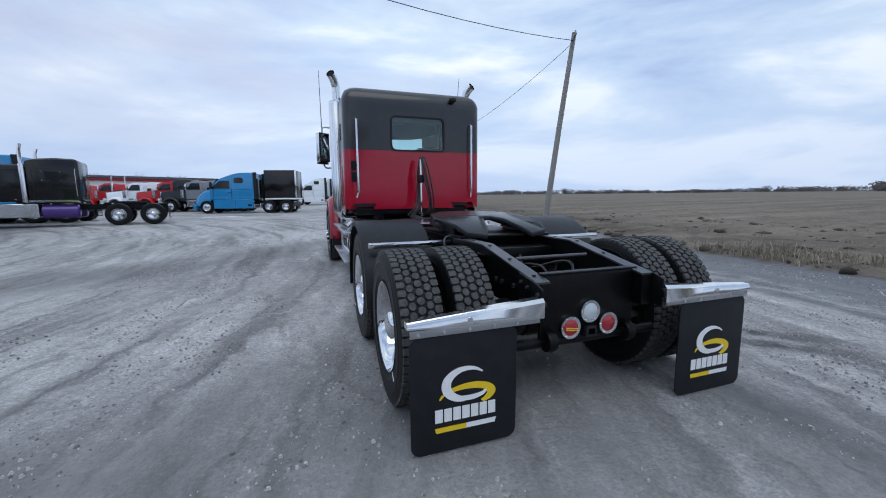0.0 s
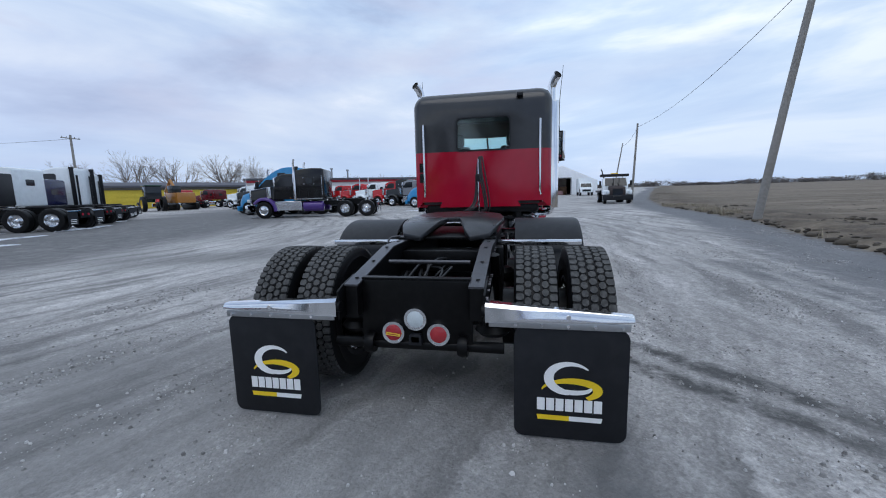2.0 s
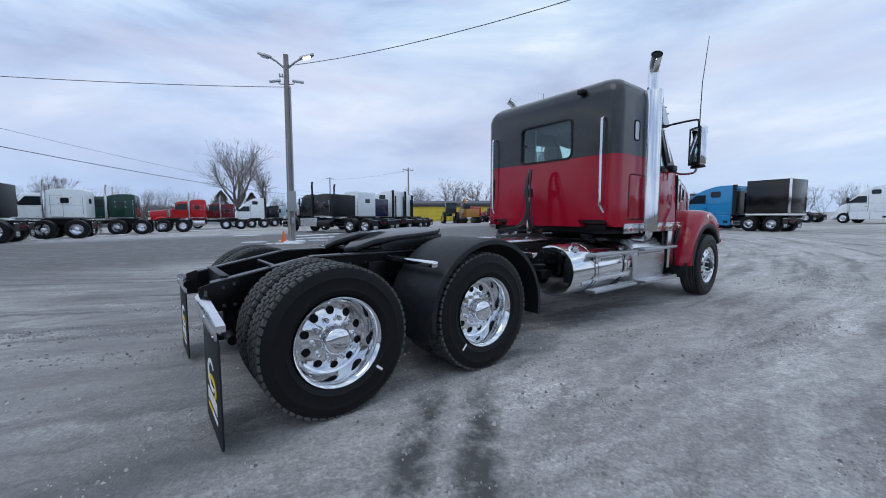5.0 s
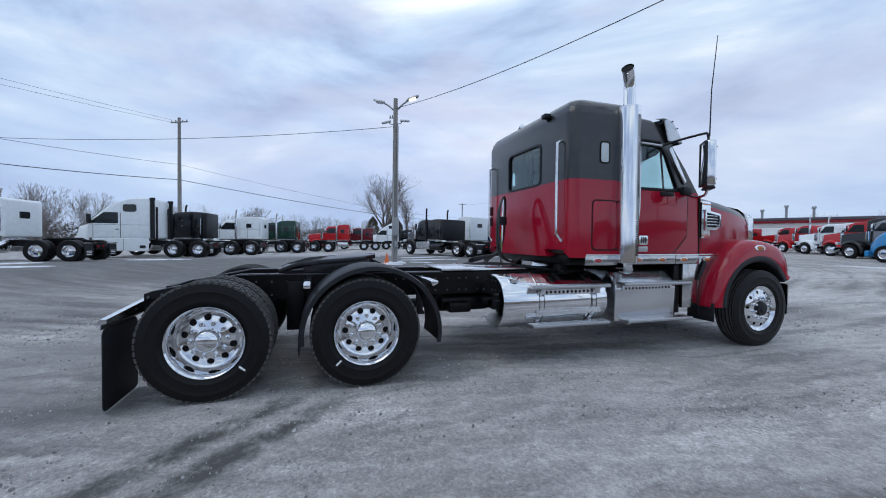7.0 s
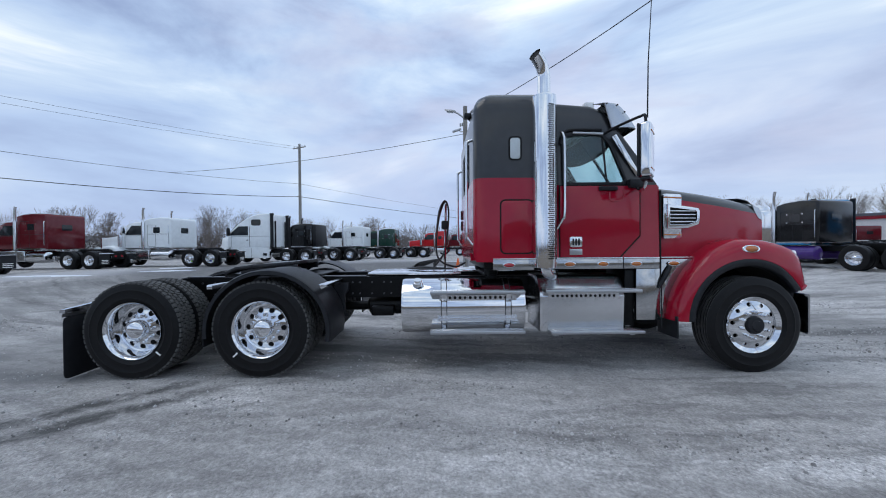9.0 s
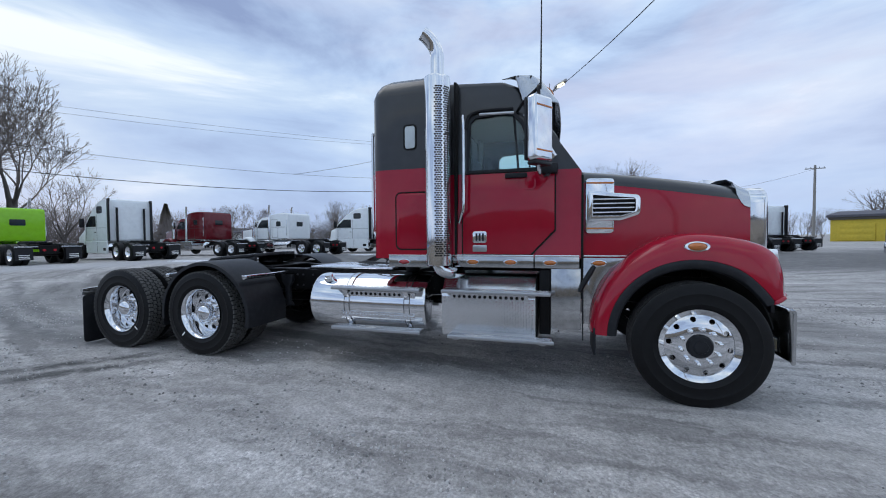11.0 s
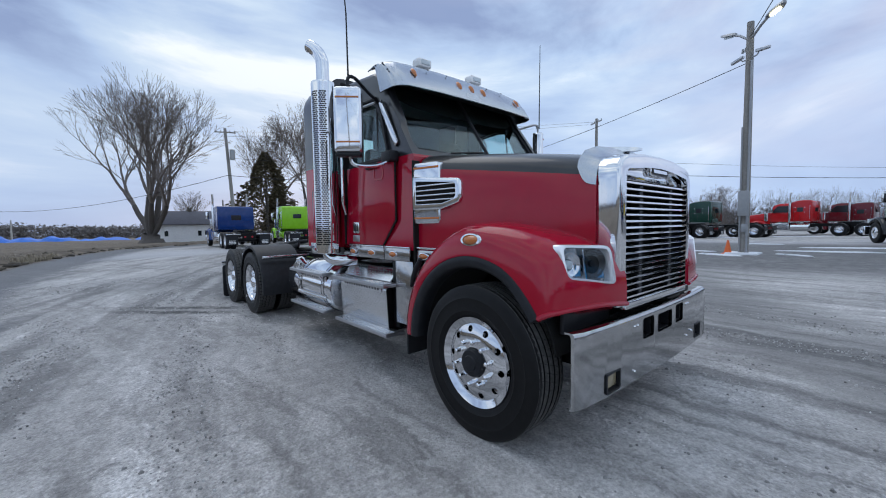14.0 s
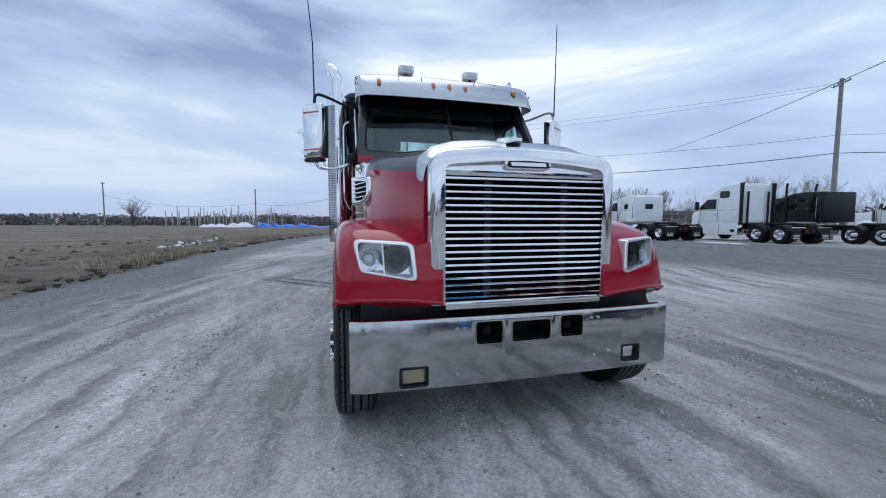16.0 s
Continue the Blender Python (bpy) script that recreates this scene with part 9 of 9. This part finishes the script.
def bare_tree(x, y, height, seed, label, level=5, limbs_out=5, tilt=0.6, spread=0.5, lift=0.05, radius=0.3, fork=0.12, thick=1.0, stout=1.0):
    """A trunk that forks into a few long limbs with ever finer twigs."""
    rnd = random.Random(seed)
    t = empty("bare_tree", Matrix.Translation((x, y, ground_z(x, y))), label, "tree", "bare trees")
    limbs, f = [], fork * 4.6
    limbs.append(([Vector((0, 0, -0.1)), Vector((0, 0, 0.12)), Vector((0.02, 0, f * 0.5)), Vector((0, 0.02, f * 1.15))], [radius * 1.7, radius * 1.25, radius, radius * 0.92], 20))
    for k in range(limbs_out):
        a = 6.28 * k / limbs_out + rnd.uniform(-0.35, 0.35)
        lean = tilt * (0.25 if k == 0 else rnd.uniform(0.65, 1.2))
        forked(rnd, (0, 0, f * rnd.uniform(0.75, 1.1)), (math.cos(a) * lean, math.sin(a) * lean, 1), rnd.uniform(0.85, 1.15), radius * stout * rnd.uniform(0.45, 0.66), level, limbs, spread, lift)
    # the crown is drawn to its full height; thickness was given for the finished tree
    k = height / max(p.z for pts, _, _ in limbs for p in pts)
    limbs = [([p * k for p in pts], [max(r * thick, 0.011) for r in rs], lv) for pts, rs, lv in limbs]
    for name, pick in (("trunk", lambda d: d >= level), ("crown", lambda d: d < level)):
        v, fc = limbs_mesh([q for q in limbs if pick(q[2])])
        me = bpy.data.meshes.new(name)
        me.from_pydata(v, [], fc)
        me.materials.append(BARK if name == "trunk" else TWIG)
        me.shade_smooth()
        o = new(name, me)
        o.parent = t
        if name == "crown":
            tagged(o, label="leafless limbs and twigs", kind="stuff")
    return t


bare_tree(-0.9, -45.5, 18.5, 14, "big leafless spreading tree beside the white house", 7, 6, 0.85, 0.37, 0.035, 0.92, 0.05, 1.0, 0.70)
bare_tree(-14.6, -35.5, 16.0, 5, "tall leafless tree behind the parked trucks", 7, 5, 0.50, 0.36, 0.035, 0.34, 0.34, 1.0, 0.6)
bare_tree(-11.8, -40.0, 15.0, 8, "tall leafless tree behind the parked trucks", 6, 5, 0.50, 0.40, 0.035, 0.26, 0.22)
bare_tree(-21.5, -42.0, 9.5, 9, "small leafless tree behind the parked trucks", 5, 5, 0.55, 0.5, 0.05, 0.16, 0.16)
bare_tree(-120.0, 21.5, 23.0, 21, "round-headed leafless tree behind the far trucks", 6, 7, 0.85, 0.44, 0.03, 0.60, 0.20, 1.1)
bare_tree(-118.5, 28.3, 16.5, 23, "narrow leafless tree behind the far trucks", 5, 4, 0.40, 0.42, 0.06, 0.36, 0.2, 1.4)
bare_tree(-6.5, -62.0, 8.0, 31, "small leafless tree behind the white house", 5, 5, 0.7, 0.5, 0.04, 0.18, 0.16)
for k, (x, y, h) in enumerate(((-92, 78, 14), (-86, 84, 12.5), (-76, 90, 13), (-70, 95, 12.5), (-98, 70, 11))):
    bare_tree(x, y, h, 40 + k, "leafless tree behind the yellow shed", 5, 6, 0.8, 0.5, 0.03, 0.34, 0.16, 1.3)
bare_tree(67.7, -141, 10, 60, "lone leafless tree far across the field", 5, 6, 0.7, 0.5, 0.04, 0.3, 0.14, 1.2)
for k, (x, y, h) in enumerate(((-50.0, -43.5, 7.0), (-60.9, -34.9, 7.4), (-61.4, -29.5, 8.4), (-71.0, -21.3, 7.4), (-73.6, -11.1, 8.0), (-53.4, -31.0, 8.0), (-38.4, -38.0, 6.6))):
    bare_tree(x, y, h, 70 + k, "leafless tree behind the truck rows", 5, 5, 0.42, 0.42, 0.07, 0.12, 0.14, 0.8)


def woods(name, spots, seed, label, thick):
    """Far bare woods: many thin trees in one mesh."""
    rnd = random.Random(seed)
    verts, faces = [], []
    for x, y, h in spots(rnd):
        limbs = []
        for k in range(2):
            forked(rnd, (0, 0, 0), (rnd.gauss(0, 0.16), rnd.gauss(0, 0.16), 1), 1.0, 0.075, 4, limbs, 0.40, 0.07, 0.80)
        k = h / max(p.z for pts, _, _ in limbs for p in pts)
        base = Vector((x, y, ground_z(x, y) - 0.2))
        v, f = limbs_mesh([([base + p * k for p in pts], r, 0) for pts, r, d in limbs], thick)
        b = len(verts)
        verts += v
        faces += [tuple(i + b for i in q) for q in f]
    me = bpy.data.meshes.new(name)
    me.from_pydata(verts, [], faces)
    me.materials.append(PALETWIG)
    return tagged(new(name, me), label, "woods", kind="stuff")


def along(a, b, count, depth, h0, h1):
    def gen(rnd):
        for k in range(count):
            t = rnd.random()
            nx, ny = b[1] - a[1], a[0] - b[0]
            ln = math.hypot(nx, ny)
            o = rnd.uniform(0, depth)
            yield a[0] + (b[0] - a[0]) * t + nx / ln * o, a[1] + (b[1] - a[1]) * t + ny / ln * o, rnd.uniform(h0, h1)
    return gen


woods("bare_woods", along((-48, -62), (-112, 10), 200, 24, 4.2, 7.0), 3, "bare brown woods behind the truck rows", 0.7)
woods("bare_woods", along((-84, 16), (-108, 62), 62, 14, 4, 7), 4, "bare brown woods behind the truck rows", 0.8)
woods("bare_woods", along((-22, -62), (-46, -60), 90, 16, 4.5, 7), 6, "bare brown woods behind the truck rows", 0.7)
woods("bare_woods", along((-48, 82), (-4, 100), 56, 14, 3.5, 6.0), 7, "bare brown woods beyond the far trucks", 0.9)


def thicket(name, spots, seed, colours, label, size):
    """Far brush as loose clumps of small ragged pieces."""
    rnd = random.Random(seed)
    verts, faces = [], []
    for x, y, w, h in spots(rnd):
        z = ground_z(x, y)
        for k in range(70):
            u, v, q = rnd.gauss(0, w * 0.4), rnd.gauss(0, w * 0.25), h * rnd.random() ** 0.8 * (1 - 0.3 * rnd.random())
            s = size * rnd.uniform(0.6, 1.5)
            i = len(verts)
            p = Vector((x + u, y + v, z + q))
            for c in range(4):
                verts.append(p + Vector((rnd.uniform(-s, s), rnd.uniform(-s, s), rnd.uniform(-s, s) * 0.9)))
            faces += [(i, i + 1, i + 2), (i, i + 2, i + 3), (i, i + 3, i + 1), (i + 1, i + 3, i + 2)]
    me = bpy.data.meshes.new(name)
    me.from_pydata(verts, [], faces)
    me.materials.append(island_mat(name + "_mat", *colours))
    return tagged(new(name, me), label, "woods", kind="stuff")


def strip(a, b, count, w, h0, h1, jitter):
    def gen(rnd):
        for k in range(count):
            t = (k + rnd.random()) / count
            x, y = a[0] + (b[0] - a[0]) * t + rnd.gauss(0, jitter), a[1] + (b[1] - a[1]) * t + rnd.gauss(0, jitter)
            yield x, y, w * rnd.uniform(0.6, 1.4), h0 + (h1 - h0) * max(0, 0.5 + 0.9 * noise.noise((x * 0.02, y * 0.02, 4))) * rnd.uniform(0.6, 1.2)
    return gen


# hedge tones are the brush tones paled for distance haze
HAZY_HEDGE = ((0.19, 0.175, 0.17), (0.31, 0.28, 0.265))
BRUSH = ((0.14, 0.13, 0.132), (0.24, 0.215, 0.20))
thicket("far_treeline", strip((60, 620), (640, 330), 330, 8, 2.0, 8.0, 14), 1, BRUSH, "low dark treeline across the field", 0.8)
thicket("far_treeline", strip((640, 330), (720, -20), 150, 10, 4.0, 9.0, 14), 2, BRUSH, "low dark treeline across the field", 0.9)
thicket("far_treeline", strip((470, 190), (560, 60), 110, 8, 8, 15, 10), 9, BRUSH, "dark wood at the far side of the field", 0.95)
thicket("hedge", strip((260, -150), (30, -205), 300, 5, 3.5, 7.5, 5), 3, HAZY_HEDGE, "dark hedge behind the field", 0.5)
thicket("hedge", strip((30, -205), (-40, -150), 110, 5, 3.5, 7.5, 5), 5, HAZY_HEDGE, "dark hedge behind the field", 0.5)
thicket("hedge", strip((720, -20), (260, -150), 190, 10, 6, 11, 8), 6, HAZY_HEDGE, "dark hedge behind the field", 0.85)
thicket("undergrowth", strip((-46, -58), (-104, 10), 400, 4, 3.2, 5.4, 4), 7, ((0.10, 0.088, 0.082), (0.18, 0.16, 0.145)), "brown undergrowth below the bare woods", 0.17)
thicket("undergrowth", strip((-8, -60), (-48, -60), 170, 3, 2.2, 4.5, 3), 8, ((0.10, 0.088, 0.082), (0.18, 0.16, 0.145)), "brown undergrowth below the bare woods", 0.16)


def conifer(x, y, h, w, seed, label):
    rnd = random.Random(seed)
    t = empty("conifer", Matrix.Translation((x, y, ground_z(x, y))), label, "tree", "conifers")
    part("trunk", tube([(0, 0, -0.2), (0, 0, h * 0.95)], [0.22, 0.03], 8), BARK, t)
    verts, faces = [], []
    for k in range(int(5600 * h / 9)):
        q = rnd.random() ** 1.3
        z = h * (0.06 + 0.94 * q)
        rmax = w * (1 - q) ** 0.80 * (0.92 + 0.08 * math.sin(q * 40 + 3 * math.sin(q * 11)))
        a = rnd.random() * 6.28
        r = rmax * rnd.uniform(0.3, 1.12) ** 0.6 * (0.8 + 0.35 * noise.noise((math.cos(a) * 1.6, math.sin(a) * 1.6, z * 0.7 + seed)))
        c = Vector((r * math.cos(a), r * math.sin(a), z - 0.1 * r))
        out = Vector((math.cos(a), math.sin(a), -0.25)).normalized()
        side = Vector((-math.sin(a), math.cos(a), 0))
        for b in range(6):
            s = rnd.uniform(0.12, 0.32)
            d = (out + side * rnd.gauss(0, 0.5) + Vector((0, 0, rnd.gauss(0, 0.35)))).normalized()
            n = d.orthogonal().normalized() * s * 0.26
            i = len(verts)
            verts += [c - n, c + n, c + d * s]
            faces.append((i, i + 1, i + 2))
    me = bpy.data.meshes.new("crown")
    me.from_pydata(verts, [], faces)
    me.materials.append(island_mat("needles", (0.095, 0.088, 0.052), (0.28, 0.225, 0.14)))
    o = new("crown", me)
    o.parent = t
    tagged(o, label="dark needle sprays", kind="stuff")


conifer(-9.8, -34.0, 9.2, 5.6, 1, "dark green conifer behind the blue truck")
conifer(-12.0, -37.5, 6.5, 2.6, 2, "dark green conifer behind the blue truck")
conifer(-121.0, 17.6, 9.0, 5.6, 3, "low dark conifer behind the far trucks")
conifer(-120.5, 25.4, 8.6, 5.4, 4, "low dark conifer behind the far trucks")
conifer(-46, -60, 8, 2.0, 5, "narrow conifer among the bare woods")

# ---- stock yard across the field: blue covers and pale posts ----
TARP = mat("blue_tarpaulin", (0.02, 0.16, 0.62), 0.4, vary=0.25, scale=1.5, bump=0.05, bump_scale=3)
POST = mat("pale_post", (0.48, 0.46, 0.43), 0.8, vary=0.2)


def tarp(x, y, ln, wd, h, seed, m=TARP, label="crumpled blue tarpaulin over a low stack"):
    rnd = random.Random(seed)
    bm = bmesh.new()
    bmesh.ops.create_grid(bm, x_segments=22, y_segments=8, size=0.5)
    for v in bm.verts:
        u, w = v.co.x * 2, v.co.y * 2
        e = (1 - abs(u) ** 4) * (1 - abs(w) ** 3)
        v.co = Vector((x + u * ln / 2, y + w * wd / 2, ground_z(x, y) + max(0, e) * h * (0.75 + 0.5 * noise.noise((u * 3 + seed, w * 2, 0))) - 0.1))
    tagged(new("tarpaulin", finish("tarpaulin", bm, m)), label, "tarpaulin", "covered stacks")


for i, (x, y, ln, h) in enumerate(((3, -101, 9, 1.0), (12, -101, 11, 1.3), (20, -102, 8, 1.5), (-5, -99, 7, 0.9))):
    tarp(x, y, ln, 4, h, i)
for i, (x, y, ln, h) in enumerate(((27, -104, 8, 1.4), (34, -106, 7, 1.1))):
    tarp(x, y, ln, 3.5, h, 10 + i, SNOW, "white sheet over a low stack")
rnd = random.Random(8)
for k in range(34):
    x, y = rnd.uniform(18, 48), rnd.uniform(-122, -108)
    o = new("stock_post", finish("stock_post", tube([(0, 0, -0.2), (rnd.gauss(0, 0.05), 0, rnd.uniform(4.0, 6.0))], 0.13, 6), POST))
    o.location = (x, y, ground_z(x, y))
    tagged(o, "pale upright post in the distant stock yard", "post", "stock yard posts")
